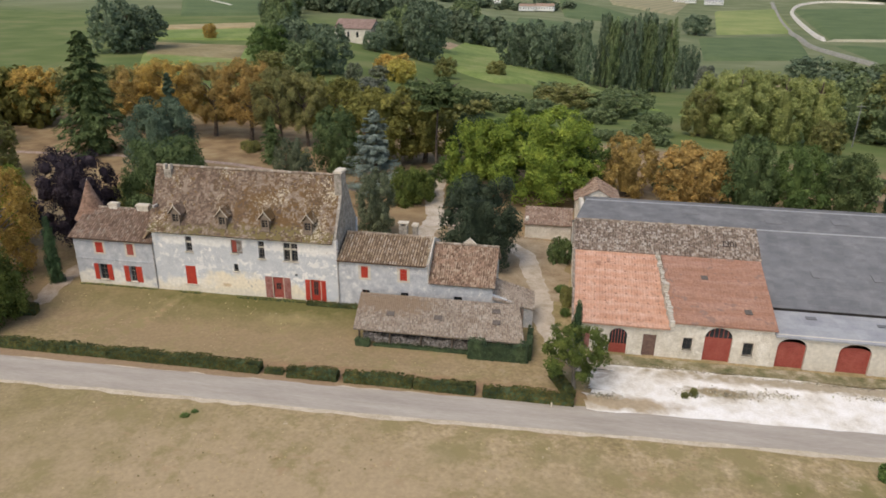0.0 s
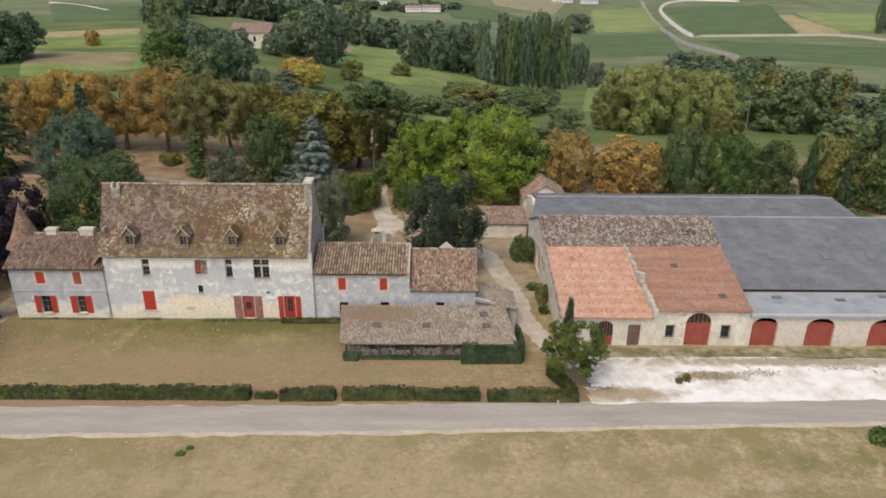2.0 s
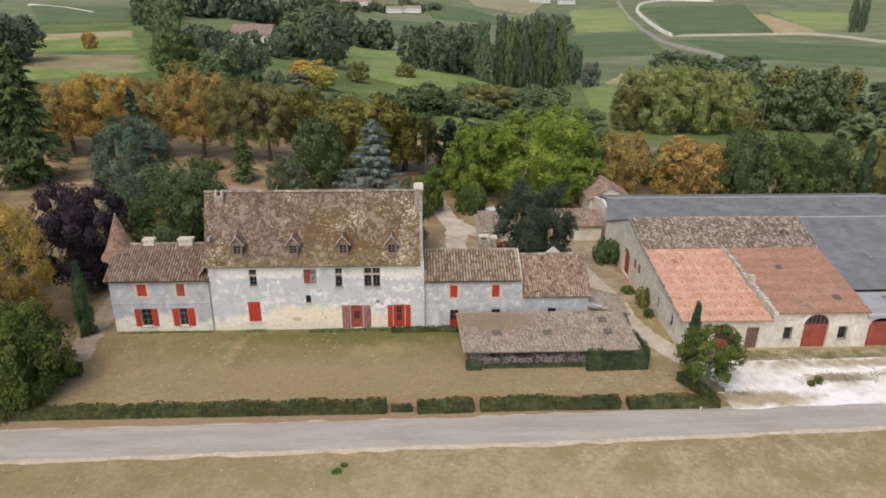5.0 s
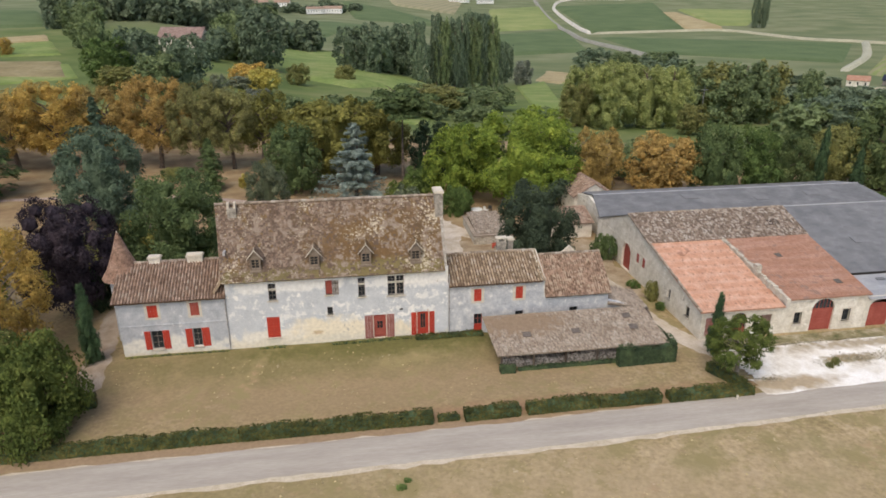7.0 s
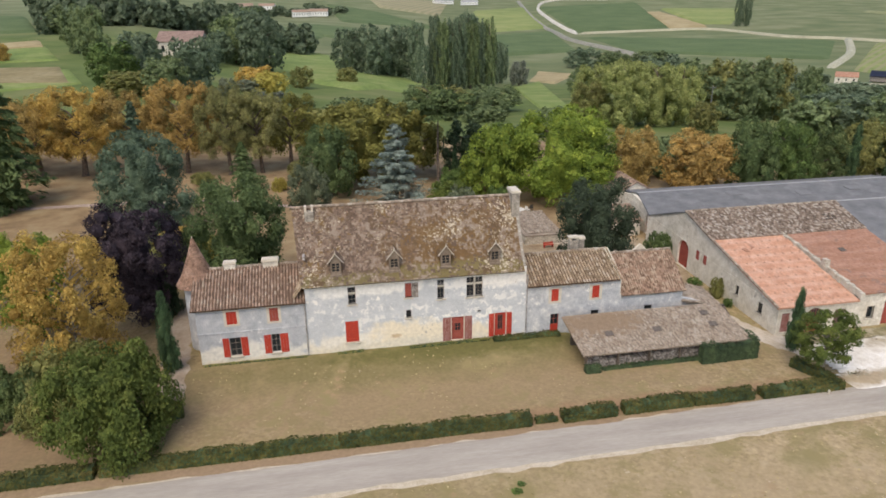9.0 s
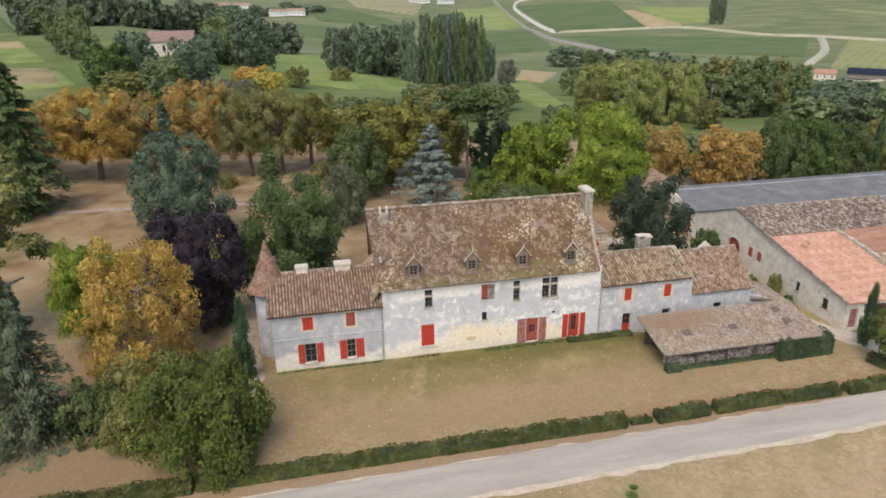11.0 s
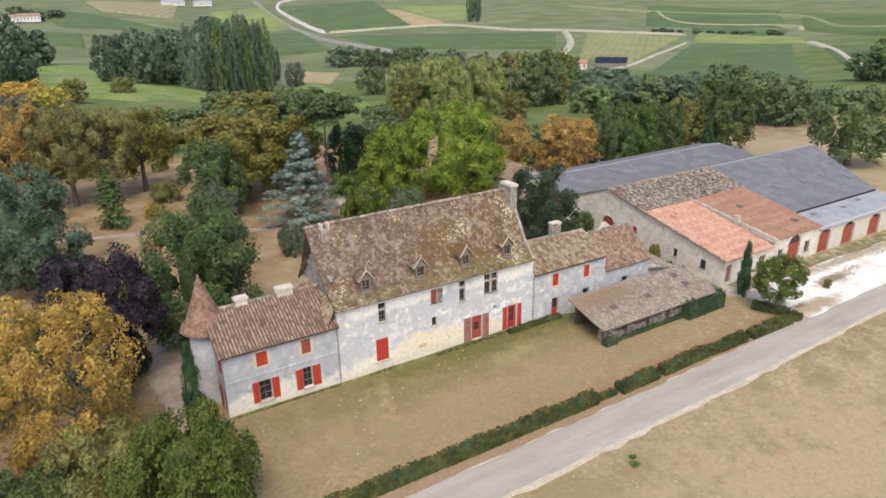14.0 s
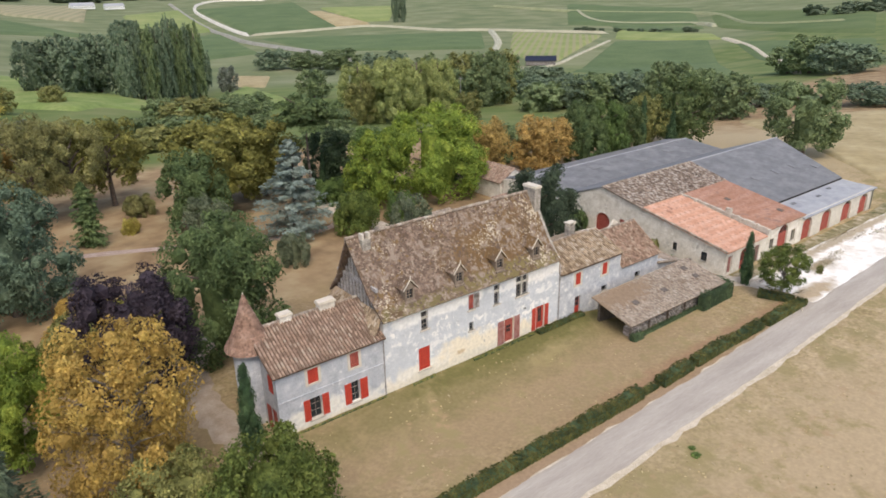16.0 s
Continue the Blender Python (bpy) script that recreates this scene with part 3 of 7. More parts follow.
def wall(parent, name, at, x0, x1, z0, z1, thick, openings, material, label=""):
    """A wall with thickness; openings (x0, x1, z0, z1, rise) go through it. With a rise, an opening has an arched head."""
    b = Build()
    cx = sorted({x0, x1, *[v for o in openings for v in o[:2]]})
    cz = sorted({z0, z1, *[v for o in openings for v in o[2:4]]})
    for xa, xb in zip(cx, cx[1:]):
        for za, zb in zip(cz, cz[1:]):
            mx, mz = (xa + xb) / 2, (za + zb) / 2
            if any(o[0] < mx < o[1] and o[2] < mz < o[3] for o in openings):
                continue
            for d in (0, thick):
                b.poly([(xa, d, za), (xb, d, za), (xb, d, zb), (xa, d, zb)])
    edge = [(x0, x1, z0, z1)] + [o[:4] for o in openings]
    for xa, xb, za, zb in edge:
        b.poly([(xa, 0, za), (xa, thick, za), (xa, thick, zb), (xa, 0, zb)])
        b.poly([(xb, 0, za), (xb, thick, za), (xb, thick, zb), (xb, 0, zb)])
        b.poly([(xa, 0, za), (xb, 0, za), (xb, thick, za), (xa, thick, za)])
        b.poly([(xa, 0, zb), (xb, 0, zb), (xb, thick, zb), (xa, thick, zb)])
    for o in openings:
        if len(o) > 4 and o[4]:
            line = arch_line(o[0], o[1], o[3] - o[4], o[4])
            k = len(line) // 2
            b.prism([(o[0], 0, o[3])] + line[: k + 1], (0, thick, 0))
            b.prism([(o[1], 0, o[3])] + line[k:][::-1], (0, thick, 0))
    return part(name, mapped(b, at), material, parent, label)


def pane_window(parent, at, x0, x1, z0, z1, cols=2, rows=3, depth=0.22, paint="white", stone=0.0, transoms=(), mullions=(), sill=True, label=""):
    """A window: frame with bars, panes, sill; stone transoms and mullions where it has them; a dressed surround where stone > 0."""
    b, t = Build(), 0.06
    b.box(x0, x1, depth, depth + 0.06, z0, z0 + t).box(x0, x1, depth, depth + 0.06, z1 - t, z1)
    b.box(x0, x0 + t, depth, depth + 0.06, z0 + t, z1 - t).box(x1 - t, x1, depth, depth + 0.06, z0 + t, z1 - t)
    for i in range(1, cols):
        x = x0 + (x1 - x0) * i / cols
        b.box(x - 0.02, x + 0.02, depth + 0.01, depth + 0.05, z0, z1)
    for j in range(1, rows):
        z = z0 + (z1 - z0) * j / rows
        b.box(x0, x1, depth + 0.012, depth + 0.048, z - 0.018, z + 0.018)
    w = part("window", mapped(b, at), M[paint], parent, label)
    part("pane", mapped(Build().box(x0 + 0.02, x1 - 0.02, depth + 0.02, depth + 0.035, z0 + 0.02, z1 - 0.02), at), M["glass"], w)
    for z in transoms:
        part("transom", mapped(Build().box(x0, x1, 0.03, depth + 0.1, z - 0.08, z + 0.08), at), M["stone"], w)
    for x in mullions:
        part("mullion", mapped(Build().box(x - 0.08, x + 0.08, 0.032, depth + 0.098, z0, z1), at), M["stone"], w)
    if sill:
        part("sill", mapped(Build().box(x0 - 0.15, x1 + 0.15, -0.12, 0.2, z0 - 0.14, z0), at), M["stone"], w)
    if stone:
        s = Build()
        s.box(x0 - stone, x0, -0.025, 0.12, z0 - 0.1, z1 + stone * 0.8).box(x1, x1 + stone, -0.025, 0.12, z0 - 0.1, z1 + stone * 0.8)
        s.box(x0, x1, -0.025, 0.12, z1, z1 + stone * 0.8)
        part("surround", mapped(s, at), M["sill"], w)
    return w


def shutter(parent, at, x0, x1, z0, z1, material, depth=-0.05, label=""):
    """A boarded shutter with two battens."""
    b, n = Build(), 3
    for i in range(n):
        a, c = x0 + (x1 - x0) * i / n, x0 + (x1 - x0) * (i + 1) / n
        b.box(a + 0.008, c - 0.008, depth, depth + 0.04, z0, z1)
    for f in (0.18, 0.8):
        z = z0 + (z1 - z0) * f
        b.box(x0 + 0.02, x1 - 0.02, depth - 0.025, depth, z - 0.05, z + 0.05)
    return part("shutter", mapped(b, at), material, parent, label)


def boarded(parent, name, at, x0, x1, z0, z1, material, depth=0.15, boards=5, rise=0.0, label="", glazed=0.0):
    """A boarded door, with an arched head and a glazed upper part where it has them."""
    top = z1 - rise - glazed
    d = part(name, mapped(Build().box(x0, x1, depth + 0.045, depth + 0.075, z0, top), at), material, parent, label)
    for i in range(boards):
        a, c = x0 + (x1 - x0) * i / boards, x0 + (x1 - x0) * (i + 1) / boards
        part("board", mapped(Build().box(a + 0.008, c - 0.008, depth, depth + 0.04, z0, top), at), material, d)
    for f in (0.12, 0.52, 0.9):
        z = z0 + (top - z0) * f
        part("rail", mapped(Build().box(x0 + 0.03, x1 - 0.03, depth - 0.035, depth - 0.004, z - 0.07, z + 0.07), at), material, d)
    if rise:
        line = [(p[0], depth + 0.02, p[2]) for p in arch_line(x0, x1, z1 - rise, rise)]
        head = [(x0, depth + 0.02, top)] + line + [(x1, depth + 0.02, top)]
        part("head", mapped(Build().prism(head, (0, 0.03, 0)), at), M["glass"] if glazed else material, d)
        if glazed:
            g = Build()
            for i in range(1, 6):
                x = x0 + (x1 - x0) * i / 6
                h = rise * math.sqrt(max(0.0, 1 - ((x - (x0 + x1) / 2) / ((x1 - x0) / 2)) ** 2))
                g.box(x - 0.03, x + 0.03, depth - 0.02, depth + 0.02, top, z1 - rise + h)
            g.box(x0, x1, depth - 0.025, depth + 0.015, top - 0.06, top + 0.06)
            part("glazing_bars", mapped(g, at), material, d)
    return d


def tiles(a, b, c, d, tw, tl, curve=0.0, lift=0.035, jitter=0.3, seed=1, skip=0.0):
    """Loose overlapping tiles over the slope with eave a-b and ridge d-c."""
    rnd = random.Random(seed)
    a, b, c, d = Vector(a), Vector(b), Vector(c), Vector(d)
    nu, nv = max(1, round((b - a).length / tw)), max(1, round((d - a).length / tl))
    n = (b - a).cross(d - a).normalized()
    if n.z < 0:
        n = -n
    side = (b - a).normalized()
    out = Build()

    def at(u, v):
        return (a * (1 - u) + b * u) * (1 - v) + (d * (1 - u) + c * u) * v

    for j in range(nv):
        for i in range(nu):
            if rnd.random() < skip:
                continue
            u0, u1 = i / nu, (i + 1) / nu
            v0, v1 = max(0.0, (j - 0.12) / nv), min(1.0, (j + 1.05) / nv)
            slip = side * rnd.uniform(-0.06, 0.06) * tw * jitter * 2
            low = n * (lift * (1 + jitter * rnd.uniform(-0.6, 0.9)))
            high = n * (lift * 0.2)
            k = len(out.v)
            if curve:
                shape = ((0.17, 0.0), (0.34, 0.85), (0.66, 0.85), (0.83, 0.0))
                for v, h in ((v0, low), (v1, high)):
                    for s, z in shape:
                        out.v.append(tuple(at(u0 + (u1 - u0) * s, v) + h + n * (z * curve) + slip))
                out.f += [(k + q, k + q + 1, k + q + 5, k + q + 4) for q in range(3)]
                out.f.append((k, k + 3, k + 2, k + 1))
            else:
                e = 0.02 * (u1 - u0)
                out.v += [tuple(at(u0 + e, v0) + low + slip), tuple(at(u1 - e, v0) + low + slip), tuple(at(u1 - e, v1) + high), tuple(at(u0 + e, v1) + high)]
                out.v += [tuple(at(u0 + e, v0) + slip - n * 0.01), tuple(at(u1 - e, v0) + slip - n * 0.01)]
                out.f += [(k, k + 1, k + 2, k + 3), (k, k + 4, k + 5, k + 1)]
    return out


def slope(parent, a, b, c, d, material, tw=0.24, tl=0.36, curve=0.06, lift=0.03, jitter=0.3, seed=1, name="roof_slope", label="", bare=False, thick=0.16, under=None):
    """A roof slope: boarding with thickness, and tiles on it."""
    n = (Vector(b) - Vector(a)).cross(Vector(d) - Vector(a)).normalized()
    n = n if n.z > 0 else -n
    slab = part(name, Build().prism([a, b, c, d], tuple(-n * thick)), under or material, parent, label)
    if not bare:
        part("tiles", tiles(a, b, c, d, tw, tl, curve, lift, jitter, seed), material, slab, kind="stuff")
    return slab


def ridge_line(parent, a, b, material, r=0.13, step=0.42, seed=3):
    """A row of rounded ridge tiles."""
    rnd, a, b = random.Random(seed), Vector(a), Vector(b)
    n, out = max(2, round((b - a).length / step)), Build()
    for i in range(n):
        p, q = a.lerp(b, i / n), a.lerp(b, (i + 1.08) / n)
        j = Vector((rnd.uniform(-0.02, 0.02), rnd.uniform(-0.02, 0.02), rnd.uniform(-0.02, 0.03)))
        out.tube([p + j, q + j], [r * 1.1, r * 0.92], 7)
    return part("ridge_tiles", out, material, parent, kind="stuff")


def chimney(parent, x, y, w, d, z0, z1, material, cap=True, pots=0, label=""):
    b = Build().box(x - w / 2, x + w / 2, y - d / 2, y + d / 2, z0, z1)
    c = part("chimney", b, material, parent, label)
    if cap:
        k = Build().box(x - w / 2 - 0.1, x + w / 2 + 0.1, y - d / 2 - 0.1, y + d / 2 + 0.1, z1, z1 + 0.14)
        k.box(x - w / 2 - 0.04, x + w / 2 + 0.04, y - d / 2 - 0.04, y + d / 2 + 0.04, z1 + 0.14, z1 + 0.24)
        part("cap", k, M["sill"], c)
    for i in range(pots):
        px = x - w / 2 + w * (i + 0.5) / pots
        part("chimney_pot", Build().tube([(px, y, z1 + 0.2), (px, y, z1 + 0.65)], [0.14, 0.11], 9), M["roof_brown"], c)
    return c


# ---- the manor house ----
speckle(M["plaster"], (0.76, 0.755, 0.735), 1.1, 0.79, 0.5, 0.05, 9.0, 0.3)
speckle(M["plaster"], (0.84, 0.825, 0.79), 0.7, 0.89, 0.6, 0.04, 9.0, 0.25)
speckle(M["plaster"], (0.40, 0.42, 0.445), 0.5, 0.93, 0.55, 0.05, 8.0, 0.35)
overlay(M["plaster"], (0.78, 0.74, 0.66), (3.0, 0, -0.9), (11.0, 3, 2.6), 0.1, 0.5, 1.3)
overlay(M["plaster"], (0.82, 0.80, 0.76), (15.0, 0, 6.3), (4.5, 3, 0.9), 0.25, 0.9, 1.1)
overlay(M["plaster"], (0.80, 0.79, 0.76), (1.5, 0, 6.2), (5.5, 3, 0.7), 0.25, 1.0, 1.0)
overlay(M["plaster"], (0.80, 0.72, 0.57), (5.4, 0, -0.6), (4.1, 3, 3.1), 0.16, 0.75, 1.5)
overlay(M["plaster"], (0.60, 0.47, 0.31), (4.2, 0, 0.9), (0.5, 3, 0.22), 0.3, 0.8, 0.25)
overlay(M["plaster"], (0.60, 0.47, 0.31), (6.3, 0, 0.2), (0.35, 3, 0.2), 0.3, 0.8, 0.25)
overlay(M["plaster"], (0.78, 0.70, 0.55), (12.3, 0, 0.4), (1.6, 3, 1.1), 0.2, 0.7, 0.8)
speckle(M["plaster"], (0.50, 0.46, 0.40), 0.35, 1.02, 0.6)
overlay(M["plaster"], (0.72, 0.665, 0.55), (4.0, 0, -0.8), (16.0, 3, 1.3), 0.2, 0.6, 0.9)
speckle(M["plaster_grey"], (0.68, 0.68, 0.67), 0.6, 0.885, 0.5, 0.04, 9.0, 0.3)
overlay(M["plaster_grey"], (0.74, 0.715, 0.65), (-11.0, 0, -0.9), (7.5, 3, 2.3), 0.16, 0.6, 1.0)
overlay(M["plaster_grey"], (0.72, 0.66, 0.54), (-10.0, 0, -1.0), (7.5, 3, 1.0), 0.2, 0.6, 0.7)
overlay(M["roof_main"], (0.165, 0.102, 0.048), (10.5, 2.0, 9.6), (6.0, 9, 2.8), 0.3, 1.0, 1.0)
speckle(M["roof_main"], (0.19, 0.125, 0.062), 0.5, 1.04, 0.95)
overlay(M["roof_main"], (0.18, 0.145, 0.065), (11.0, 0.2, 7.5), (7.0, 4, 0.7), 0.25, 0.9, 0.6)
overlay(M["roof_main"], (0.165, 0.135, 0.065), (-0.5, 0.2, 7.3), (4.0, 3, 0.6), 0.25, 0.9, 0.6)
mottle(M["roof_main"], (0.13, 0.092, 0.07), 0.16, 0.6, 1.4)
mottle(M["roof_main"], (0.30, 0.24, 0.185), 0.07, 0.6, 0.8)
speckle(M["roof_main"], (0.285, 0.23, 0.185), 0.6, 0.83, 0.55, 0.1, 9.0, 0.3)
speckle(M["roof_main"], (0.125, 0.082, 0.045), 0.7, 0.87, 0.6, 0.1, 9.0, 0.25)
speckle(M["roof_main"], (0.52, 0.455, 0.35), 0.24, 0.955, 0.7, 0.04, 5.0)
mottle(M["roof_wing"], (0.40, 0.33, 0.265), 0.08, 0.4, 1.0)
mottle(M["roof_wing"], (0.19, 0.13, 0.095), 0.08, 0.4, 1.3)
mottle(M["roof_east"], (0.46, 0.39, 0.31), 0.16, 0.4, 1.0)
mottle(M["roof_east"], (0.18, 0.13, 0.085), 0.12, 0.4, 1.3)
mottle(M["roof_shed"], (0.43, 0.385, 0.33), 0.12, 0.5, 1.4)
mottle(M["roof_shed"], (0.21, 0.16, 0.122), 0.12, 0.5, 1.1)
overlay(M["roof_shed"], (0.275, 0.205, 0.145), (24, -3, 2), (4.5, 1.6, 3), 0.3, 1.2, 0.5)
stripes(M["roof_orange"], (0.66, 0.47, 0.385), 90, 1.5, 0.62, 0.25)
speckle(M["roof_orange"], (0.43, 0.25, 0.18), 0.5, 0.93)
speckle(M["roof_brown"], (0.30, 0.19, 0.15), 0.9, 0.9)

house = thing("manor_house", "old limewashed manor house with steep mossy tiled roof and red shutters", "house")
G0 = -1.1
f0 = front(0.0)
main_open = [(-0.30, 0.46, 4.74, 6.52), (5.20, 5.86, 4.96, 6.49), (5.26, 5.79, 2.76, 3.61), (8.39, 9.09, 4.53, 6.56), (11.31, 12.95, 4.48, 6.58),
             (12.45, 12.81, 2.67, 2.93), (-0.70, 0.55, 0.69, 2.93), (9.79, 11.05, -0.22, 2.39), (14.22, 15.41, -0.22, 2.42)]
wall(house, "wall", f0, -4.3, 17.4, G0, 7.25, 0.6, main_open, M["plaster"], "patchy grey and white limewashed wall with bare cream stone")
wall(house, "wall", front(7.8), -4.3, 17.4, G0, 7.25, 0.6, [], M["plaster"])
RZ, RY, KZ, KY, EZ, EY = 13.45, 4.2, 9.0, 1.45, 7.0, -0.5
gable = [(0.03, G0), (8.36, G0), (8.36, 7.1), (7.0, 8.9), (RY, RZ + 0.12), (1.4, 9.0), (0.03, 7.2)]
part("gable_wall", Build().prism([(17.03, y, z + (0.02 if 1 < i < 7 else 0)) for i, (y, z) in enumerate(gable)], (0.3, 0, 0)), M["chimney_stone"], house, "grey stone gable wall standing proud of the roof")
part("gable_wall", Build().prism([(-4.27, y, z - 0.2) for y, z in [(0.03, G0), (8.36, G0), (8.36, 7.1), (0.03, 7.1)]], (0.5, 0, 0)), M["plaster"], house)
tim = part("gable_boarding", Build().prism([(-4.05, y, z) for y, z in [(0.1, 7.0), (8.3, 7.0), (7.0, 8.7), (RY, RZ - 0.2), (1.4, 8.8)]], (0.2, 0, 0)), M["bark"], house, "dark boarding in the west gable")
for i in range(13):
    y = 0.75 + 0.58 * i
    top = (RZ - 0.45) - abs(y - RY) * 1.62 if abs(y - RY) < 2.8 else 8.8 - (abs(y - RY) - 2.8) * 1.2
    if top > 7.4:
        part("gable_stud", Build().box(-4.2, -4.05, y - 0.12, y + 0.12, 7.0, top), M["silver_timber"], tim)
part("gable_tie", Build().box(-4.28, -4.06, 0.9, 7.5, 9.3, 9.6), M["silver_timber"], tim)
XL, XR = -5.05, 17.05
slope(house, (XL + 0.5, EY, EZ), (XR, EY, EZ), (XR, KY, KZ), (XL + 0.3, KY, KZ), M["roof_main"], 0.22, 0.2, 0, 0.035, 0.6, 11, "roof_slope", "steep plain-tiled slope with moss and pale lichen")
slope(house, (XL + 0.3, KY, KZ), (XR, KY, KZ), (XR, RY, RZ), (XL, RY, RZ), M["roof_main"], 0.22, 0.2, 0, 0.035, 0.6, 12)
slope(house, (XL + 0.5, 8.4 - EY, EZ), (XR, 8.4 - EY, EZ), (XR, 8.4 - KY, KZ), (XL + 0.3, 8.4 - KY, KZ), M["roof_main"], bare=True)
slope(house, (XL + 0.3, 8.4 - KY, KZ), (XR, 8.4 - KY, KZ), (XR, RY, RZ), (XL, RY, RZ), M["roof_main"], bare=True)
ridge_line(house, (XL, RY, RZ + 0.02), (XR, RY, RZ + 0.02), M["roof_shed"], 0.15)
slope(house, (-5.4, -0.2, 6.0), (-5.4, 8.6, 6.0), (-4.25, 8.2, 7.5), (-4.25, 0.2, 7.5), M["roof_east"], 0.24, 0.36, 0.05, 0.03, 0.5, 13, "gable_skirt", "narrow tiled skirt under the boarded gable")
stack = chimney(house, -3.4, 3.7, 0.85, 0.55, 11.2, 13.2, M["chimney_stone"], False, label="grey stone chimney with an open top")
for x in (-3.72, -3.08):
    part("pier", Build().box(x - 0.1, x + 0.1, 3.42, 3.98, 13.204, 13.75), M["sill"], stack)
chimney(house, 16.95, 3.8, 0.8, 1.7, 11.0, 13.95, M["chimney_stone"], label="grey stone chimney on the gable")

for px in (-4.42, 17.52):
    pipe = part("drainpipe", Build().tube([(px, -0.09, -0.9), (px, -0.09, 6.4 if px > 0 else 5.4)], [0.055, 0.055], 8), M["silver_timber"], house, "weathered grey drainpipe")
    for pz in (0.6, 2.6, 4.6):
        part("bracket", Build().tube([(px, -0.09, pz), (px, -0.09, pz + 0.08)], [0.085, 0.085], 8), M["metal"], pipe)

# windows and doors of the main block
pane_window(house, f0, -0.30, 0.46, 4.74, 6.52, 2, 4, paint="wood", transoms=(5.85,), label="narrow stone window with a transom")
pane_window(house, f0, 5.20, 5.86, 4.96, 6.49, 1, 2, paint="wood", label="window with one faded shutter open")
shutter(house, f0, 5.86, 6.50, 4.96, 6.49, M["wood"], label="faded grey-pink shutter folded back")
boarded(house, "inner_shutter", f0, 5.24, 5.84, 5.0, 6.45, M["red_barn"], 0.1, 3)
pane_window(house, f0, 5.26, 5.79, 2.76, 3.61, 1, 2, paint="iron", label="small barred window")
pane_window(house, f0, 8.39, 9.09, 4.53, 6.56, 2, 4, paint="wood", transoms=(5.85,), label="narrow stone window with a transom")
pane_window(house, f0, 11.31, 12.95, 4.48, 6.58, 4, 5, paint="wood", transoms=(5.85,), mullions=(12.13,), label="cross window with stone mullion and transom")
pane_window(house, f0, 12.45, 12.81, 2.67, 2.93, 1, 1, paint="iron", sill=False)
boarded(house, "door", f0, -0.70, 0.55, 0.69, 2.93, M["red"], 0.02, 4, label="bright red closed shutter door")
part("door_sill", Build().box(-0.85, 0.7, -0.12, 0.15, 0.5, 0.69), M["sill"], house)
for x0, x1, sh0, sh1, mat_s, lab in ((9.79, 11.05, 8.89, 11.89, "red_old", "faded"), (14.22, 15.41, 13.62, 16.01, "red", "bright red")):
    boarded(house, "door", f0, x0, x1, -0.2, 2.38, M["red_barn"] if lab == "faded" else M["red"], 0.16, 4, label="red panelled double door")
    pane_window(house, f0, x0 + 0.3, x1 - 0.3, 0.8 if lab == "faded" else 0.5, 1.7 if lab == "faded" else 2.2, 2, 2, 0.085, "red_barn", sill=False, label="narrow glazed light in the door")
    shutter(house, f0, sh0, x0 - 0.06, -0.18, 2.39, M[mat_s], label=lab + " boarded shutter folded back")
    shutter(house, f0, x1 + 0.06, sh1, -0.18, 2.39, M[mat_s], label=lab + " boarded shutter folded back")
    for s in (x0 - 0.04, x1 + 0.04):
        part("door_jamb", Build().box(s - 0.05, s + 0.05, -0.03, 0.2, -0.25, 2.5), M["sill"], house)


def dormer(x):
    """A small gabled stone dormer with a tiled hood."""
    y0, z0, z1, w = 0.2, 7.8, 9.15, 0.48
    body = Build()
    body.box(x - w, x - w + 0.14, y0, y0 + 2.4, z0, z1).box(x + w - 0.14, x + w, y0, y0 + 2.4, z0, z1)
    body.box(x - w + 0.14, x + w - 0.14, y0, y0 + 0.3, z0, z0 + 0.3).box(x - w + 0.14, x + w - 0.14, y0, y0 + 0.3, z1 - 0.15, z1)
    body.prism([(x - w, y0, z1), (x + w, y0, z1), (x, y0, z1 + 0.7)], (0, 0.25, 0))
    d = part("dormer", body, M["dormer"], house, "small stone dormer with a tiled gable hood")
    for s in (-1, 1):
        hood = Build().prism([(x + s * (w + 0.28), y0 - 0.14, z1 - 0.1), (x, y0 - 0.14, z1 + 0.84), (x, y0 - 0.14, z1 + 0.74), (x + s * (w + 0.28), y0 - 0.14, z1 - 0.2)], (0, 2.6, 0))
        part("hood", hood, M["roof_main"], d)
        part("verge", Build().prism([(x + s * (w + 0.3), y0 - 0.2, z1 - 0.08), (x, y0 - 0.2, z1 + 0.9), (x, y0 - 0.2, z1 + 0.8), (x + s * (w + 0.3), y0 - 0.2, z1 - 0.16)], (0, 0.1, 0)), M["sill"], d)
    part("finial", Build().tube([(x, y0 - 0.15, z1 + 0.8), (x, y0 - 0.15, z1 + 1.15)], [0.06, 0.03], 7), M["sill"], d)
    win = Build()
    for i in range(3):
        xx = x - 0.37 + 0.37 * i
        win.box(xx - 0.03, xx + 0.03, y0 + 0.14, y0 + 0.2, z0 + 0.3, z1 - 0.15)
    for j in range(4):
        zz = z0 + 0.32 + 0.28 * j
        win.box(x - 0.37, x + 0.37, y0 + 0.145, y0 + 0.195, zz - 0.025, zz + 0.025)
    part("dormer_frame", win, M["dormer"], d)
    part("dormer_pane", Build().box(x - 0.37, x + 0.37, y0 + 0.165, y0 + 0.175, z0 + 0.3, z1 - 0.15), M["glass"], d)
    part("dormer_sill", Build().box(x - w - 0.08, x + w + 0.08, y0 - 0.15, y0 + 0.1, z0 - 0.1, z0 + 0.06), M["dormer"], d)


for x in (-1.25, 4.3, 9.3, 14.2):
    dormer(x)

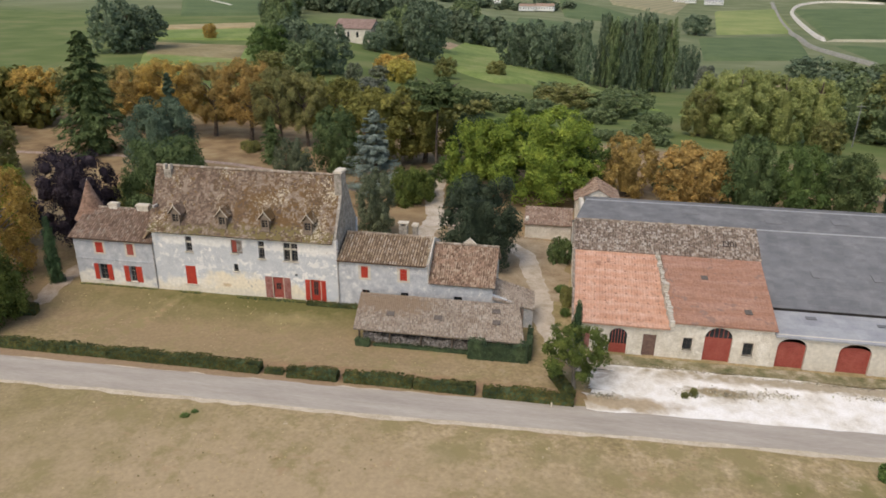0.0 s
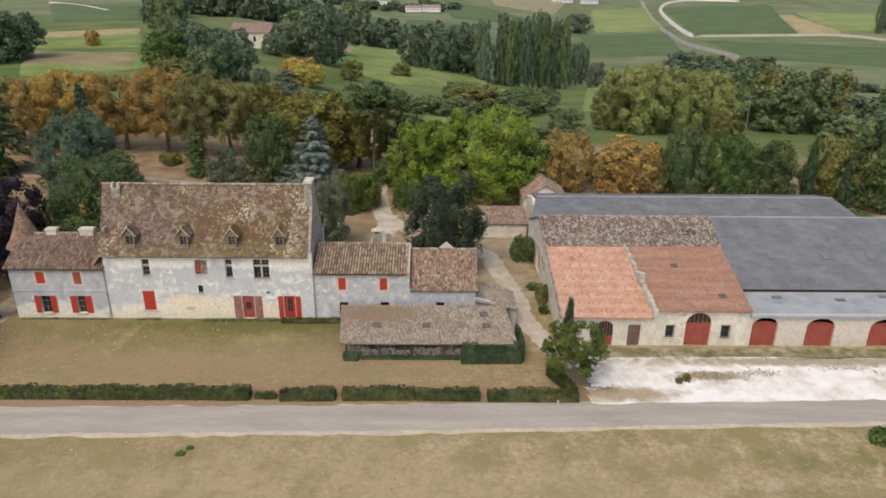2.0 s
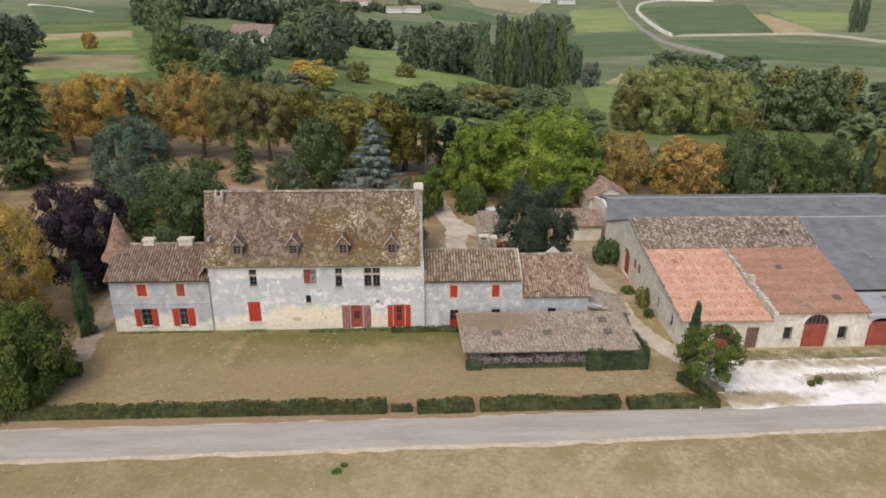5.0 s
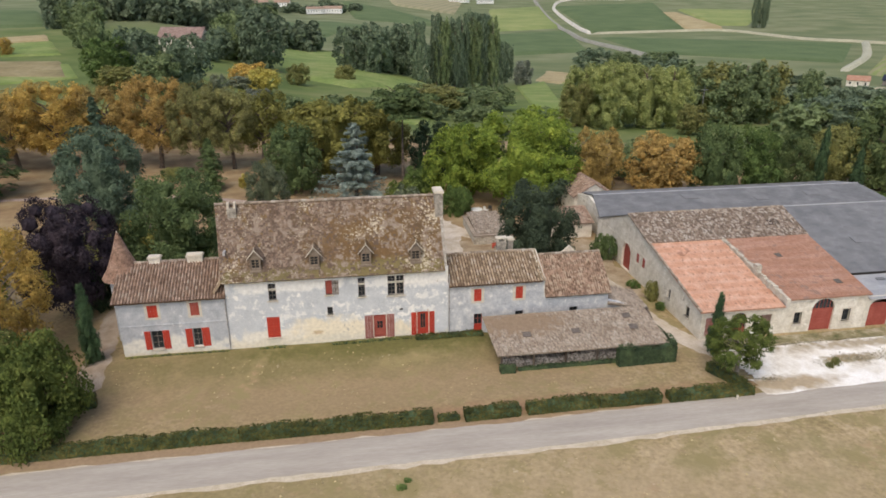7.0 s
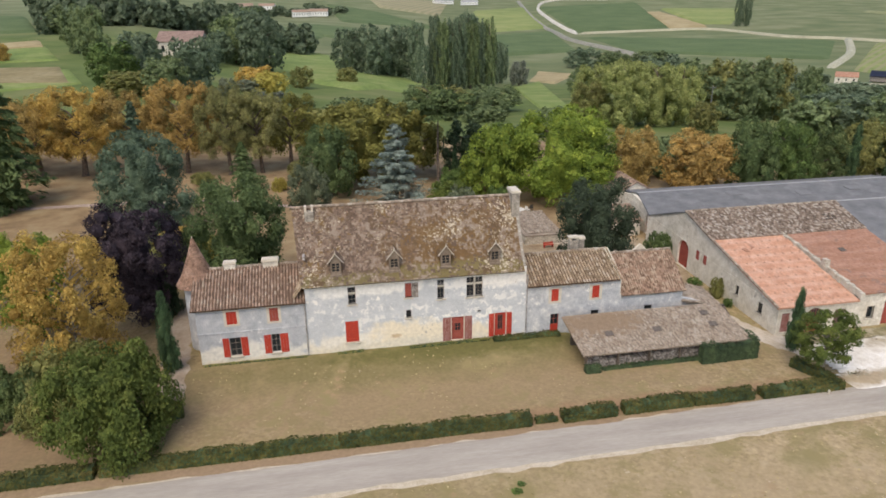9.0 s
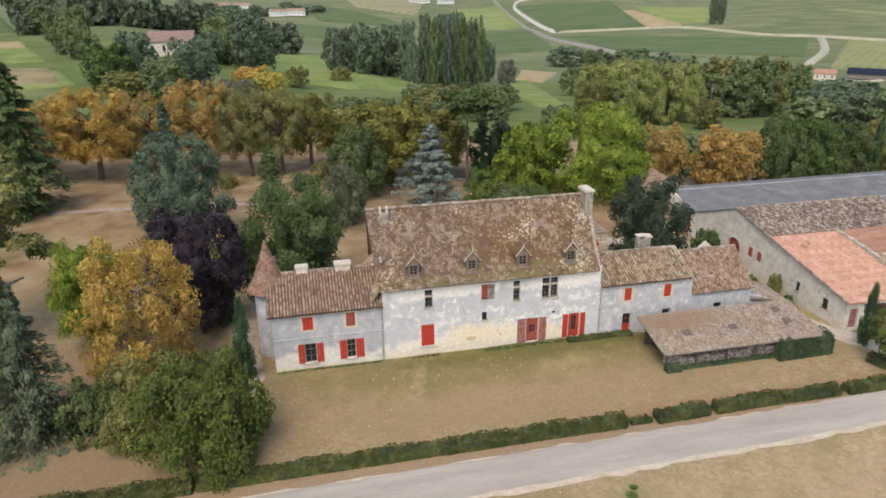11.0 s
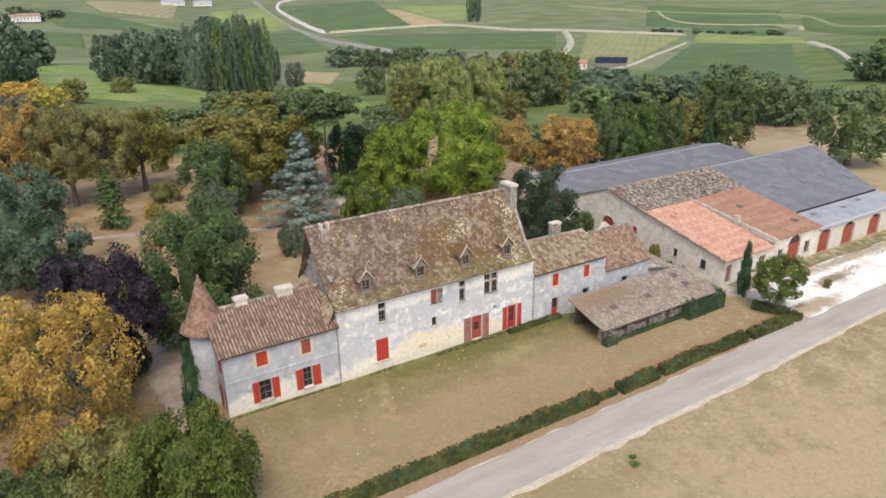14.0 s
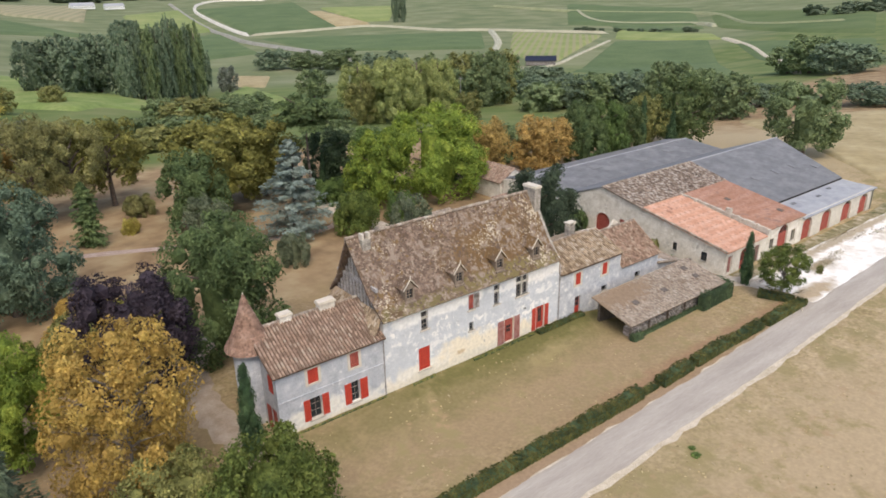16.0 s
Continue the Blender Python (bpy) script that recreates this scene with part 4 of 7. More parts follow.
# west wing
wing_open = [(-11.67, -10.73, 3.72, 5.01), (-7.73, -6.91, 3.68, 5.05), (-11.68, -10.60, 0.30, 2.29), (-7.80, -6.96, 0.32, 2.31)]
wall(house, "wall", f0, -14.4, -4.3, G0, 5.65, 0.5, wing_open, M["plaster_grey"], "blue-grey rendered wing wall with white patches")
wall(house, "wall", front(7.7), -14.4, -4.3, G0, 5.65, 0.5, [], M["plaster_grey"])
fl = flank(-14.38)
wall(house, "wall", fl, 0.03, 8.16, G0, 5.65, 0.45, [(0.55, 1.45, -0.35, 1.9), (0.7, 1.35, 3.6, 5.0)], M["plaster_grey"])
part("string_course", Build().box(-14.45, -4.3, -0.05, 0.05, 2.82, 2.96), M["plaster_grey"], house)
WZ = 7.85
slope(house, (-14.75, -0.4, 5.5), (-4.3, -0.4, 5.5), (-4.3, 4.1, WZ), (-14.75, 4.1, WZ), M["roof_wing"], 0.29, 0.42, 0.12, 0.03, 0.35, 21, "roof_slope", "low brown canal-tiled wing roof", under=M["under_tile"])
slope(house, (-14.75, 8.6, 5.5), (-4.3, 8.6, 5.5), (-4.3, 4.1, WZ), (-14.75, 4.1, WZ), M["roof_wing"], bare=True)
part("gable_wall", Build().prism([(-14.36, 0.04, 5.6), (-14.36, 8.15, 5.6), (-14.36, 4.1, WZ - 0.15)], (0.4, 0, 0)), M["plaster_grey"], house)
ridge_line(house, (-13.4, 4.1, WZ + 0.02), (-4.4, 4.1, WZ + 0.02), M["roof_shed"], 0.15)
chimney(house, -7.5, 4.1, 1.45, 0.7, 7.2, 8.3, M["plaster_warm"], label="broad whitewashed chimney")
chimney(house, -11.35, 4.15, 1.05, 0.65, 7.2, 8.25, M["plaster_warm"], label="whitewashed chimney")
for x0, x1, z0, z1, mat_s in ((-11.67, -10.73, 3.72, 5.01, "red"), (-7.73, -6.91, 3.68, 5.05, "red_barn")):
    s = shutter(house, f0, x0, x1, z0, z1, M[mat_s], 0.0, "closed red shutter in a pale stone surround")
    b = Build().box(x0 - 0.25, x0, -0.02, 0.1, z0 - 0.2, z1 + 0.2).box(x1, x1 + 0.25, -0.02, 0.1, z0 - 0.2, z1 + 0.2)
    b.box(x0, x1, -0.02, 0.1, z1, z1 + 0.2).box(x0, x1, -0.04, 0.1, z0 - 0.2, z0)
    part("surround", b, M["sill"], s)
for x0, x1, a, c in ((-11.68, -10.60, -12.28, -9.95), (-7.80, -6.96, -8.46, -6.19)):
    z0, z1 = 0.31, 2.30
    pane_window(house, f0, x0, x1, z0, z1, 2, 3, paint="wood", label="casement window between open red shutters")
    shutter(house, f0, a, x0 - 0.02, z0, z1, M["red"], label="open red shutter")
    shutter(house, f0, x1 + 0.02, c, z0, z1, M["red"], label="open red shutter")
pane_window(house, fl, 0.7, 1.35, 3.6, 5.0, 2, 3, paint="red", sill=False, label="red framed side window")
shutter(house, fl, 0.66, 1.42, 3.55, 5.05, M["red"], -0.07, "closed red shutter on the side wall")
boarded(house, "door", fl, 0.55, 1.45, -0.35, 1.9, M["red_barn"], 0.06, 4, label="red side door")
shutter(house, fl, 1.5, 2.3, -0.35, 1.95, M["red_barn"], -0.08, "dark red door shutter folded back")

# round stair turret with its candle-snuffer roof
TX, TY = -14.5, 4.3
part("turret", Build().tube([(TX, TY, z) for z in (G0, 0, 3, 6.75)], [1.5, 1.45, 1.42, 1.42], 28), M["plaster_grey"], house, "round stair turret of grey render", smooth=True)
prof = [(2.0, 6.45), (1.84, 6.75), (1.5, 7.25), (1.12, 8.1), (0.8, 8.95), (0.46, 9.9), (0.07, 11.05)]
snuf = part("turret_roof", Build().tube([(TX, TY, z) for r, z in prof], [r for r, z in prof], 28), M["roof_brown"], house, "flared conical turret roof of small brown tiles", smooth=True)
cone, rnd = Build(), random.Random(7)
for (r0, z0), (r1, z1) in zip(prof, prof[1:]):
    rows = max(2, round(math.hypot(r0 - r1, z1 - z0) / 0.2))
    for j in range(rows):
        ra, rb = r0 + (r1 - r0) * j / rows, r0 + (r1 - r0) * (j + 1.1) / rows
        za, zb = z0 + (z1 - z0) * j / rows, z0 + (z1 - z0) * (j + 1.1) / rows
        k = max(5, round(2 * math.pi * ra / 0.22))
        for i in range(k):
            a0, a1 = 2 * math.pi * (i + 0.5 * (j % 2)) / k, 2 * math.pi * (i + 0.94 + 0.5 * (j % 2)) / k
            o = 0.035 + rnd.uniform(0, 0.02)
            cone.poly([(TX + (ra + o) * math.cos(a0), TY + (ra + o) * math.sin(a0), za), (TX + (ra + o) * math.cos(a1), TY + (ra + o) * math.sin(a1), za),
                       (TX + (rb + 0.01) * math.cos(a1), TY + (rb + 0.01) * math.sin(a1), zb), (TX + (rb + 0.01) * math.cos(a0), TY + (rb + 0.01) * math.sin(a0), zb)])
part("tiles", cone, surface("turret_tiles", [(0.20, 0.12, 0.085), (0.27, 0.17, 0.125), (0.33, 0.22, 0.17)], 0.7, 0.95, 0.3, 8, island=0.3, grain=0.2), snuf, kind="stuff")
part("finial", Build().tube([(TX, TY, 10.95), (TX, TY, 11.25)], [0.07, 0.02], 8), M["sill"], house)

# east wings
ew_open = [(20.12, 20.88, 3.16, 4.52), (24.48, 25.25, 3.18, 4.54), (20.13, 21.03, -0.76, 1.72), (24.50, 25.40, 1.15, 1.74)]
wall(house, "wall", f0, 17.4, 27.5, -1.6, 5.25, 0.5, ew_open, M["plaster_east"])
wall(house, "wall", front(7.5), 17.4, 34.6, -1.6, 3.3, 0.5, [], M["plaster_east"])
wall(house, "wall", f0, 27.5, 34.6, -1.6, 3.3, 0.5, [(30.41, 31.31, 1.2, 1.77)], M["plaster_east"])
part("gable_wall", Build().prism([(27.2, 0.03, -1.5), (27.2, 7.96, -1.5), (27.2, 7.96, 5.2), (27.2, 4, 7.0), (27.2, 0.03, 5.2)], (0.4, 0, 0)), M["plaster_warm"], house)
part("gable_wall", Build().prism([(34.2, 0.03, -1.55), (34.2, 7.96, -1.55), (34.2, 7.96, 3.2), (34.2, 4, 6.2), (34.2, 0.03, 3.2)], (0.37, 0, 0)), M["plaster_warm"], house)
slope(house, (17.5, -0.4, 5.15), (27.25, -0.4, 5.15), (27.25, 4.0, 6.9), (17.5, 4.0, 6.9), M["roof_east"], 0.3, 0.42, 0.12, 0.03, 0.35, 31, under=M["under_tile"])
slope(house, (17.5, 8.4, 5.15), (27.25, 8.4, 5.15), (27.25, 4.0, 6.9), (17.5, 4.0, 6.9), M["roof_east"], bare=True)
speckle(M["plaster_east"], (0.74, 0.725, 0.69), 0.55, 0.865, 0.5, 0.04, 9.0, 0.35)
speckle(M["plaster_east"], (0.35, 0.36, 0.375), 0.4, 0.9, 0.5, 0.05, 8.0, 0.35)
speckle(M["plaster_warm"], (0.40, 0.36, 0.30), 0.6, 0.93, 0.55, 0.08, 8.0, 0.3)
speckle(M["plaster_warm"], (0.80, 0.77, 0.70), 0.7, 0.86, 0.5, 0.06, 8.0, 0.3)
roof_red = mottle(mottle(surface("mixed_red_tiles", [(0.19, 0.125, 0.09), (0.27, 0.18, 0.13), (0.34, 0.24, 0.185)], 0.7, 0.95, 0.3, 8, island=0.4, grain=0.25), (0.42, 0.33, 0.25), 0.1, 0.5, 0.9), (0.15, 0.095, 0.065), 0.14, 0.5, 0.8)
slope(house, (27.65, -0.35, 3.25), (34.85, -0.35, 3.25), (34.85, 4.0, 6.3), (27.65, 4.0, 6.3), roof_red, 0.25, 0.3, 0.05, 0.045, 1.0, 32, "roof_slope", "mottled red and brown tiled roof")
slope(house, (27.65, 8.4, 3.25), (34.85, 8.4, 3.25), (34.85, 4.0, 6.3), (27.65, 4.0, 6.3), roof_red, bare=True)
ridge_line(house, (17.5, 4, 6.92), (27.3, 4, 6.92), M["roof_shed"], 0.15)
ridge_line(house, (27.7, 4, 6.32), (34.8, 4, 6.32), M["roof_shed"], 0.15)
ridge_line(house, (27.36, -0.45, 5.24), (27.36, 4.0, 6.98), M["roof_east"], 0.1)
stack = chimney(house, 23.9, 4.6, 0.95, 0.6, 6.0, 7.9, M["chimney_stone"], False, label="stone chimney under a raised slab cap")
for x in (23.52, 24.28):
    part("pier", Build().box(x - 0.08, x + 0.08, 4.32, 4.88, 7.904, 8.2), M["sill"], stack)
part("cap", Build().box(23.32, 24.48, 4.2, 5.0, 8.204, 8.32), M["sill"], stack)
chimney(house, 25.1, 5.4, 0.55, 0.6, 6.0, 7.7, M["chimney_stone"])
part("gable_tip", Build().prism([(30.6, 4.25, 6.2), (32.4, 4.25, 6.2), (31.5, 4.25, 7.0)], (0, 0.3, 0)), M["sill"], house)
for x0, x1 in ((20.12, 20.88), (24.48, 25.25)):
    s = shutter(house, f0, x0, x1, 3.17, 4.53, M["red"], 0.0, "closed red shutter in a pale stone surround")
    b = Build().box(x0 - 0.3, x0, -0.02, 0.1, 2.95, 4.65).box(x1, x1 + 0.3, -0.02, 0.1, 2.95, 4.65).box(x0, x1, -0.02, 0.1, 4.53, 4.68).box(x0 - 0.05, x1 + 0.05, -0.05, 0.1, 2.95, 3.17)
    part("surround", b, M["sill"], s)
boarded(house, "door", f0, 20.13, 21.03, -0.78, 0.45, M["red"], 0.2, 4, label="half-glazed red door")
pane_window(house, f0, 20.13, 21.03, 0.45, 1.72, 2, 2, 0.2, "red_barn", sill=False)
pane_window(house, f0, 24.50, 25.40, 1.15, 1.74, 2, 1, paint="iron", label="low dark window above the shed")
pane_window(house, f0, 30.41, 31.31, 1.2, 1.77, 2, 1, paint="iron", label="low dark window above the shed")
# lean-to at the end of the wings
part("wall", Build().prism([(34.6, 0, -1.6), (39.0, 0, -1.6), (39.0, 0, 1.0), (34.6, 0, 2.3)], (0, 0.4, 0)), M["plaster_east"], house)
slope(house, (34.6, -0.3, 2.0), (39.2, -0.3, 1.1), (39.0, 3.6, 1.5), (34.6, 3.6, 2.8), M["roof_shed"], 0.26, 0.36, 0.06, 0.03, 0.6, 33, "lean_to_roof", "small sloping lean-to roof of pale tiles")
part("wall", Build().prism([(34.6, 3.2, -1.6), (39.0, 3.2, -1.6), (39.0, 3.2, 1.3), (34.6, 3.2, 2.6)], (0, 0.4, 0)), M["plaster_warm"], house)
part("wall", Build().box(38.6, 39.0, 0.4, 3.2, -1.6, 1.0), M["plaster_warm"], house)

# ---- the wood shed ----
shed = thing("wood_shed", "open-fronted wood shed with a low grey tiled roof and ivy", "shed", 30, -4, -1.2)
shed.matrix_world = pose(0, 0, 0)
SX0, SX1, SY0, SY1, SZ0, SZ1 = 21.1, 38.5, -6.95, -1.95, 0.62, 2.35
slope(shed, (SX0, SY0, SZ0), (SX1, SY0, SZ0), (SX1 - 0.9, SY1, SZ1), (SX0 - 0.5, SY1, SZ1), M["roof_shed"], 0.2, 0.24, 0.04, 0.03, 0.7, 41, "roof_slope", "long grey lichened canal-tile roof slope")
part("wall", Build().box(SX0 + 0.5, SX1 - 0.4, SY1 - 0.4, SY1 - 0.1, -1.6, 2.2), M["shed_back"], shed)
part("wall", Build().prism([(SX1 - 0.6, SY0 + 0.6, -1.5), (SX1 - 0.6, SY1 - 0.1, -1.5), (SX1 - 0.6, SY1 - 0.1, 2.2), (SX1 - 0.6, SY0 + 0.6, 0.5)], (0.2, 0, 0)), M["bark"], shed)
for x in np.linspace(SX0 + 0.5, SX1 - 0.8, 6):
    part("post", Build().tube([(x, SY0 + 0.55, -1.4), (x, SY0 + 0.55, 0.65)], [0.12, 0.1], 8), M["bark"], shed)
part("beam", Build().box(SX0 + 0.2, SX1 - 0.3, SY0 + 0.45, SY0 + 0.65, 0.38, 0.56), M["bark"], shed)
for x, z in ((24.5, 0.45), (29.5, 0.45), (35.5, 0.45), (35.3, 0.75)):
    y = SY0 + (SY1 - SY0) * z
    h = SZ0 + (SZ1 - SZ0) * z + 0.1
    part("skylight", Build().prism([(x - 0.42, y - 0.3, h - 0.1), (x + 0.42, y - 0.3, h - 0.1), (x + 0.42, y + 0.3, h + 0.1), (x - 0.42, y + 0.3, h + 0.1)], (0, 0, 0.03)), M["mend"], shed, "dark patch let into the tiled roof")
stack, rnd = Build(), random.Random(4)
for j in range(9):
    for i in range(82):
        x = 22.0 + 0.155 * i + rnd.uniform(-0.03, 0.03)
        z = -1.15 + 0.15 * j + rnd.uniform(-0.02, 0.02) + 0.12 * math.sin(i * 0.3)
        if z > -0.2 + 0.3 * math.sin(i * 0.21 + 1) * math.sin(i * 0.13):
            continue
        r, y = rnd.uniform(0.055, 0.09), SY0 + 0.72 + rnd.uniform(-0.08, 0.08)
        stack.tube([(x, y, z), (x + rnd.uniform(-0.03, 0.03), y + 0.95, z)], [r, r], 6)
tagged(part("log_pile", stack, M["log"]), "long stack of split grey firewood under the shed", "firewood", kind="stuff")

# ---- the barns ----
barn = thing("barn", "long low barn range with patchwork tiled and slate roofs", "barn")
BY = -3.8
fb = front(BY)
overlay(M["rubble"], (0.62, 0.58, 0.50), (60, BY, 1), (30, 4, 3), 0.5, 0.6, 1.2)
sec = [  # x0, x1, eave height, openings
    (43.4, 52.5, 2.15, [(43.75, 44.9, -0.95, 1.3), (46.81, 48.54, -1.25, 1.61, 0.75), (50.07, 51.35, -1.2, 1.2)]),
    (52.5, 62.2, 2.9, [(53.9, 54.77, -0.19, 1.18), (55.91, 58.5, -1.3, 2.56, 1.15), (59.57, 60.5, -0.25, 1.18)]),
    (62.2, 85.2, 2.4, [(62.7, 65.35, -1.35, 2.06, 0.95), (68.3, 71.2, -1.35, 1.98, 0.95), (74.8, 77.75, -1.35, 1.9, 0.95), (80.6, 83.4, -1.35, 1.85, 0.95)]),
]
for x0, x1, top, opens in sec:
    wall(barn, "wall", fb, x0, x1, -1.7, top, 0.5, opens, M["plaster_warm"] if x0 < 62 else M["rubble"], "cream limestone barn wall")
boarded(barn, "door", fb, 43.75, 44.9, -0.95, 1.3, M["red_old"], 0.2, 4, label="faded red wooden door")
boarded(barn, "door", fb, 46.81, 48.54, -1.25, 1.61, M["red_barn"], 0.2, 4, 0.75, "arched red door glazed above", 1.1)
boarded(barn, "door", fb, 50.07, 51.35, -1.2, 1.2, surface("brown_boards", [(0.14, 0.09, 0.075), (0.22, 0.14, 0.115)], 0.4, 0.8, 0.2, 12), 0.12, 6, label="brown slatted door")
for x0, x1, z0, z1 in ((53.9, 54.77, -0.19, 1.18), (59.57, 60.5, -0.25, 1.18)):
    pane_window(barn, fb, x0, x1, z0, z1, 2, 2, 0.25, "iron", 0.16, label="small dark window in a stone surround")
boarded(barn, "door", fb, 55.91, 58.5, -1.3, 2.56, M["red_barn"], 0.22, 6, 1.15, "great arched red door with a glazed fanlight", 0.1)
for o in sec[2][3]:
    boarded(barn, "door", fb, o[0], o[1], o[2], o[3] - 0.5, M["red_barn"], 0.26, 8, 0.42, "arched red barn door")
    ring, ln, ln2 = Build(), arch_line(o[0], o[1], o[3] - o[4], o[4], 14), arch_line(o[0] - 0.3, o[1] + 0.3, o[3] - o[4], o[4] + 0.3, 14)
    for k in range(14):
        ring.prism([ln[k], ln[k + 1], ln2[k + 1], ln2[k]], (0, -0.03, 0))
    part("arch_stones", ring, M["plaster_warm"], barn)
ring, ln, ln2 = Build(), arch_line(55.91, 58.5, 1.41, 1.15, 14), arch_line(55.6, 58.8, 1.41, 1.45, 14)
for k in range(14):
    ring.prism([ln[k], ln[k + 1], ln2[k + 1], ln2[k]], (0, -0.03, 0))
part("arch_stones", ring, M["plaster_warm"], barn)
# roofs: clay in front, old tiles above, slate along the east
MRY, MRZ, TY0, TZ0 = 16.0, 6.2, 9.2, 4.75
slope(barn, (43.0, BY - 0.35, 2.15), (52.5, BY - 0.35, 2.15), (52.9, TY0, TZ0), (43.2, TY0, TZ0), M["roof_orange"], 0.3, 0.36, 0.035, 0.02, 0.15, 51, "roof_slope", "bright orange new clay tile roof")
slope(barn, (52.6, BY - 0.35, 2.92), (62.4, BY - 0.35, 2.92), (63.8, TY0, TZ0 + 0.05), (53.0, TY0, TZ0 + 0.05), M["roof_brown"], 0.3, 0.36, 0.03, 0.02, 0.15, 52, "roof_slope", "red-brown clay tile roof")
roof_old = surface("old_barn_tiles", [(0.15, 0.115, 0.09), (0.24, 0.185, 0.145), (0.36, 0.30, 0.25)], 0.5, 0.95, 0.3, 8, island=0.5, grain=0.25)
mottle(mottle(roof_old, (0.47, 0.42, 0.365), 0.24, 0.4, 0.9), (0.13, 0.095, 0.075), 0.2, 0.4, 0.8)
slope(barn, (43.0, TY0 - 0.1, TZ0 + 0.08), (63.9, TY0 - 0.1, TZ0 + 0.1), (64.8, MRY, MRZ), (43.3, MRY, MRZ), roof_old, 0.26, 0.36, 0.06, 0.035, 0.9, 53, "roof_slope", "ragged grey-brown old canal tiles")
slope(barn, (62.6, 1.0, 3.05), (84.6, 1.0, 3.05), (91.5, MRY, MRZ), (64.6, MRY, MRZ), M["slate"], 1.0, 0.55, 0, 0.012, 0.1, 54, "roof_slope", "wide blue-grey slate roof")
slope(barn, (62.3, BY - 0.35, 2.35), (85.5, BY - 0.35, 2.35), (84.4, 1.2, 2.78), (62.4, 1.2, 2.78), M["slate_pale"], 1.1, 0.9, 0, 0.01, 0.1, 55, "roof_slope", "paler slate lean-to roof")
# black strip that draws the shadow under the upper slate's edge
part("fascia", Build().box(62.6, 84.6, 0.95, 1.05, 2.7, 3.0), M["dark"], barn)
slope(barn, (43.3, 26.0, 2.5), (89.0, 26.0, 2.5), (91.5, MRY, MRZ), (43.3, MRY, MRZ), M["slate"], bare=True)
slope(barn, (43.6, 25.9, 2.42), (91.0, 25.9, 2.42), (90.5, 33.8, 3.4), (45.4, 33.8, 3.4), M["slate"], 1.0, 0.55, 0, 0.012, 0.1, 56, "roof_slope", "blue-grey slate roof of the back range")
slope(barn, (45.4, 38.5, 2.5), (90.0, 38.5, 2.5), (90.5, 33.8, 3.4), (45.4, 33.8, 3.4), M["slate"], bare=True)
ridge_line(barn, (43.3, MRY, MRZ + 0.02), (64.7, MRY, MRZ + 0.02), M["roof_shed"], 0.14)
part("ridge_cap", Build().tube([(64.7, MRY, MRZ + 0.02), (91.5, MRY, MRZ + 0.02)], [0.1, 0.1], 7), M["slate_pale"], barn)
part("ridge_cap", Build().tube([(45.4, 33.8, 3.42), (90.5, 33.8, 3.42)], [0.1, 0.1], 7), M["slate_pale"], barn)
# stepped verge between the two clay roofs, with its stub of wall
verge_wall = part("verge_wall", Build().prism([(52.5, BY - 0.3, 2.0), (52.5, TY0, 4.0), (52.5, TY0, TZ0 - 0.05), (52.5, BY - 0.3, 2.8)], (0.2, 0, 0)), M["rubble"], barn, "ragged stone verge between two roofs")
rnd = random.Random(9)
for i in range(34):
    t = i / 33
    y, z = BY - 0.3 + (TY0 - BY + 0.3) * t, 2.92 + (TZ0 - 2.92) * t
    part("stone", Build().box(52.42 + rnd.uniform(-0.14, 0.05), 52.78 + rnd.uniform(-0.05, 0.15), y - 0.18, y + 0.18, z - 0.5, z + 0.1 + rnd.uniform(0, 0.14)), M["rubble"], verge_wall)
part("stub_chimney", Build().box(52.3, 52.9, 1.4, 2.1, 3.0, 4.5), M["rubble"], barn)
ridge_line(barn, (43.05, BY - 0.35, 2.2), (43.2, TY0, TZ0 + 0.06), M["roof_shed"], 0.13, 0.4, 8)
ridge_line(barn, (43.1, TY0, TZ0 + 0.12), (43.3, MRY, MRZ + 0.04), M["roof_shed"], 0.13, 0.4, 9)
# vents and dark patches on the slopes
dots = []
for r in range(9):
    for c in range(8):
        x, t = 44.1 + 1.08 * c + 0.05 * r, 0.07 + 0.105 * r
        y, z = BY - 0.35 + (TY0 - BY + 0.35) * t, 2.15 + (TZ0 - 2.15) * t + 0.07
        dots.append((x, y, z))
vent_mesh = Build().prism([(-0.085, -0.08, 0), (0.085, -0.08, 0), (0.07, 0.08, 0.03), (-0.07, 0.08, 0.03)], (0, 0, 0.06)).mesh("tile_vent", surface("dark_clay", [(0.34, 0.19, 0.135), (0.42, 0.24, 0.18)], 0.4))
for p in dots:
    v = part("tile_vent", vent_mesh, None, barn)
    v.matrix_world = pose(*p)


def roof_patch(x, t, a, b, w, h, material):
    """A small flat light or mended patch lying on a slope that runs from a to b (y, z)."""
    y, z = a[0] + (b[0] - a[0]) * t, a[1] + (b[1] - a[1]) * t
    s = (b[1] - a[1]) / (b[0] - a[0])
    part("roof_light", Build().prism([(x - w / 2, y - h / 2, z - s * h / 2 + 0.05), (x + w / 2, y - h / 2, z - s * h / 2 + 0.05), (x + w / 2, y + h / 2, z + s * h / 2 + 0.05), (x - w / 2, y + h / 2, z + s * h / 2 + 0.05)], (0, 0, 0.06)), material, barn)


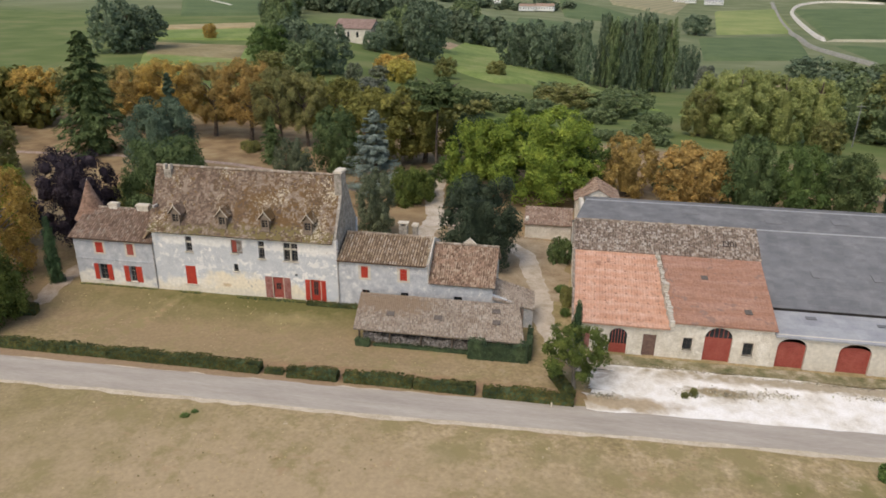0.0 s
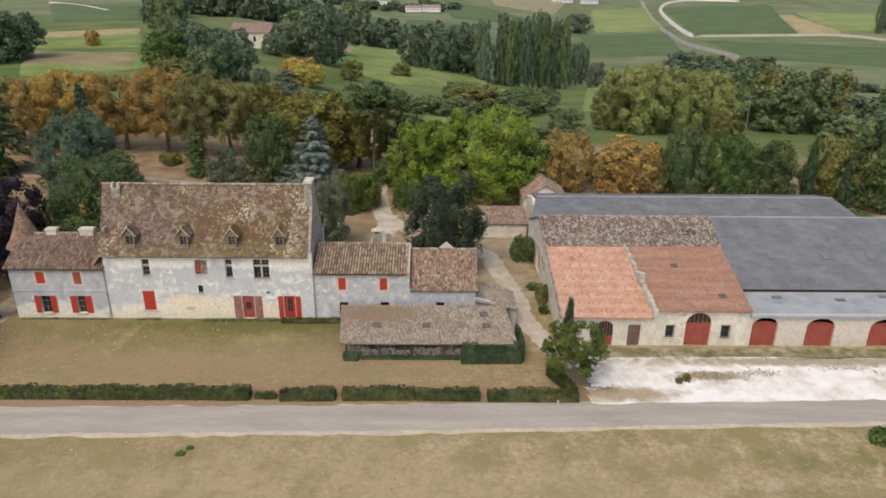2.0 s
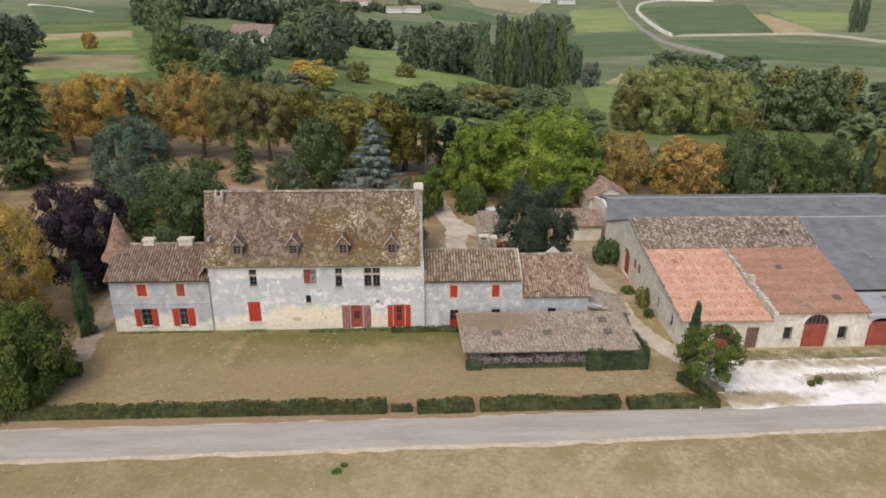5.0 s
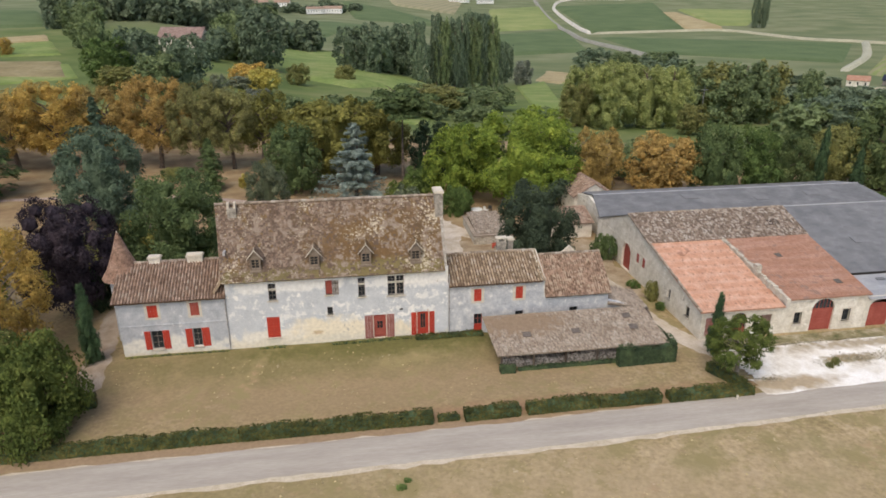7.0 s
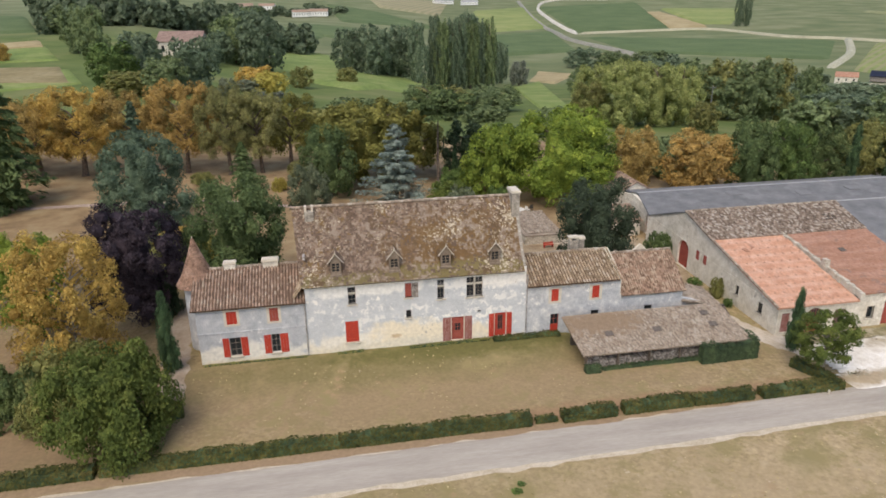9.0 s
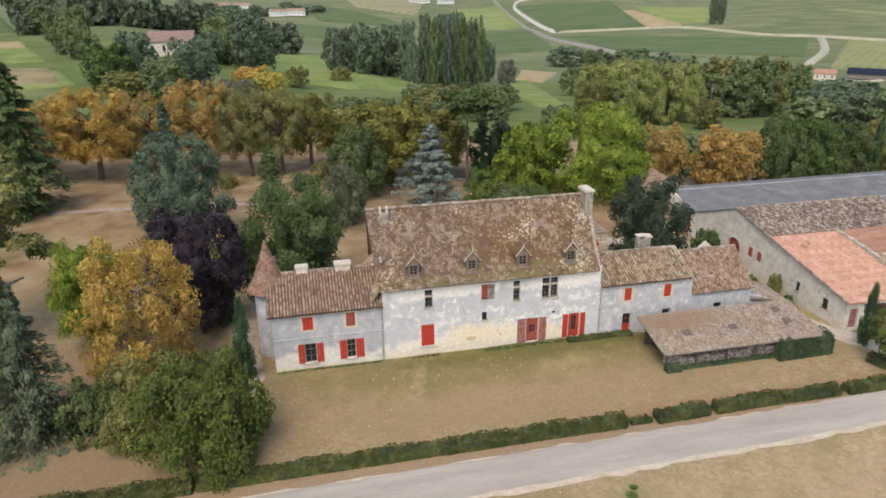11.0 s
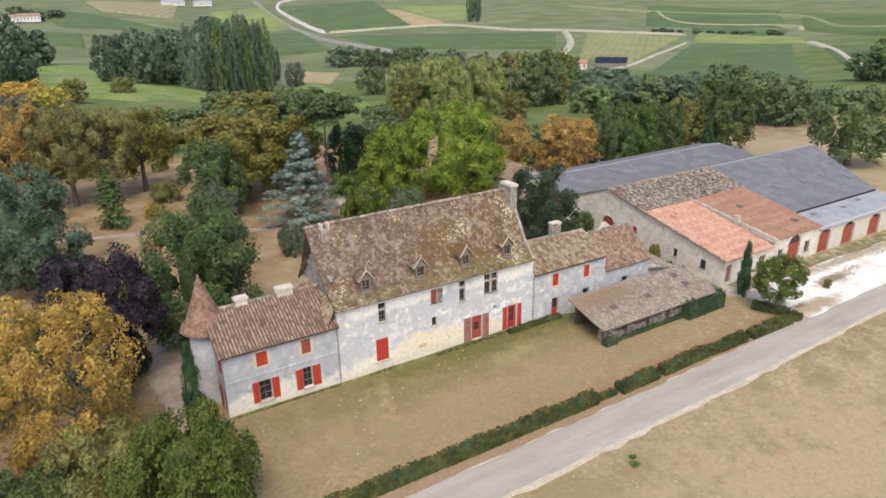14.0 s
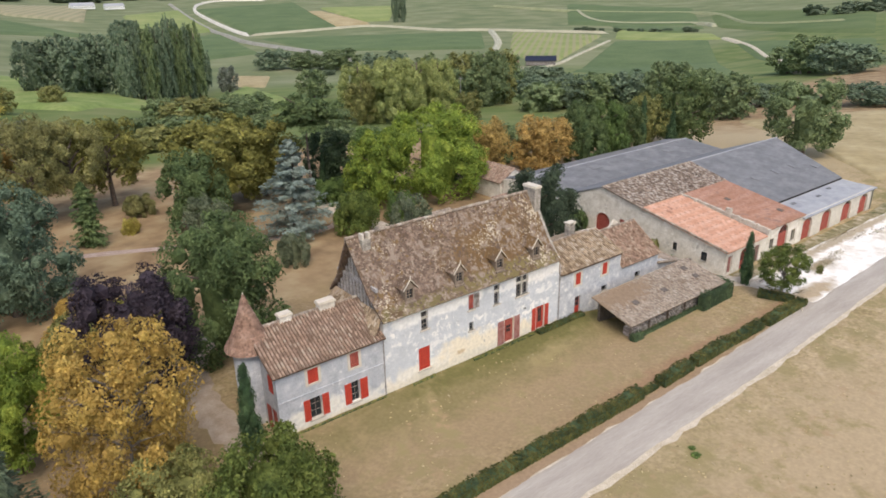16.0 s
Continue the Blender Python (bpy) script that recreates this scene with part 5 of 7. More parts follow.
sl = ((1.0, 3.05), (MRY, MRZ))
for x, t in ((69.0, 0.42), (75.2, 0.42), (80.5, 0.42), (84.5, 0.3)):
    roof_patch(x, t, *sl, 0.8, 1.3, M["slate_mark"])
roof_patch(61.0, 0.45, (TY0, TZ0), (MRY, MRZ), 1.6, 1.2, M["dark"])
for x, t in ((57.0, 0.66), (60.2, 0.2)):
    roof_patch(x, t, (BY - 0.35, 2.95), (TY0, TZ0), 0.7, 0.8, M["mend"])
roof_patch(45.9, 0.8, (BY - 0.35, 2.17), (TY0, TZ0), 0.5, 0.8, M["roof_brown"])
roof_patch(47.0, 0.85, (BY - 0.35, 2.17), (TY0, TZ0), 0.35, 0.7, M["roof_brown"])
for x, t in ((66.5, 0.7), (73, 0.6), (78, 0.75)):
    roof_patch(x, t, (BY, 2.38), (1.2, 2.78), 1.0, 0.5, M["slate"])
for x, t in ((60, 0.7), (71, 0.5), (80, 0.6)):
    roof_patch(x, t, (25.9, 2.42), (33.8, 3.4), 2.2, 1.5, M["slate_mark"])
# west flank of the barns
fw = flank(43.42)
wall(barn, "wall", fw, BY + 0.03, 9.2, -1.7, 2.0, 0.5, [(-1.2, -0.3, 0.0, 1.2), (3.2, 3.9, 0.2, 1.3)], M["plaster_warm"])
part("wall", Build().prism([(43.45, BY + 0.04, 1.9), (43.45, 9.2, 1.9), (43.45, 9.2, 4.55), (43.45, BY + 0.04, 2.0)], (0.5, 0, 0)), M["plaster_warm"], barn)
wall(barn, "wall", fw, 9.2, 26.0, -1.7, 2.4, 0.5, [(14.4, 17.0, -1.25, 2.3, 1.2), (10.2, 11.0, 1.0, 2.2), (11.9, 12.7, 1.0, 2.2)], M["plaster_warm"])
part("wall", Build().prism([(43.45, 9.21, 2.35), (43.45, 25.9, 2.35), (43.45, MRY, MRZ - 0.2), (43.45, 9.21, 4.6)], (0.5, 0, 0)), M["plaster_warm"], barn)
wall(barn, "wall", flank(44.6), 26.0, 38.2, -1.7, 2.35, 0.5, [(26.6, 28.8, -1.25, 1.6)], M["plaster_warm"])
part("wall", Build().prism([(44.63, 26.05, 2.3), (44.63, 38.1, 2.3), (44.63, 33.8, 3.25)], (0.5, 0, 0)), M["plaster_warm"], barn)
boarded(barn, "door", fw, 14.4, 17.0, -1.25, 2.3, M["red_barn"], 0.3, 8, 1.2, "great arched red barn door")
boarded(barn, "door", flank(44.6), 26.6, 28.8, -1.25, 1.6, M["red"], 0.3, 6, label="red plank door")
for y0 in (10.2, 11.9):
    shutter(barn, fw, y0 + 0.02, y0 + 0.78, 1.02, 2.18, M["red_barn"], 0.04, "small red shutter")
pane_window(barn, fw, -1.2, -0.3, 0.0, 1.2, 2, 2, 0.2, "iron")
pane_window(barn, fw, 3.2, 3.9, 0.2, 1.3, 2, 2, 0.2, "iron")
# plain closing walls to the north and east
part("wall", Build().box(45.2, 88.2, 37.8, 38.2, -1.8, 2.4), M["rubble"], barn)
part("wall", Build().prism([(84.7, BY, -1.8), (84.7, 1.2, -1.8), (84.7, 1.2, 2.7), (84.7, BY, 2.3)], (0.45, 0, 0)), M["rubble"], barn)
part("wall", Build().prism([(84.2, 1.2, -1.8), (90.6, 16, -1.8), (90.6, 16, 6.0), (84.2, 1.2, 2.95)], (0.45, 0, 0)), M["rubble"], barn)
part("wall", Build().prism([(90.4, 16, -1.8), (89.0, 38, -1.8), (89.0, 38, 2.4), (89.2, 33.8, 3.25), (89.0, 26, 2.3), (90.6, 16, 6.0)], (0.4, 0, 0)), M["rubble"], barn)

# ---- walls and outbuilding at the back of the courtyard ----
store = thing("courtyard_store", "low stone outbuilding with a brown tiled lean-to roof", "outbuilding")
part("wall", Build().box(36.8, 43.4, 28.0, 28.4, -1.6, 1.0), M["plaster_warm"], store)
part("wall", Build().box(36.8, 37.2, 28.4, 31.8, -1.6, 1.6), M["plaster_warm"], store)
part("wall", Build().box(36.8, 43.4, 31.8, 32.2, -1.6, 2.0), M["plaster_warm"], store)
slope(store, (36.6, 27.7, 1.05), (43.6, 27.7, 1.05), (43.6, 32.3, 2.3), (36.6, 32.3, 2.3), M["roof_wing"], 0.27, 0.38, 0.06, 0.03, 0.5, 61)
gate = thing("gate_lodge", "small stone lodge with a rounded tiled roof", "outbuilding")
part("wall", Build().prism([(44.2, 38.6, -1.8), (50.8, 38.6, -1.8), (50.8, 38.6, 1.8), (47.5, 38.6, 3.6), (44.2, 38.6, 1.8)], (0, 0.4, 0)), M["plaster_warm"], gate)
part("wall", Build().box(44.2, 44.6, 39.0, 45.0, -1.8, 1.8), M["plaster_warm"], gate)
part("wall", Build().box(50.4, 50.8, 39.0, 45.0, -1.8, 1.8), M["plaster_warm"], gate)
part("wall", Build().box(44.2, 50.8, 45.0, 45.4, -1.8, 1.8), M["plaster_warm"], gate)
slope(gate, (43.9, 38.4, 1.7), (43.9, 45.6, 1.7), (47.5, 45.6, 3.8), (47.5, 38.4, 3.8), M["roof_wing"], 0.27, 0.38, 0.06, 0.03, 0.5, 62)
slope(gate, (51.1, 38.4, 1.7), (51.1, 45.6, 1.7), (47.5, 45.6, 3.8), (47.5, 38.4, 3.8), M["roof_wing"], 0.27, 0.38, 0.06, 0.03, 0.5, 63)

# low stone pen, garden seats and a red bench in the courtyard
pen = thing("stone_pen", "low stone-walled pen with a tiled coping in the courtyard", "wall")
for x0, x1, y0, y1 in ((25.6, 31.2, 27.0, 27.4), (25.6, 26.0, 27.4, 35.6), (25.6, 31.2, 35.6, 36.0), (30.8, 31.2, 27.4, 35.6)):
    part("wall", Build().box(x0, x1, y0, y1, -1.5, 0.1), M["rubble"], pen)
    part("coping", Build().box(x0 - 0.1, x1 + 0.1, y0 - 0.1, y1 + 0.1, 0.104, 0.25), M["roof_shed"], pen)
bench = thing("bench", "low red painted bench by the pen wall", "bench", 28.6, 25.6, ground(28.6, 25.6) + 0.05, 8)
part("seat", Build().box(-0.75, 0.75, -0.2, 0.2, 0.38, 0.44), M["red"], bench)
part("backrest", Build().box(-0.75, 0.75, 0.16, 0.21, 0.5, 0.72), M["red"], bench)
for x in (-0.65, 0.65):
    part("leg", Build().box(x - 0.04, x + 0.04, -0.18, 0.2, 0, 0.376), M["red"], bench)
slope(pen, (26.02, 27.5, 0.35), (30.78, 27.5, 0.35), (30.78, 35.5, 1.0), (26.02, 35.5, 1.0), M["roof_shed"], 0.28, 0.38, 0.05, 0.03, 0.5, 66, "pen_roof", "low sandy tiled roof over the pen")
table = thing("garden_table", "white round garden table behind the house", "table", 28.8, 41.2, ground(28.8, 41.2))
part("tabletop", Build().tube([(0, 0, 0.7), (0, 0, 0.76)], [1.0, 1.0], 20), M["white"], table)
part("pedestal", Build().tube([(0, 0, 0), (0, 0, 0.7)], [0.12, 0.08], 8), M["white"], table)
for i, (x, y, c) in enumerate(((27.2, 41.6, "iron"), (28.0, 42.8, "iron"), (30.4, 41.6, "white"), (31.2, 42.4, "iron"))):
    ch = thing("garden_chair", "dark metal garden chair" if c == "iron" else "white plastic garden chair", "chair", x, y, ground(x, y), 60 * i, "chairs round the garden table")
    part("seat", Build().box(-0.3, 0.3, -0.3, 0.3, 0.42, 0.48), M[c], ch)
    part("backrest", Build().box(-0.3, 0.3, 0.26, 0.32, 0.48, 1.05), M[c], ch)
    for lx, ly in ((-0.26, -0.26), (0.26, -0.26), (-0.26, 0.26), (0.26, 0.26)):
        part("leg", Build().box(lx - 0.03, lx + 0.03, ly - 0.03, ly + 0.03, 0, 0.42), M[c], ch)


# ---- plants ----
def leaf_cloud(b, centres, normals, sizes, rng, stretch=1.6, jitter=0.34, along=None):
    """Adds a small folded leaf spray at each centre, lying along a branch where one is given."""
    n = len(centres)
    normals = normals / (np.linalg.norm(normals, axis=1)[:, None] + 1e-9) + rng.normal(0, jitter, (n, 3))
    normals /= np.linalg.norm(normals, axis=1)[:, None] + 1e-9
    turn = rng.normal(0, 1, (n, 3)) if along is None else np.cross(normals, np.array(along) + rng.normal(0, 0.3, (n, 3)))
    u = np.cross(normals, turn)
    u /= np.linalg.norm(u, axis=1)[:, None] + 1e-9
    v = np.cross(normals, u)
    s = sizes[:, None]
    pts = np.stack([centres - u * s * stretch / 2, centres - v * s * 0.5 + normals * s * 0.12, centres + u * s * stretch / 2, centres + v * s * 0.5 + normals * s * 0.12], 1)
    k = len(b.v)
    b.v += [tuple(p) for p in pts.reshape(-1, 3)]
    b.f += [(k + 4 * i, k + 4 * i + 1, k + 4 * i + 2, k + 4 * i + 3) for i in range(n)]


ICO_V = [(math.cos(k * 1.2566) * 0.894, math.sin(k * 1.2566) * 0.894, 0.447) for k in range(5)] + [(math.cos(k * 1.2566 + 0.628) * 0.894, math.sin(k * 1.2566 + 0.628) * 0.894, -0.447) for k in range(5)] + [(0, 0, 1), (0, 0, -1)]
ICO_F = [f for k in range(5) for f in ((k, (k + 1) % 5, 10), (k + 5, 11, (k + 1) % 5 + 5), (k, k + 5, (k + 1) % 5), ((k + 1) % 5, k + 5, (k + 1) % 5 + 5))]

# crown shapes: lowest leaves, height of the widest part, lobes, clumps to a lobe, least and largest lobe, least and largest clump, lobing, solid share of a lobe
SHAPES = {
    "broad": (0.06, 0.46, 50, 8, 0.2, 0.36, 0.09, 0.17, 0.12, 0.5),
    "dome": (0.14, 0.52, 44, 8, 0.2, 0.34, 0.09, 0.16, 0.12, 0.6),
    "loose": (0.26, 0.62, 46, 8, 0.2, 0.34, 0.09, 0.16, 0.12, 0.46),
    "thin": (0.04, 0.5, 70, 8, 0.2, 0.32, 0.08, 0.15, 0.1, 0.36),
    "bush": (0.0, 0.34, 46, 9, 0.18, 0.34, 0.09, 0.17, 0.18, 0.42),
    "poplar": (0.02, 0.42, 40, 8, 0.2, 0.34, 0.09, 0.17, 0.1, 0.6),
    "cypress": (0.0, 0.3, 30, 7, 0.4, 0.56, 0.12, 0.22, 0.03, 0.72),
    "mass": (0.02, 0.48, 26, 7, 0.24, 0.4, 0.1, 0.2, 0.14, 0.7),
}
ASPECT = {"broad": 2.0, "dome": 2.2, "loose": 2.5, "thin": 2.4, "bush": 1.15, "poplar": 2.6, "cypress": 7.0, "fir": 2.7, "cedar": 2.1, "conifer": 2.4, "spire": 3.6, "plates": 2.5, "umbrella": 2.5, "mass": 1.6}
# branches of the needle trees: number, lowest, power of the taper, droop, width of a branch's pad, how far branches differ, tiers
NEEDLES = {"fir": (170, 0.02, 0.85, 0.22, 0.26, 0.22, 10), "cedar": (150, 0.03, 0.8, 0.04, 0.24, 0.2, 9), "conifer": (180, 0.02, 0.68, 0.12, 0.3, 0.2, 14), "spire": (150, 0.02, 0.85, 0.12, 0.34, 0.2, 11)}


def lobes_of(kind, rng):
    """Centres and radii of a crown's lobes, and of the clumps over each, for a tree of height 1 and radius 1."""
    low, belly, n, each, l0, l1, q0, q1, lobing, solid = SHAPES[kind]
    tall, ph, lobes, clumps = ASPECT[kind], rng.uniform(0, 6.28, 3), [], []
    for i in range(n):
        a = 2.399 * i + rng.uniform(-0.4, 0.4)
        h = low + (0.9 - low) * ((i + rng.uniform(0, 1)) / n) ** 0.9
        f = (h - belly) / ((belly - low + 0.12) if h < belly else (1 - belly))
        wide = math.sqrt(max(0.0, 1 - min(1, abs(f)) ** 2.1))
        if kind == "cypress" and h > belly:
            wide = 0.06 + 0.94 * (1 - f) ** 0.75
        wide *= 1 + lobing * (math.sin(2 * a + ph[0] + 3 * h) * 0.6 + math.sin(3 * a + ph[1] - 5 * h) * 0.4)
        big = rng.uniform(l0, l1) * (0.6 + 0.4 * min(1, wide))
        r = max(0.0, wide - big * 0.85) * (rng.uniform(0.9, 1.04) if i % 5 else rng.uniform(0.2, 0.75))
        squash = 0.85 / tall * (1.3 if kind == "poplar" else 2.2 if kind == "cypress" else 1.0)
        c = np.array([r * math.cos(a), r * math.sin(a), min(h, 0.985 - big * squash)])
        lobes.append((c, big, squash))
        out = np.array([math.cos(a) * 0.7 * min(1, wide), math.sin(a) * 0.7 * min(1, wide), 0.2 + 0.6 * max(0.0, f)])
        for _ in range(each):
            d = rng.normal(0, 0.75, 3) + out
            d /= np.linalg.norm(d)
            q = rng.uniform(q0, q1)
            clumps.append((c + d * np.array([1, 1, squash]) * (big - 0.55 * q) * rng.uniform(0.82, 1.06), q, squash, d))
    return lobes, clumps, solid


def crown_mesh(kind, seed, count):
    """A crown of radius 1, as high as its kind is against its width."""
    tall = ASPECT[kind]
    rng, b = np.random.default_rng(seed), Build()
    size = 0.08 * math.sqrt(3400 / count) * {"cypress": 1.5, "cedar": 0.85, "fir": 0.9, "conifer": 1.0, "spire": 1.1, "thin": 0.95, "umbrella": 1.2}.get(kind, 1.0)
    if kind in NEEDLES:
        n, low, power, droop, pad, differ, tiers = NEEDLES[kind]
        per = max(5, count // n)
        for i in range(n):
            u = (i + rng.uniform(0, 1)) / n
            h = low + (0.97 - low) * u**0.9
            h += 0.45 * (round(h * tiers) / tiers - h) if h < 0.85 else 0
            a = 2.399 * i + rng.uniform(-0.5, 0.5)
            full = (1 - h) ** power * (0.62 + 0.38 * min(1, h / 0.2) if kind == "conifer" else 1)
            L = full * rng.uniform(1 - 2 * differ, 1.12) * (1 + 0.16 * math.sin(2 * a + seed + 7 * h)) + 0.035
            rise = rng.uniform(-0.04, 0.1) + (0.1 if kind == "cedar" else 0.0)
            t = rng.uniform(0.05, 1, per) ** 0.6
            side = rng.normal(0, 1, per) * pad * L * (1.25 - t) * 0.8
            x, y = L * t * math.cos(a) - side * math.sin(a), L * t * math.sin(a) + side * math.cos(a)
            hang = rng.uniform(0, 1, per) ** 2 * (0.16 if kind == "fir" else 0.07) * (0.4 + L)
            z = tall * h + rise * L * t - droop * L * t**2 - np.abs(side) * 0.25 - hang
            c = np.stack([x, y, np.clip(z, 0.02, tall)], 1)
            nrm = np.stack([np.full(per, 0.45 * math.cos(a)), np.full(per, 0.45 * math.sin(a)), np.ones(per)], 1)
            leaf_cloud(b, c, nrm, size * rng.uniform(0.6, 1.3, per), rng, 2.6, 0.3, (math.cos(a), math.sin(a), rise - droop))
        if kind != "cedar":
            hs = np.linspace(low, 0.92, 9)
            b.tube([(0, 0, tall * v) for v in hs], [0.3 * (1 - v) ** power * (0.4 if v < 0.06 else 1) + 0.01 for v in hs], 9)
    elif kind in ("plates", "umbrella"):
        n = 26
        for i in range(n):
            a, h = 2.4 * i, (0.45 + 0.53 * (i + 0.5) / n if kind == "plates" else 0.76 + 0.22 * (i + 0.5) / n)
            r = rng.uniform(0.2, 0.78) * (1.1 - 0.5 * (h - 0.42))
            q, per = rng.uniform(0.2, 0.36), count // n
            rr, th = q * np.sqrt(rng.uniform(0, 1, per)), rng.uniform(0, 2 * math.pi, per)
            c = np.stack([r * math.cos(a) + rr * np.cos(th), r * math.sin(a) + rr * np.sin(th), tall * (h + rng.normal(0, 0.012, per) + 0.03 * (1 - (rr / q) ** 2))], 1)
            leaf_cloud(b, c, np.stack([np.cos(th) * rr / q * 0.6, np.sin(th) * rr / q * 0.6, np.ones(per)], 1), size * rng.uniform(0.6, 1.2, per), rng, 1.6)
    else:
        lobes, clumps, solid = lobes_of(kind, rng)
        if kind not in ("loose", "thin"):
            low, belly = SHAPES[kind][:2]
            hs = np.linspace(low + 0.1 * (belly - low), 0.74, 8)
            b.tube([(0, 0, tall * v) for v in hs], [0.34 * math.sqrt(max(0.02, 1 - abs((v - belly) / ((belly - low + 0.12) if v < belly else (1 - belly))) ** 2.1)) for v in hs], 9)
        for c, big, squash in lobes:
            k, spin = len(b.v), rng.uniform(0, 6.28)
            cs, sn = math.cos(spin) * big * solid, math.sin(spin) * big * solid
            b.v += [(c[0] + vx * cs - vy * sn, c[1] + vx * sn + vy * cs, tall * max(0.0, c[2] + vz * big * solid * squash)) for vx, vy, vz in ICO_V]
            b.f += [tuple(p + k for p in f) for f in ICO_F]
        weight = np.array([q[1] ** 1.6 for q in clumps])
        weight /= weight.sum()
        for (c, q, squash, out), w in zip(clumps, weight):
            per = max(3, int(count * w))
            d = rng.normal(0, 1, (per, 3)) + 0.55 * out
            d /= np.linalg.norm(d, axis=1)[:, None]
            r = q * rng.uniform(0.25, 1, per) ** 0.45 * rng.uniform(0.85, 1.25, per)
            p = np.stack([c[0] + d[:, 0] * r, c[1] + d[:, 1] * r, tall * np.maximum(0.0, c[2] + d[:, 2] * r * squash * 1.15 - 0.25 * squash * q * (r / q) ** 2)], 1)
            leaf_cloud(b, p, 0.45 * d + 0.8 * out + np.array([0, 0, 0.35]), size * rng.uniform(0.5, 1.3, per), rng, 1.5, 0.5)
    return b


def trunk_mesh(kind, seed):
    rng, b = random.Random(seed), Build()
    thick = {"fir": 0.06, "cedar": 0.06, "conifer": 0.06, "spire": 0.06, "thin": 0.032, "umbrella": 0.045, "plates": 0.09, "cypress": 0.12, "poplar": 0.1, "bush": 0.05}.get(kind, 0.08)
    top = {"fir": 0.95, "cedar": 0.93, "conifer": 0.93, "spire": 0.95, "plates": 0.92, "umbrella": 0.94, "poplar": 0.9, "bush": 0.5, "cypress": 0.85}.get(kind, 0.66)
    bend = lambda t: (0.05 * math.sin(3 * t + seed), 0.05 * math.cos(2.3 * t + seed))
    ts = [0, 0.03, 0.12, 0.3, 0.5, 0.75, 1]
    b.tube([(*bend(t), top * t - (0.03 if t == 0 else 0)) for t in ts], [thick * (1.5 if t == 0 else 1 - 0.75 * t) for t in ts], 8)
    if kind in ("broad", "dome", "loose", "thin", "poplar", "plates", "umbrella", "bush", "mass"):
        for i in range(30 if kind == "thin" else 12 if kind == "loose" else 8):
            a, h = 2.4 * i, (0.22 if kind == "bush" else 0.7 if kind == "umbrella" else 0.3) + {"thin": 0.014, "loose": 0.03, "umbrella": 0.025}.get(kind, 0.06) * i
            if h > top:
                break
            x, y = bend(h / top)
            L = rng.uniform(0.45, 0.7) * (0.5 if kind == "poplar" else 1)
            up = 0.03 if kind == "plates" else 0.16
            L *= 1.1 if kind == "thin" else 1.0
            b.tube([(x, y, h), (x + 0.5 * L * math.cos(a), y + 0.5 * L * math.sin(a), h + up * 0.6), (x + L * math.cos(a + 0.2), y + L * math.sin(a + 0.2), h + up)], [thick * 0.24, thick * 0.15, thick * 0.05], 6)
    return b


MESHES = {}
COUNTS = {"close": 20000, "near": 8000, "mid": 2600, "far": 700}


def tree(kind, x, y, top, r, leaf, label, category="tree", dense="near", variant=None, bark="bark", name="tree", group="", lean=0.0):
    """A tree on the ground at x, y, whose crown reaches the height top (above sea level of the plan) and the radius r."""
    g = ground(x, y)
    h, v = top - g, (int(abs(x * 7 + y * 13)) % 3 if variant is None else variant)
    key = (kind, dense, v)
    if key not in MESHES:
        MESHES[key] = (trunk_mesh(kind, v + 1).mesh("trunk", M["bark"], True), crown_mesh(kind, 100 + 7 * v + len(kind), COUNTS[dense]).mesh("crown", M["leaf_green"]))
    root = thing(name, label, category, x, y, g, (x * 37 + y * 11) % 360, group)
    for n, me, m, tall in (("trunk", MESHES[key][0], M[bark], 1), ("crown", MESHES[key][1], M[leaf], ASPECT[kind])):
        ob = new(n, me)
        ob.parent = root
        ob.scale = (r, r, h / tall)
        ob.material_slots[0].link = "OBJECT"
        ob.material_slots[0].material = m
    return root


# trees close round the house
tree("dome", -22.0, 11.2, 13.0, 5.1, "leaf_purple", "purple-leaved plum tree beside the house", "plum tree", dense="close")
tree("thin", -25.4, 0.6, 14.2, 5.2, "leaf_gold", "lime tree turning yellow and thin, branches showing", "lime tree", dense="close", bark="bark_grey")
tree("dome", -32.0, 10.2, 10.8, 3.9, "leaf_bright", "young bright green tree on the lawn", "tree", dense="close")
tree("broad", -12.0, 17.0, 14.0, 6.3, "leaf_mid", "dense green oak behind the wing", "oak tree", dense="close")
tree("cypress", -17.0, -0.6, 8.4, 1.0, "leaf_cypress", "slim column cypress at the corner of the house", "cypress")
tree("bush", -19.4, -10.0, 7.4, 5.0, "leaf_shrub", "large spreading shrub with drooping green boughs", "shrub", dense="close")
tree("bush", -24.0, -5.6, 5.6, 4.2, "leaf_olive", "overgrown green shrub under the lime", "shrub", dense="close")
tree("bush", -28.4, -4.6, 3.6, 3.0, "leaf_oak", "dull green shrub below the lime", "shrub")
tree("bush", -20.5, 13.5, 3.6, 2.2, "leaf_dark", "dark shrub beside the path", "shrub")
tree("fir", -34.0, -4.0, 14.2, 5.4, "leaf_cedar", "drooping young cedar on the lawn", "cedar", dense="close")
tree("broad", 31.4, 16.2, 11.2, 5.4, "leaf_holm", "round dark evergreen oak in the courtyard", "holm oak", dense="close")
tree("cedar", 9.7, 45.9, 13.6, 6.6, "leaf_blue", "silvery blue cedar in the park", "blue cedar", dense="close")
tree("broad", -27.5, 41.7, 14.4, 6.8, "leaf_teal", "rounded dark blue-green evergreen in the park", "evergreen", dense="close")
tree("spire", -29.6, 49.8, 18.2, 4.6, "leaf_teal", "narrow pointed conifer behind the evergreen", "conifer", dense="close")
tree("conifer", -54.5, 61.5, 24.2, 8.6, "leaf_mid", "very tall dark cedar at the edge of the park", "cedar")
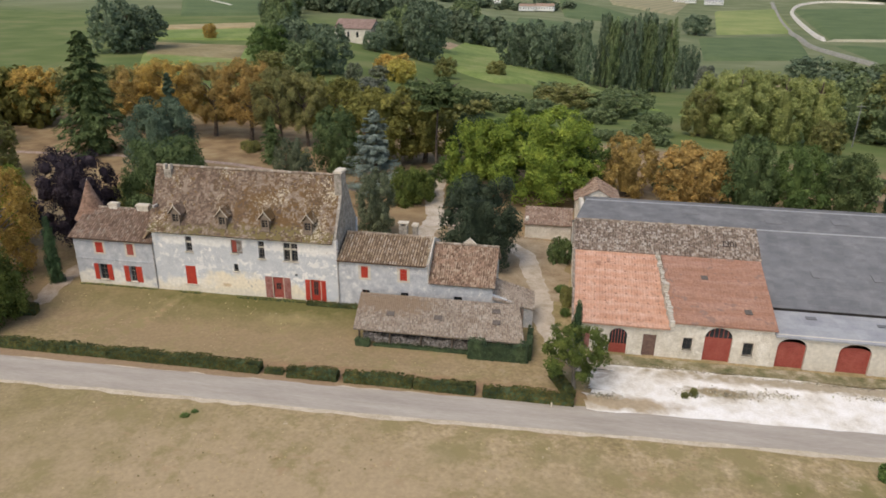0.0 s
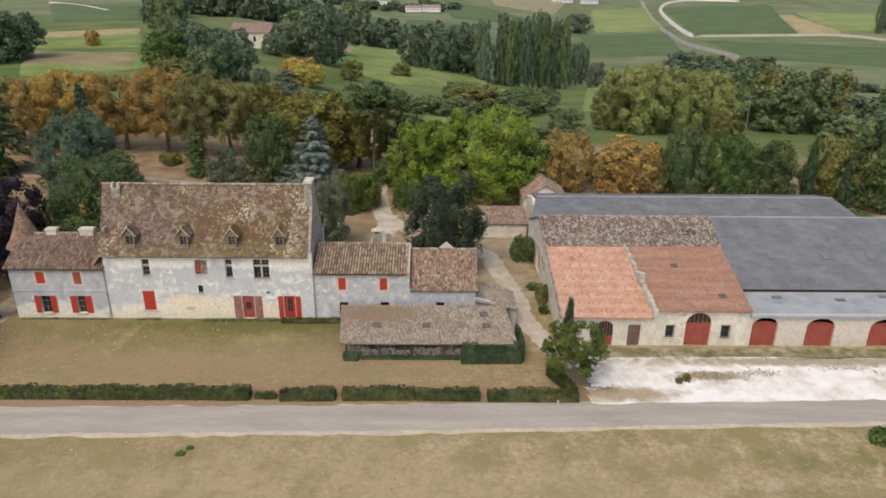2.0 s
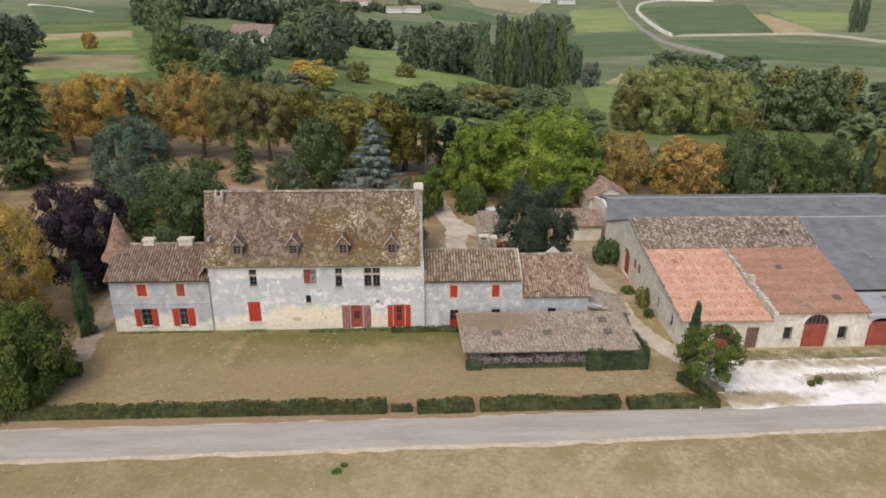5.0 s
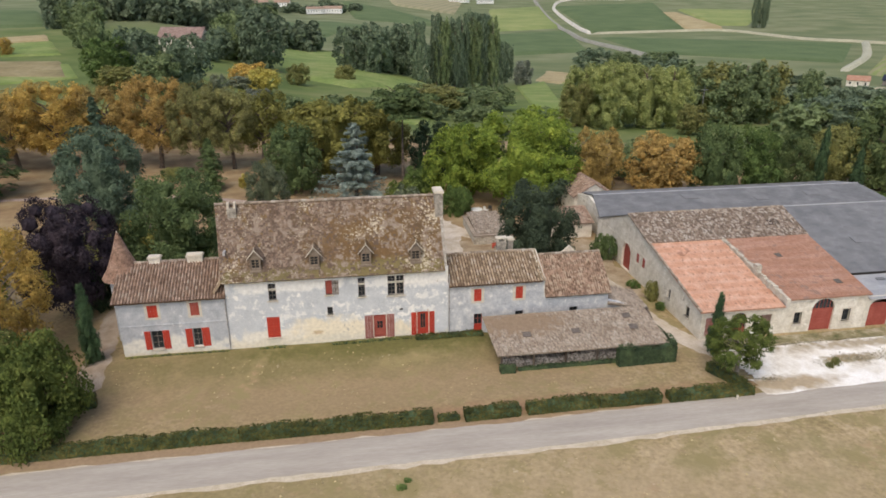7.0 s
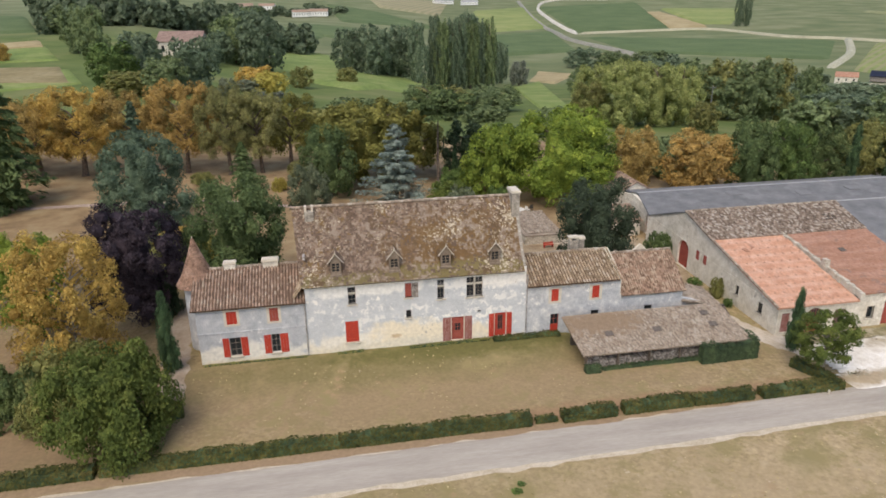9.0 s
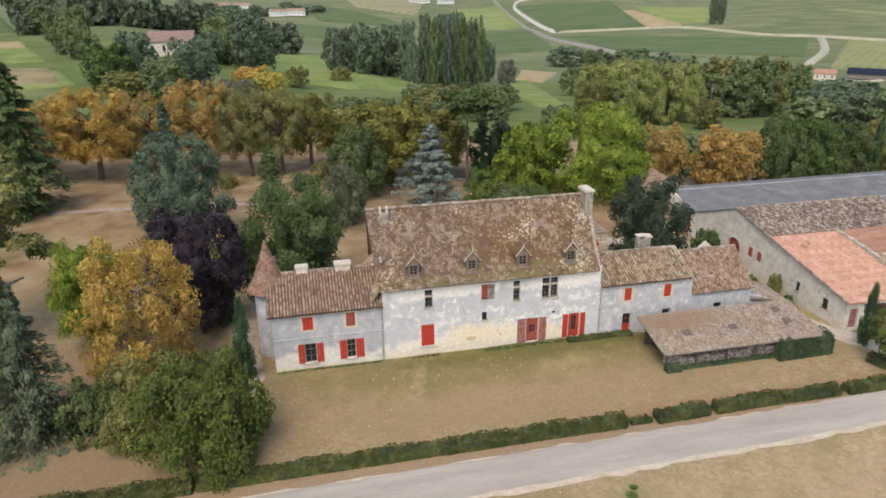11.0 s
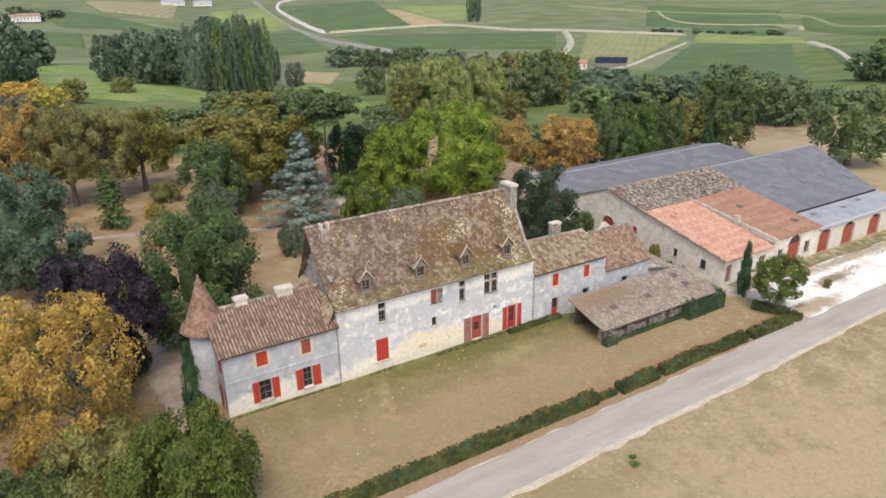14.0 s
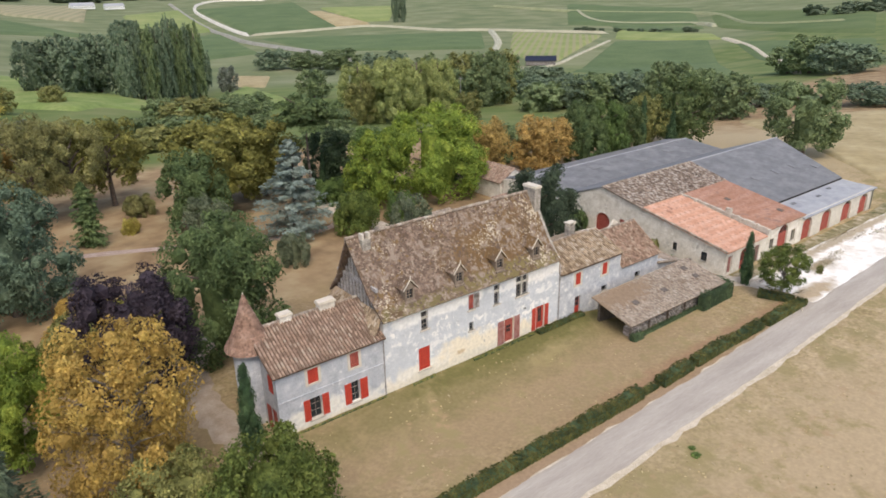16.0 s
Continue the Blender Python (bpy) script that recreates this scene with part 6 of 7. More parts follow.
tree("broad", 38.6, 48.5, 14.2, 9.4, "leaf_bright", "broad bright green plane tree behind the courtyard", "plane tree", dense="close")
tree("broad", 26.8, 49.5, 12.0, 5.2, "leaf_bright", "bright green tree beside the drive", "plane tree")
tree("broad", 31.6, 57.5, 10.4, 5.4, "leaf_green", "green tree between the planes", "tree")
tree("broad", 25.2, 62.5, 10.2, 4.6, "leaf_dark", "dark evergreen beside the drive", "evergreen")
tree("bush", 21.5, 56.5, 3.0, 3.4, "leaf_green", "green undergrowth beside the drive", "shrub")
tree("broad", 45.5, 54.0, 8.5, 5.0, "leaf_green", "green tree behind the lodge", "tree")
tree("broad", 53.2, 52.5, 9.8, 4.8, "leaf_bronze", "tree turning yellow behind the barns", "tree")
tree("broad", 63.4, 47.5, 9.8, 6.2, "leaf_orange", "rounded tree in orange autumn leaf", "tree")
tree("broad", 70.8, 43.8, 12.0, 4.6, "leaf_mid", "green tree behind the barns", "tree")
tree("broad", 78.2, 43.6, 11.2, 4.4, "leaf_green", "fresh green tree behind the barns", "tree")
tree("broad", 86.4, 46.0, 9.8, 4.4, "leaf_oak", "dull green tree behind the barns", "tree")
tree("broad", 100.0, 51.0, 9.4, 5.4, "leaf_olive", "olive-green tree behind the barns", "tree")
tree("cypress", 93.8, 47.0, 10.2, 1.4, "leaf_cypress", "column cypress behind the barns", "cypress")
tree("cypress", 96.9, 41.6, 7.6, 1.3, "leaf_cypress", "column cypress behind the barns", "cypress")
tree("broad", 106.5, 46.0, 13.6, 7.0, "leaf_oak", "dark green tree past the barns", "tree")
tree("dome", 114.0, 21.0, 14.6, 8.0, "leaf_farm", "lone oak on the dry slope past the barns", "oak tree")
tree("bush", 95.0, 33.0, 1.6, 2.4, "leaf_green", "clipped shrub past the barns", "shrub")
tree("umbrella", 18.8, 57.8, 16.4, 6.4, "leaf_mid", "flat-topped cedar on a bare trunk", "cedar")
tree("dome", 6.2, 66.0, 14.4, 8.6, "leaf_chestnut", "yellow-green chestnut in the park", "chestnut tree")
tree("dome", 14.6, 68.0, 13.0, 7.0, "leaf_chestnut", "yellow-green chestnut in the park", "chestnut tree")
tree("broad", -0.9, 58.0, 11.2, 5.2, "leaf_mid", "dark green tree in the park", "tree")
for x, y, top, r, leaf in ((-7.8, 80, 14.4, 6.0, "leaf_chestnut"), (-14.0, 77, 15.4, 5.4, "leaf_rust"), (-20.0, 76.5, 16.6, 5.8, "leaf_rust"), (-28.2, 79.5, 17.6, 6.6, "leaf_orange"), (-38.0, 82, 15.6, 6.4, "leaf_bronze"),
                           (-47.6, 80.5, 16.8, 7.4, "leaf_gold"), (-55.6, 81, 15.0, 6.4, "leaf_bronze"), (-64.0, 85, 14.4, 6.4, "leaf_rust"), (-73, 84, 14.2, 6.0, "leaf_rust"), (-83, 82, 14.0, 6.4, "leaf_gold")):
    tree("loose", x, y, top, r, leaf, "avenue tree with golden brown autumn leaves", "tree", group="park avenue", dense="close" if -60 < x < -10 else "near")
tree("conifer", -15.6, 61.5, 8.6, 3.2, "leaf_mid", "small dark fir in the park", "fir")
tree("bush", 4.2, 35.4, 3.0, 2.4, "leaf_sage", "pale tufted pampas clump on the lawn", "pampas")
tree("broad", -4.2, 43.6, 8.2, 3.3, "leaf_sage", "rounded grey-green tree in the park", "tree")
tree("bush", -9.8, 62.8, 1.3, 1.3, "leaf_lemon", "small bright yellow shrub", "shrub")
tree("bush", 17.2, 40.8, 5.0, 3.6, "leaf_shrub", "round olive-green shrub by the drive", "shrub")
tree("bush", 25.6, 41.6, 3.4, 2.4, "leaf_green", "round green shrub by the drive", "shrub")
tree("bush", 18.6, 45.0, 3.4, 2.4, "leaf_oak", "loose green shrub by the drive", "shrub")
tree("broad", 15.6, 24.0, 8.8, 3.1, "leaf_sage", "pale dull green tree behind the main house", "tree")
tree("cypress", 22.0, 60.0, 7.2, 0.8, "leaf_cypress", "slim cypress beside the drive", "cypress")
tree("bush", -23.5, 24.5, 4.2, 4.4, "leaf_olive", "yellow-green shrub in the park", "shrub")
tree("bush", -18.6, 29.5, 2.6, 3.4, "leaf_chestnut", "yellow-green undergrowth in the park", "shrub")
tree("plates", -42.6, 14.0, 18.6, 7.5, "leaf_olive", "old pine with a bare pale trunk on the west lawn", "pine", bark="bark_pale")
tree("broad", -62, 40, 13, 6.0, "leaf_olive", "yellow-green tree on the west lawn", "tree")
tree("bush", -27.6, 22.5, 3.2, 3.2, "leaf_chestnut", "yellow-green undergrowth in the park", "shrub")
tree("bush", -24.4, 27.5, 2.4, 2.8, "leaf_gold", "yellowing undergrowth in the park", "shrub")
tree("bush", -22.5, 34, 2.2, 3.0, "leaf_gold", "yellowing undergrowth in the park", "shrub")
tree("bush", -6, 72, 2.0, 2.8, "leaf_rust", "rusty undergrowth below the avenue", "shrub")
tree("bush", -24, 70, 1.2, 2.2, "leaf_olive", "green undergrowth below the avenue", "shrub")
tree("broad", -60, 28, 12, 5.0, "leaf_gold", "yellowing tree on the west lawn", "tree")

# by the lane and the yard
tree("cypress", 43.4, -6.6, 5.8, 0.85, "leaf_cypress", "young column cypress at the yard corner", "cypress")
tree("loose", 43.1, -11.1, 5.3, 2.9, "leaf_shrub", "small loose-crowned green tree in the hedge corner", "tree", bark="bark_grey")


def hedge(x0, y0, x1, y1, w, h, label, leaf="leaf_hedge"):
    """A clipped hedge: a solid dark core under a skin of small leaves."""
    a, b2 = Vector((x0, y0)), Vector((x1, y1))
    L = (b2 - a).length
    ahead, side = (b2 - a) / L, Vector((-(b2 - a).y, (b2 - a).x)) / L
    rng, skin, core = np.random.default_rng(int(abs(x0 * 10)) + 3), Build(), Build()
    n = max(2, int(L / 0.8))
    prof = ((-0.46, 0.0), (-0.47, 0.55), (-0.36, 0.93), (0.36, 0.93), (0.47, 0.55), (0.46, 0.0))
    wob = [1 + 0.13 * math.sin(i * 0.9 + x0) + 0.08 * math.sin(i * 2.3) for i in range(n + 1)]
    for i in range(n + 1):
        p = a + ahead * (L * i / n)
        g = ground(p.x, p.y)
        for s, z in prof:
            q = p + side * (s * w * (0.9 + 0.1 * wob[i]))
            core.v.append((q.x, q.y, g - 0.05 + z * h * wob[i]))
    m = len(prof)
    core.f = [(i * m + k, i * m + k + 1, (i + 1) * m + k + 1, (i + 1) * m + k) for i in range(n) for k in range(m - 1)] + [tuple(range(m)), tuple(range(n * m, n * m + m))]
    count = int(L * (w + 2 * h) * 60)
    t, s, kk = rng.uniform(0, L, count), rng.uniform(-1, 1, count), rng.uniform(0, 1, count)
    c, nr = [], []
    for tt, ss, k3 in zip(t, s, kk):
        p = a + ahead * float(tt)
        wb = wob[min(n, int(tt / L * n))]
        if abs(ss) < w / (w + 2 * h):
            q, z, nn = ss * (w + 2 * h) / w * 0.46 * w, h * wb * (0.95 + 0.1 * k3), (0, 0, 1)
        else:
            sg = 1 if ss > 0 else -1
            q, z, nn = sg * w * (0.47 + 0.04 * k3), h * wb * (abs(ss) * (w + 2 * h) - w) / (2 * h), (side.x * sg, side.y * sg, 0.4)
        r = p + side * q
        c.append((r.x, r.y, ground(r.x, r.y) + z))
        nr.append(nn)
    for e, sg in ((0, -1), (L, 1)):
        for _ in range(int(w * h * 60)):
            p = a + ahead * e + side * float(rng.uniform(-0.45, 0.45) * w) + ahead * (sg * 0.04)
            c.append((p.x, p.y, ground(p.x, p.y) + float(rng.uniform(0, h))))
            nr.append((ahead.x * sg, ahead.y * sg, 0.3))
    leaf_cloud(skin, np.array(c), np.array(nr, float), rng.uniform(0.09, 0.2, len(c)), rng, 1.5)
    root = thing("hedge", label, "hedge", x0, y0, ground(x0, y0), group="hedges along the lane")
    root.matrix_world = pose(0, 0, 0)
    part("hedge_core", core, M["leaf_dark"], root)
    part("hedge_leaves", skin, M[leaf], root, kind="stuff")


LONG = "long clipped box hedge beside the lane"
hedge(-32.0, -13.85, -20.4, -13.7, 1.2, 0.95, LONG)
hedge(-20.0, -13.65, -2.0, -13.55, 1.15, 0.85, LONG)
hedge(-2.0, -13.55, 13.9, -13.55, 1.2, 0.9, LONG)
hedge(14.4, -13.55, 16.2, -13.55, 0.7, 0.4, "low thin stretch of hedge with dry gaps")
hedge(16.7, -13.65, 21.5, -13.55, 1.2, 0.85, "short clipped box hedge beside the lane")
hedge(22.2, -13.55, 28.6, -13.45, 1.15, 0.9, LONG)
hedge(28.8, -13.45, 34.4, -13.55, 1.1, 0.8, LONG)
hedge(35.2, -13.65, 43.2, -13.65, 1.25, 0.85, LONG)
hedge(43.0, -12.8, 41.4, -9.4, 1.0, 0.8, "clipped hedge turning in at the yard corner")
hedge(-15.2, -6.6, -21.0, -8.2, 1.3, 1.1, "dark clipped hedge at the edge of the lawn")
hedge(33.0, -7.3, 38.9, -7.2, 0.9, 1.75, "dense ivy growing up the front of the shed", "leaf_dark")
hedge(23.2, -6.75, 33.0, -6.7, 0.45, 0.3, "low dark greenery along the log pile", "leaf_dark")
hedge(21.4, -6.9, 22.8, -6.95, 0.7, 0.75, "ivy clump at the corner of the shed", "leaf_dark")
hedge(38.95, -7.0, 38.95, -2.5, 0.5, 1.7, "ivy on the end of the shed", "leaf_dark")
hedge(-14.2, -0.3, -4.5, -0.28, 0.16, 0.09, "thin weeds at the foot of the wing wall", "leaf_olive")
hedge(-1.6, -0.3, 0.9, -0.28, 0.22, 0.14, "low weeds below the red shutter door", "leaf_olive")
hedge(5.5, -0.4, 13.6, -0.35, 0.35, 0.16, "ragged grass at the foot of the house wall", "leaf_olive")
hedge(14.0, -0.6, 21.0, -0.5, 0.7, 0.3, "low green border at the foot of the house", "leaf_hedge")
for x, y, top, r, leaf in ((42.0, 19.5, 2.2, 1.8, "leaf_mid"), (42.2, 10.2, -0.6, 1.0, "leaf_green"), (42.7, 6.2, 1.2, 0.8, "leaf_olive"), (42.6, 3.6, -0.3, 0.6, "leaf_green"), (54.0, -10.6, -0.35, 0.4, "leaf_olive"), (53.2, -10.9, -0.7, 0.4, "leaf_olive")):
    tree("bush", x, y, top, r, leaf, "self-sown green shrub by the wall", "shrub", dense="mid")

# weeds and litter in the near meadow
tuft_rng = np.random.default_rng(12)
tufts = Build()
cc = []
for _ in range(3200):
    x, y = tuft_rng.uniform(-45, 75), tuft_rng.uniform(-40, -19.4)
    if noise.noise((x / 7, y / 7, 9)) > -0.05:
        cc.append((x, y, ground(x, y) + 0.05))
for _ in range(900):
    x, y = tuft_rng.uniform(-15, 40), tuft_rng.uniform(-12, -1)
    if noise.noise((x / 5, y / 5, 4)) > 0.05 and not (20 < x and y > -8):
        cc.append((x, y, ground(x, y) + 0.04))
leaf_cloud(tufts, np.array(cc), np.tile((0.0, 0.0, 1.0), (len(cc), 1)), tuft_rng.uniform(0.08, 0.2, len(cc)), tuft_rng, 1.3)
tagged(part("grass_tufts", tufts, M["grass_blade"]), "tufts of yellow and green grass in the meadow", "grass", kind="stuff")
for x, y, top, r in ((10.5, -21.5, -1.02, 0.4), (11.0, -20.8, -1.05, 0.3), (66.9, -19.6, 0.0, 0.9), (68.2, -20.8, -0.1, 0.8)):
    tree("bush", x, y, top, r, "leaf_green", "green weed clump in the dry meadow", "weed", dense="far", name="weed")

# dry weeds and dark litter on the chalk yard
yard_rng = np.random.default_rng(5)
cc = []
for cx, cy, rx, ry, k in ((57.5, -9.8, 3.2, 0.9, 260), (61.5, -9.2, 2.2, 0.6, 140), (70.5, -8.3, 3.5, 0.6, 160), (75.0, -9.0, 3.0, 0.7, 140), (53.6, -10.4, 1.2, 0.7, 90), (46.2, -12.2, 1.6, 0.7, 120), (66.0, -6.6, 9.0, 0.3, 200), (52.0, -6.2, 7.0, 0.3, 160)):
    for _ in range(k):
        x, y = yard_rng.normal(cx, rx * 0.5), yard_rng.normal(cy, ry * 0.5)
        cc.append((x, y, ground(x, y) + 0.14))
litter = Build()
leaf_cloud(litter, np.array(cc), np.tile((0.0, 0.0, 1.0), (len(cc), 1)), yard_rng.uniform(0.06, 0.17, len(cc)), yard_rng, 1.8)
tagged(part("yard_weeds", litter, surface("dry_weeds", [(0.32, 0.28, 0.19), (0.44, 0.39, 0.30), (0.34, 0.34, 0.22)], 1.0, 1.0, 0, 4, island=0.3)), "dry weeds and litter strewn over the chalk yard", "weeds", kind="stuff")
marker = thing("marker_post", "small white marker post at the hedge end", "post", 41.3, -14.6, ground(41.3, -14.6))
part("post", Build().box(-0.06, 0.06, -0.05, 0.05, 0, 0.4), M["sill"], marker)
part("cap", Build().box(-0.08, 0.08, -0.07, 0.07, 0.404, 0.45), M["sill"], marker)


# ---- the valley: fields, lanes, farms and groves ----
def field(corners, colours, label, size=30.0, rows=None, lift=0.0, name="field"):
    m = surface(name + "_crop", colours, size, 1.0, 0, 0.5, grain=0.12)
    if rows:
        stripes(m, *rows)
    far = max(math.hypot(*c) for c in corners)
    return patch(name, corners, m, max(0.3, far * 0.0018) + lift, label, "field", 18)


VINE = [(0.076, 0.116, 0.048), (0.098, 0.142, 0.058), (0.122, 0.163, 0.07)]
PALE = [(0.169, 0.215, 0.072), (0.215, 0.260, 0.091), (0.273, 0.293, 0.117)]
MEADOW = [(0.13, 0.19, 0.055), (0.18, 0.24, 0.072), (0.25, 0.275, 0.11)]
STRAW = [(0.28, 0.23, 0.12), (0.36, 0.29, 0.16), (0.42, 0.35, 0.21)]
field([(480, 1190), (664, 1178), (998, 2060), (640, 1960)], VINE, "dark green vineyard on the far slope", 60)
field([(660, 1185), (752, 1206), (855, 1630), (828, 1645)], STRAW, "strip of dry stubble among the vines", 30, lift=1.0)
field([(401, 790), (573, 642), (782, 888), (440, 1083)], VINE, "long vineyard below the white road", 50)
field([(520, 550), (518, 472), (842, 676), (806, 852)], PALE, "young vineyard planted in rows", 30, ((0.28, 0.25, 0.15), 48, 9.0, 0.5, 0.75))
field([(440, 385), (362, 172), (800, 470), (776, 606)], VINE, "large green vineyard across the valley", 40)
field([(995, 900), (1055, 640), (1424, 905), (1430, 1305)], VINE, "far vineyard on the rise", 80)
field([(752, 254), (1318, 475), (1356, 830), (990, 578)], [(0.075, 0.115, 0.04), (0.10, 0.14, 0.05), (0.12, 0.155, 0.06)], "far green fields on the rise", 80)
field([(770, 1280), (827, 1257), (1102, 1642), (920, 1764)], PALE, "pale field by the far road", 60)
field([(204, 777), (340, 818), (448, 1247), (262, 1146)], VINE, "vineyard beside the grey road", 40)
field([(310, 1236), (466, 1308), (607, 1967), (424, 1850)], PALE, "pale green meadow beside the road", 60)
field([(-6, 262), (90, 224), (68, 302), (14, 372)], MEADOW, "bright green meadow below the park", 20)
field([(14, 229), (66, 296), (-45, 690), (-26, 290)], MEADOW, "rising meadow with dry patches", 16)
field([(25, 141), (33, 141), (46, 195), (25, 173)], MEADOW, "strip of green meadow", 12)
field([(87, 210), (99, 203), (170, 466), (122, 374)], MEADOW, "green valley meadow", 20)
field([(160, 462), (164, 411), (252, 600), (221, 632)], STRAW, "rough dry pasture", 14)
field([(-117, 175), (-80, 200), (-97, 242), (-136, 209)], MEADOW, "green paddock on the hill", 14)
field([(-131, 202), (-83, 198), (-102, 248), (-154, 247)], [(0.20, 0.17, 0.085), (0.26, 0.215, 0.115), (0.31, 0.265, 0.155)], "brown stubble paddock on the hill", 12)
field([(-158, 255), (-108, 268), (-134, 330), (-176, 300)], MEADOW, "green paddock on the hill", 14)
field([(-178, 302), (-136, 332), (-148, 364), (-192, 322)], STRAW, "dry pale paddock on the hill", 10)
field([(33, 1826), (144, 1583), (250, 1298), (46, 1194)], VINE, "vineyard above the valley clump", 50)
field([(170, 2184), (441, 2268), (296, 1625), (166, 1775)], [(0.22, 0.21, 0.12), (0.28, 0.26, 0.15)], "pale striped vineyard on the far slope", 50, ((0.34, 0.30, 0.19), 20, 22.0, 0.5, 0.6))
field([(-28, 1098), (63, 1027), (41, 745), (-19, 842)], VINE, "vines on the hill shoulder", 40)
field([(782, 433), (708, 235), (380, 106), (418, 171)], VINE, "vineyard past the sandy track", 40)
field([(1066, 865), (993, 594), (896, 584), (960, 751)], VINE, "narrow vineyard on the far rise", 50)
field([(927, 725), (868, 502), (798, 447), (790, 619)], PALE, "pale strip of grass between vineyards", 40)
field([(-216, 386), (-168, 420), (-226, 570), (-344, 622)], VINE, "vineyard on the hilltop", 30)
field([(24, 860), (-87, 1080), (-60, 700), (-20, 610)], VINE, "vines above the farm", 30)
field([(100, 0), (118, -9), (210, 30), (160, 66)], STRAW, "dry pale grassland past the barns", 9)
field([(118, -9), (230, -40), (330, 60), (210, 44)], STRAW, "dry pale grassland past the barns", 12)
field([(-42, 392), (-8, 380), (0, 436), (-40, 446)], [(0.26, 0.19, 0.12), (0.36, 0.28, 0.19)], "bare earth bank beside the old farm", 8)
WHITE = surface("white_track", [(0.52, 0.49, 0.43), (0.64, 0.61, 0.55)], 20, 1, 0, 1)
GREY = surface("grey_road", [(0.25, 0.245, 0.21), (0.32, 0.31, 0.27)], 20, 1, 0, 1)
ribbon("white_road", [(975, 2225), (850, 2300), (727, 2158), (618, 1873), (534, 1527), (460, 1151)], [9, 9, 9, 9, 8, 7], WHITE, 5.0, "white chalk road winding through the vines", "road")
ribbon("farm_track", [(460, 1151), (723, 1183), (755, 976), (801, 911), (874, 693)], [9, 9, 8, 7, 6], surface("pale_track", [(0.34, 0.33, 0.24), (0.42, 0.40, 0.30)], 20, 1, 0, 1), 3.8, "pale farm track between vineyards", "track")
ribbon("grey_road", [(679, 2286), (505, 1555), (433, 1187), (395, 997), (388, 780), (376, 640)], [13, 11, 9, 8, 7, 6], GREY, 4.2, "grey road down the valley side", "road")
ribbon("farm_track", [(806, 904), (655, 716), (517, 577)], [13, 12, 10], surface("pale_track", [(0.36, 0.36, 0.27), (0.46, 0.44, 0.34)], 20, 1, 0, 1), 3.2, "pale track beside the young vines", "track")
ribbon("farm_track", [(774, 610), (610, 519), (491, 455), (449, 472)], [6, 5, 5, 5], surface("sandy_lane", [(0.36, 0.34, 0.25), (0.44, 0.42, 0.32)], 20, 1, 0, 1), 1.6, "pale track to the farm sheds", "track")
ribbon("farm_track", [(815, 461), (685, 350), (494, 221), (346, 135)], [11, 9, 6, 5], surface("sandy_track", [(0.42, 0.38, 0.28), (0.52, 0.47, 0.37)], 20, 1, 0, 1), 1.9, "sandy track crossing the vineyard", "track")
ribbon("farm_track", [(1262, 1417), (1245, 1099), (1281, 784), (1027, 543), (986, 385)], [12] * 5, surface("grass_track", [(0.22, 0.24, 0.13), (0.28, 0.29, 0.17)], 20, 1, 0, 1), 5.0, "grass track between far fields", "track")
ribbon("farm_track", [(1269, 1120), (1078, 889), (1074, 683), (1014, 597)], [10] * 4, surface("dry_track", [(0.30, 0.30, 0.19), (0.38, 0.37, 0.26)], 20, 1, 0, 1), 5.0, "pale track between far vineyards", "track")
ribbon("hill_track", [(-362, 658), (-225, 494)], [5, 5], WHITE, 1.5, "white track on the hill", "track")


def far_house(x, y, w, d, h, roof, turn, wall_mat="white", label="white farmhouse with a red roof", lift=0.0):
    """A plain distant house: walls, two roof slopes, door and windows."""
    g = ground(x, y) + lift
    root = thing("farmhouse", label, "house", x, y, g, turn)
    part("wall", Build().prism([(-w / 2, -d / 2, -1), (-w / 2, d / 2, -1), (-w / 2, d / 2, h), (-w / 2, 0, h + d * 0.3), (-w / 2, -d / 2, h)], (w, 0, 0)), M[wall_mat], root)
    for s in (-1, 1):
        part("roof_slope", Build().prism([(-w / 2 - 0.4, s * (d / 2 + 0.5), h - 0.2), (w / 2 + 0.4, s * (d / 2 + 0.5), h - 0.2), (w / 2 + 0.4, 0, h + d * 0.3 + 0.15), (-w / 2 - 0.4, 0, h + d * 0.3 + 0.15)], (0, 0, 0.3)), M[roof], root)
    for i in range(max(2, int(w / 5))):
        x0 = -w / 2 + w * (i + 0.5) / max(2, int(w / 5))
        part("window", Build().box(x0 - 0.6, x0 + 0.6, -d / 2 - 0.05, -d / 2 + 0.1, h * 0.35, h * 0.75), M["glass"], root)


far_house(-62, 288, 20, 13, 6.5, "roof_pink", -8, "plaster_warm", "old farmhouse with a broad pinkish tiled roof", 0.6)
for x, y, w, t in ((-135, 1400, 40, 5), (-95, 1500, 34, -10), (-25, 1345, 30, 12), (10, 1362, 36, -6), (390, 2100, 60, 4), (470, 2095, 50, -3)):
    far_house(x, y, w, w * 0.42, 8, "roof_wing" if x < 50 else "slate_pale", t, lift=3.0)
far_house(446, 468, 17, 11, 5, "roof_brown", -38, "plaster_warm", "small farm building with a brown roof", 2.0)
hangar = thing("solar_hangar", "low hangar with a dark panelled roof", "hangar", 486, 464, ground(486, 464) + 2.0, -46)
part("wall", Build().box(-15, 15, 0, 9, -1, 3.4), M["wood"], hangar)
part("roof", Build().prism([(-16, -1, 3.2), (16, -1, 3.2), (16, 10, 7.2), (-16, 10, 7.2)], (0, 0, 0.3)), surface("solar_panels", [(0.012, 0.014, 0.028), (0.02, 0.022, 0.04)], 3, 0.3, 0, 2), hangar)
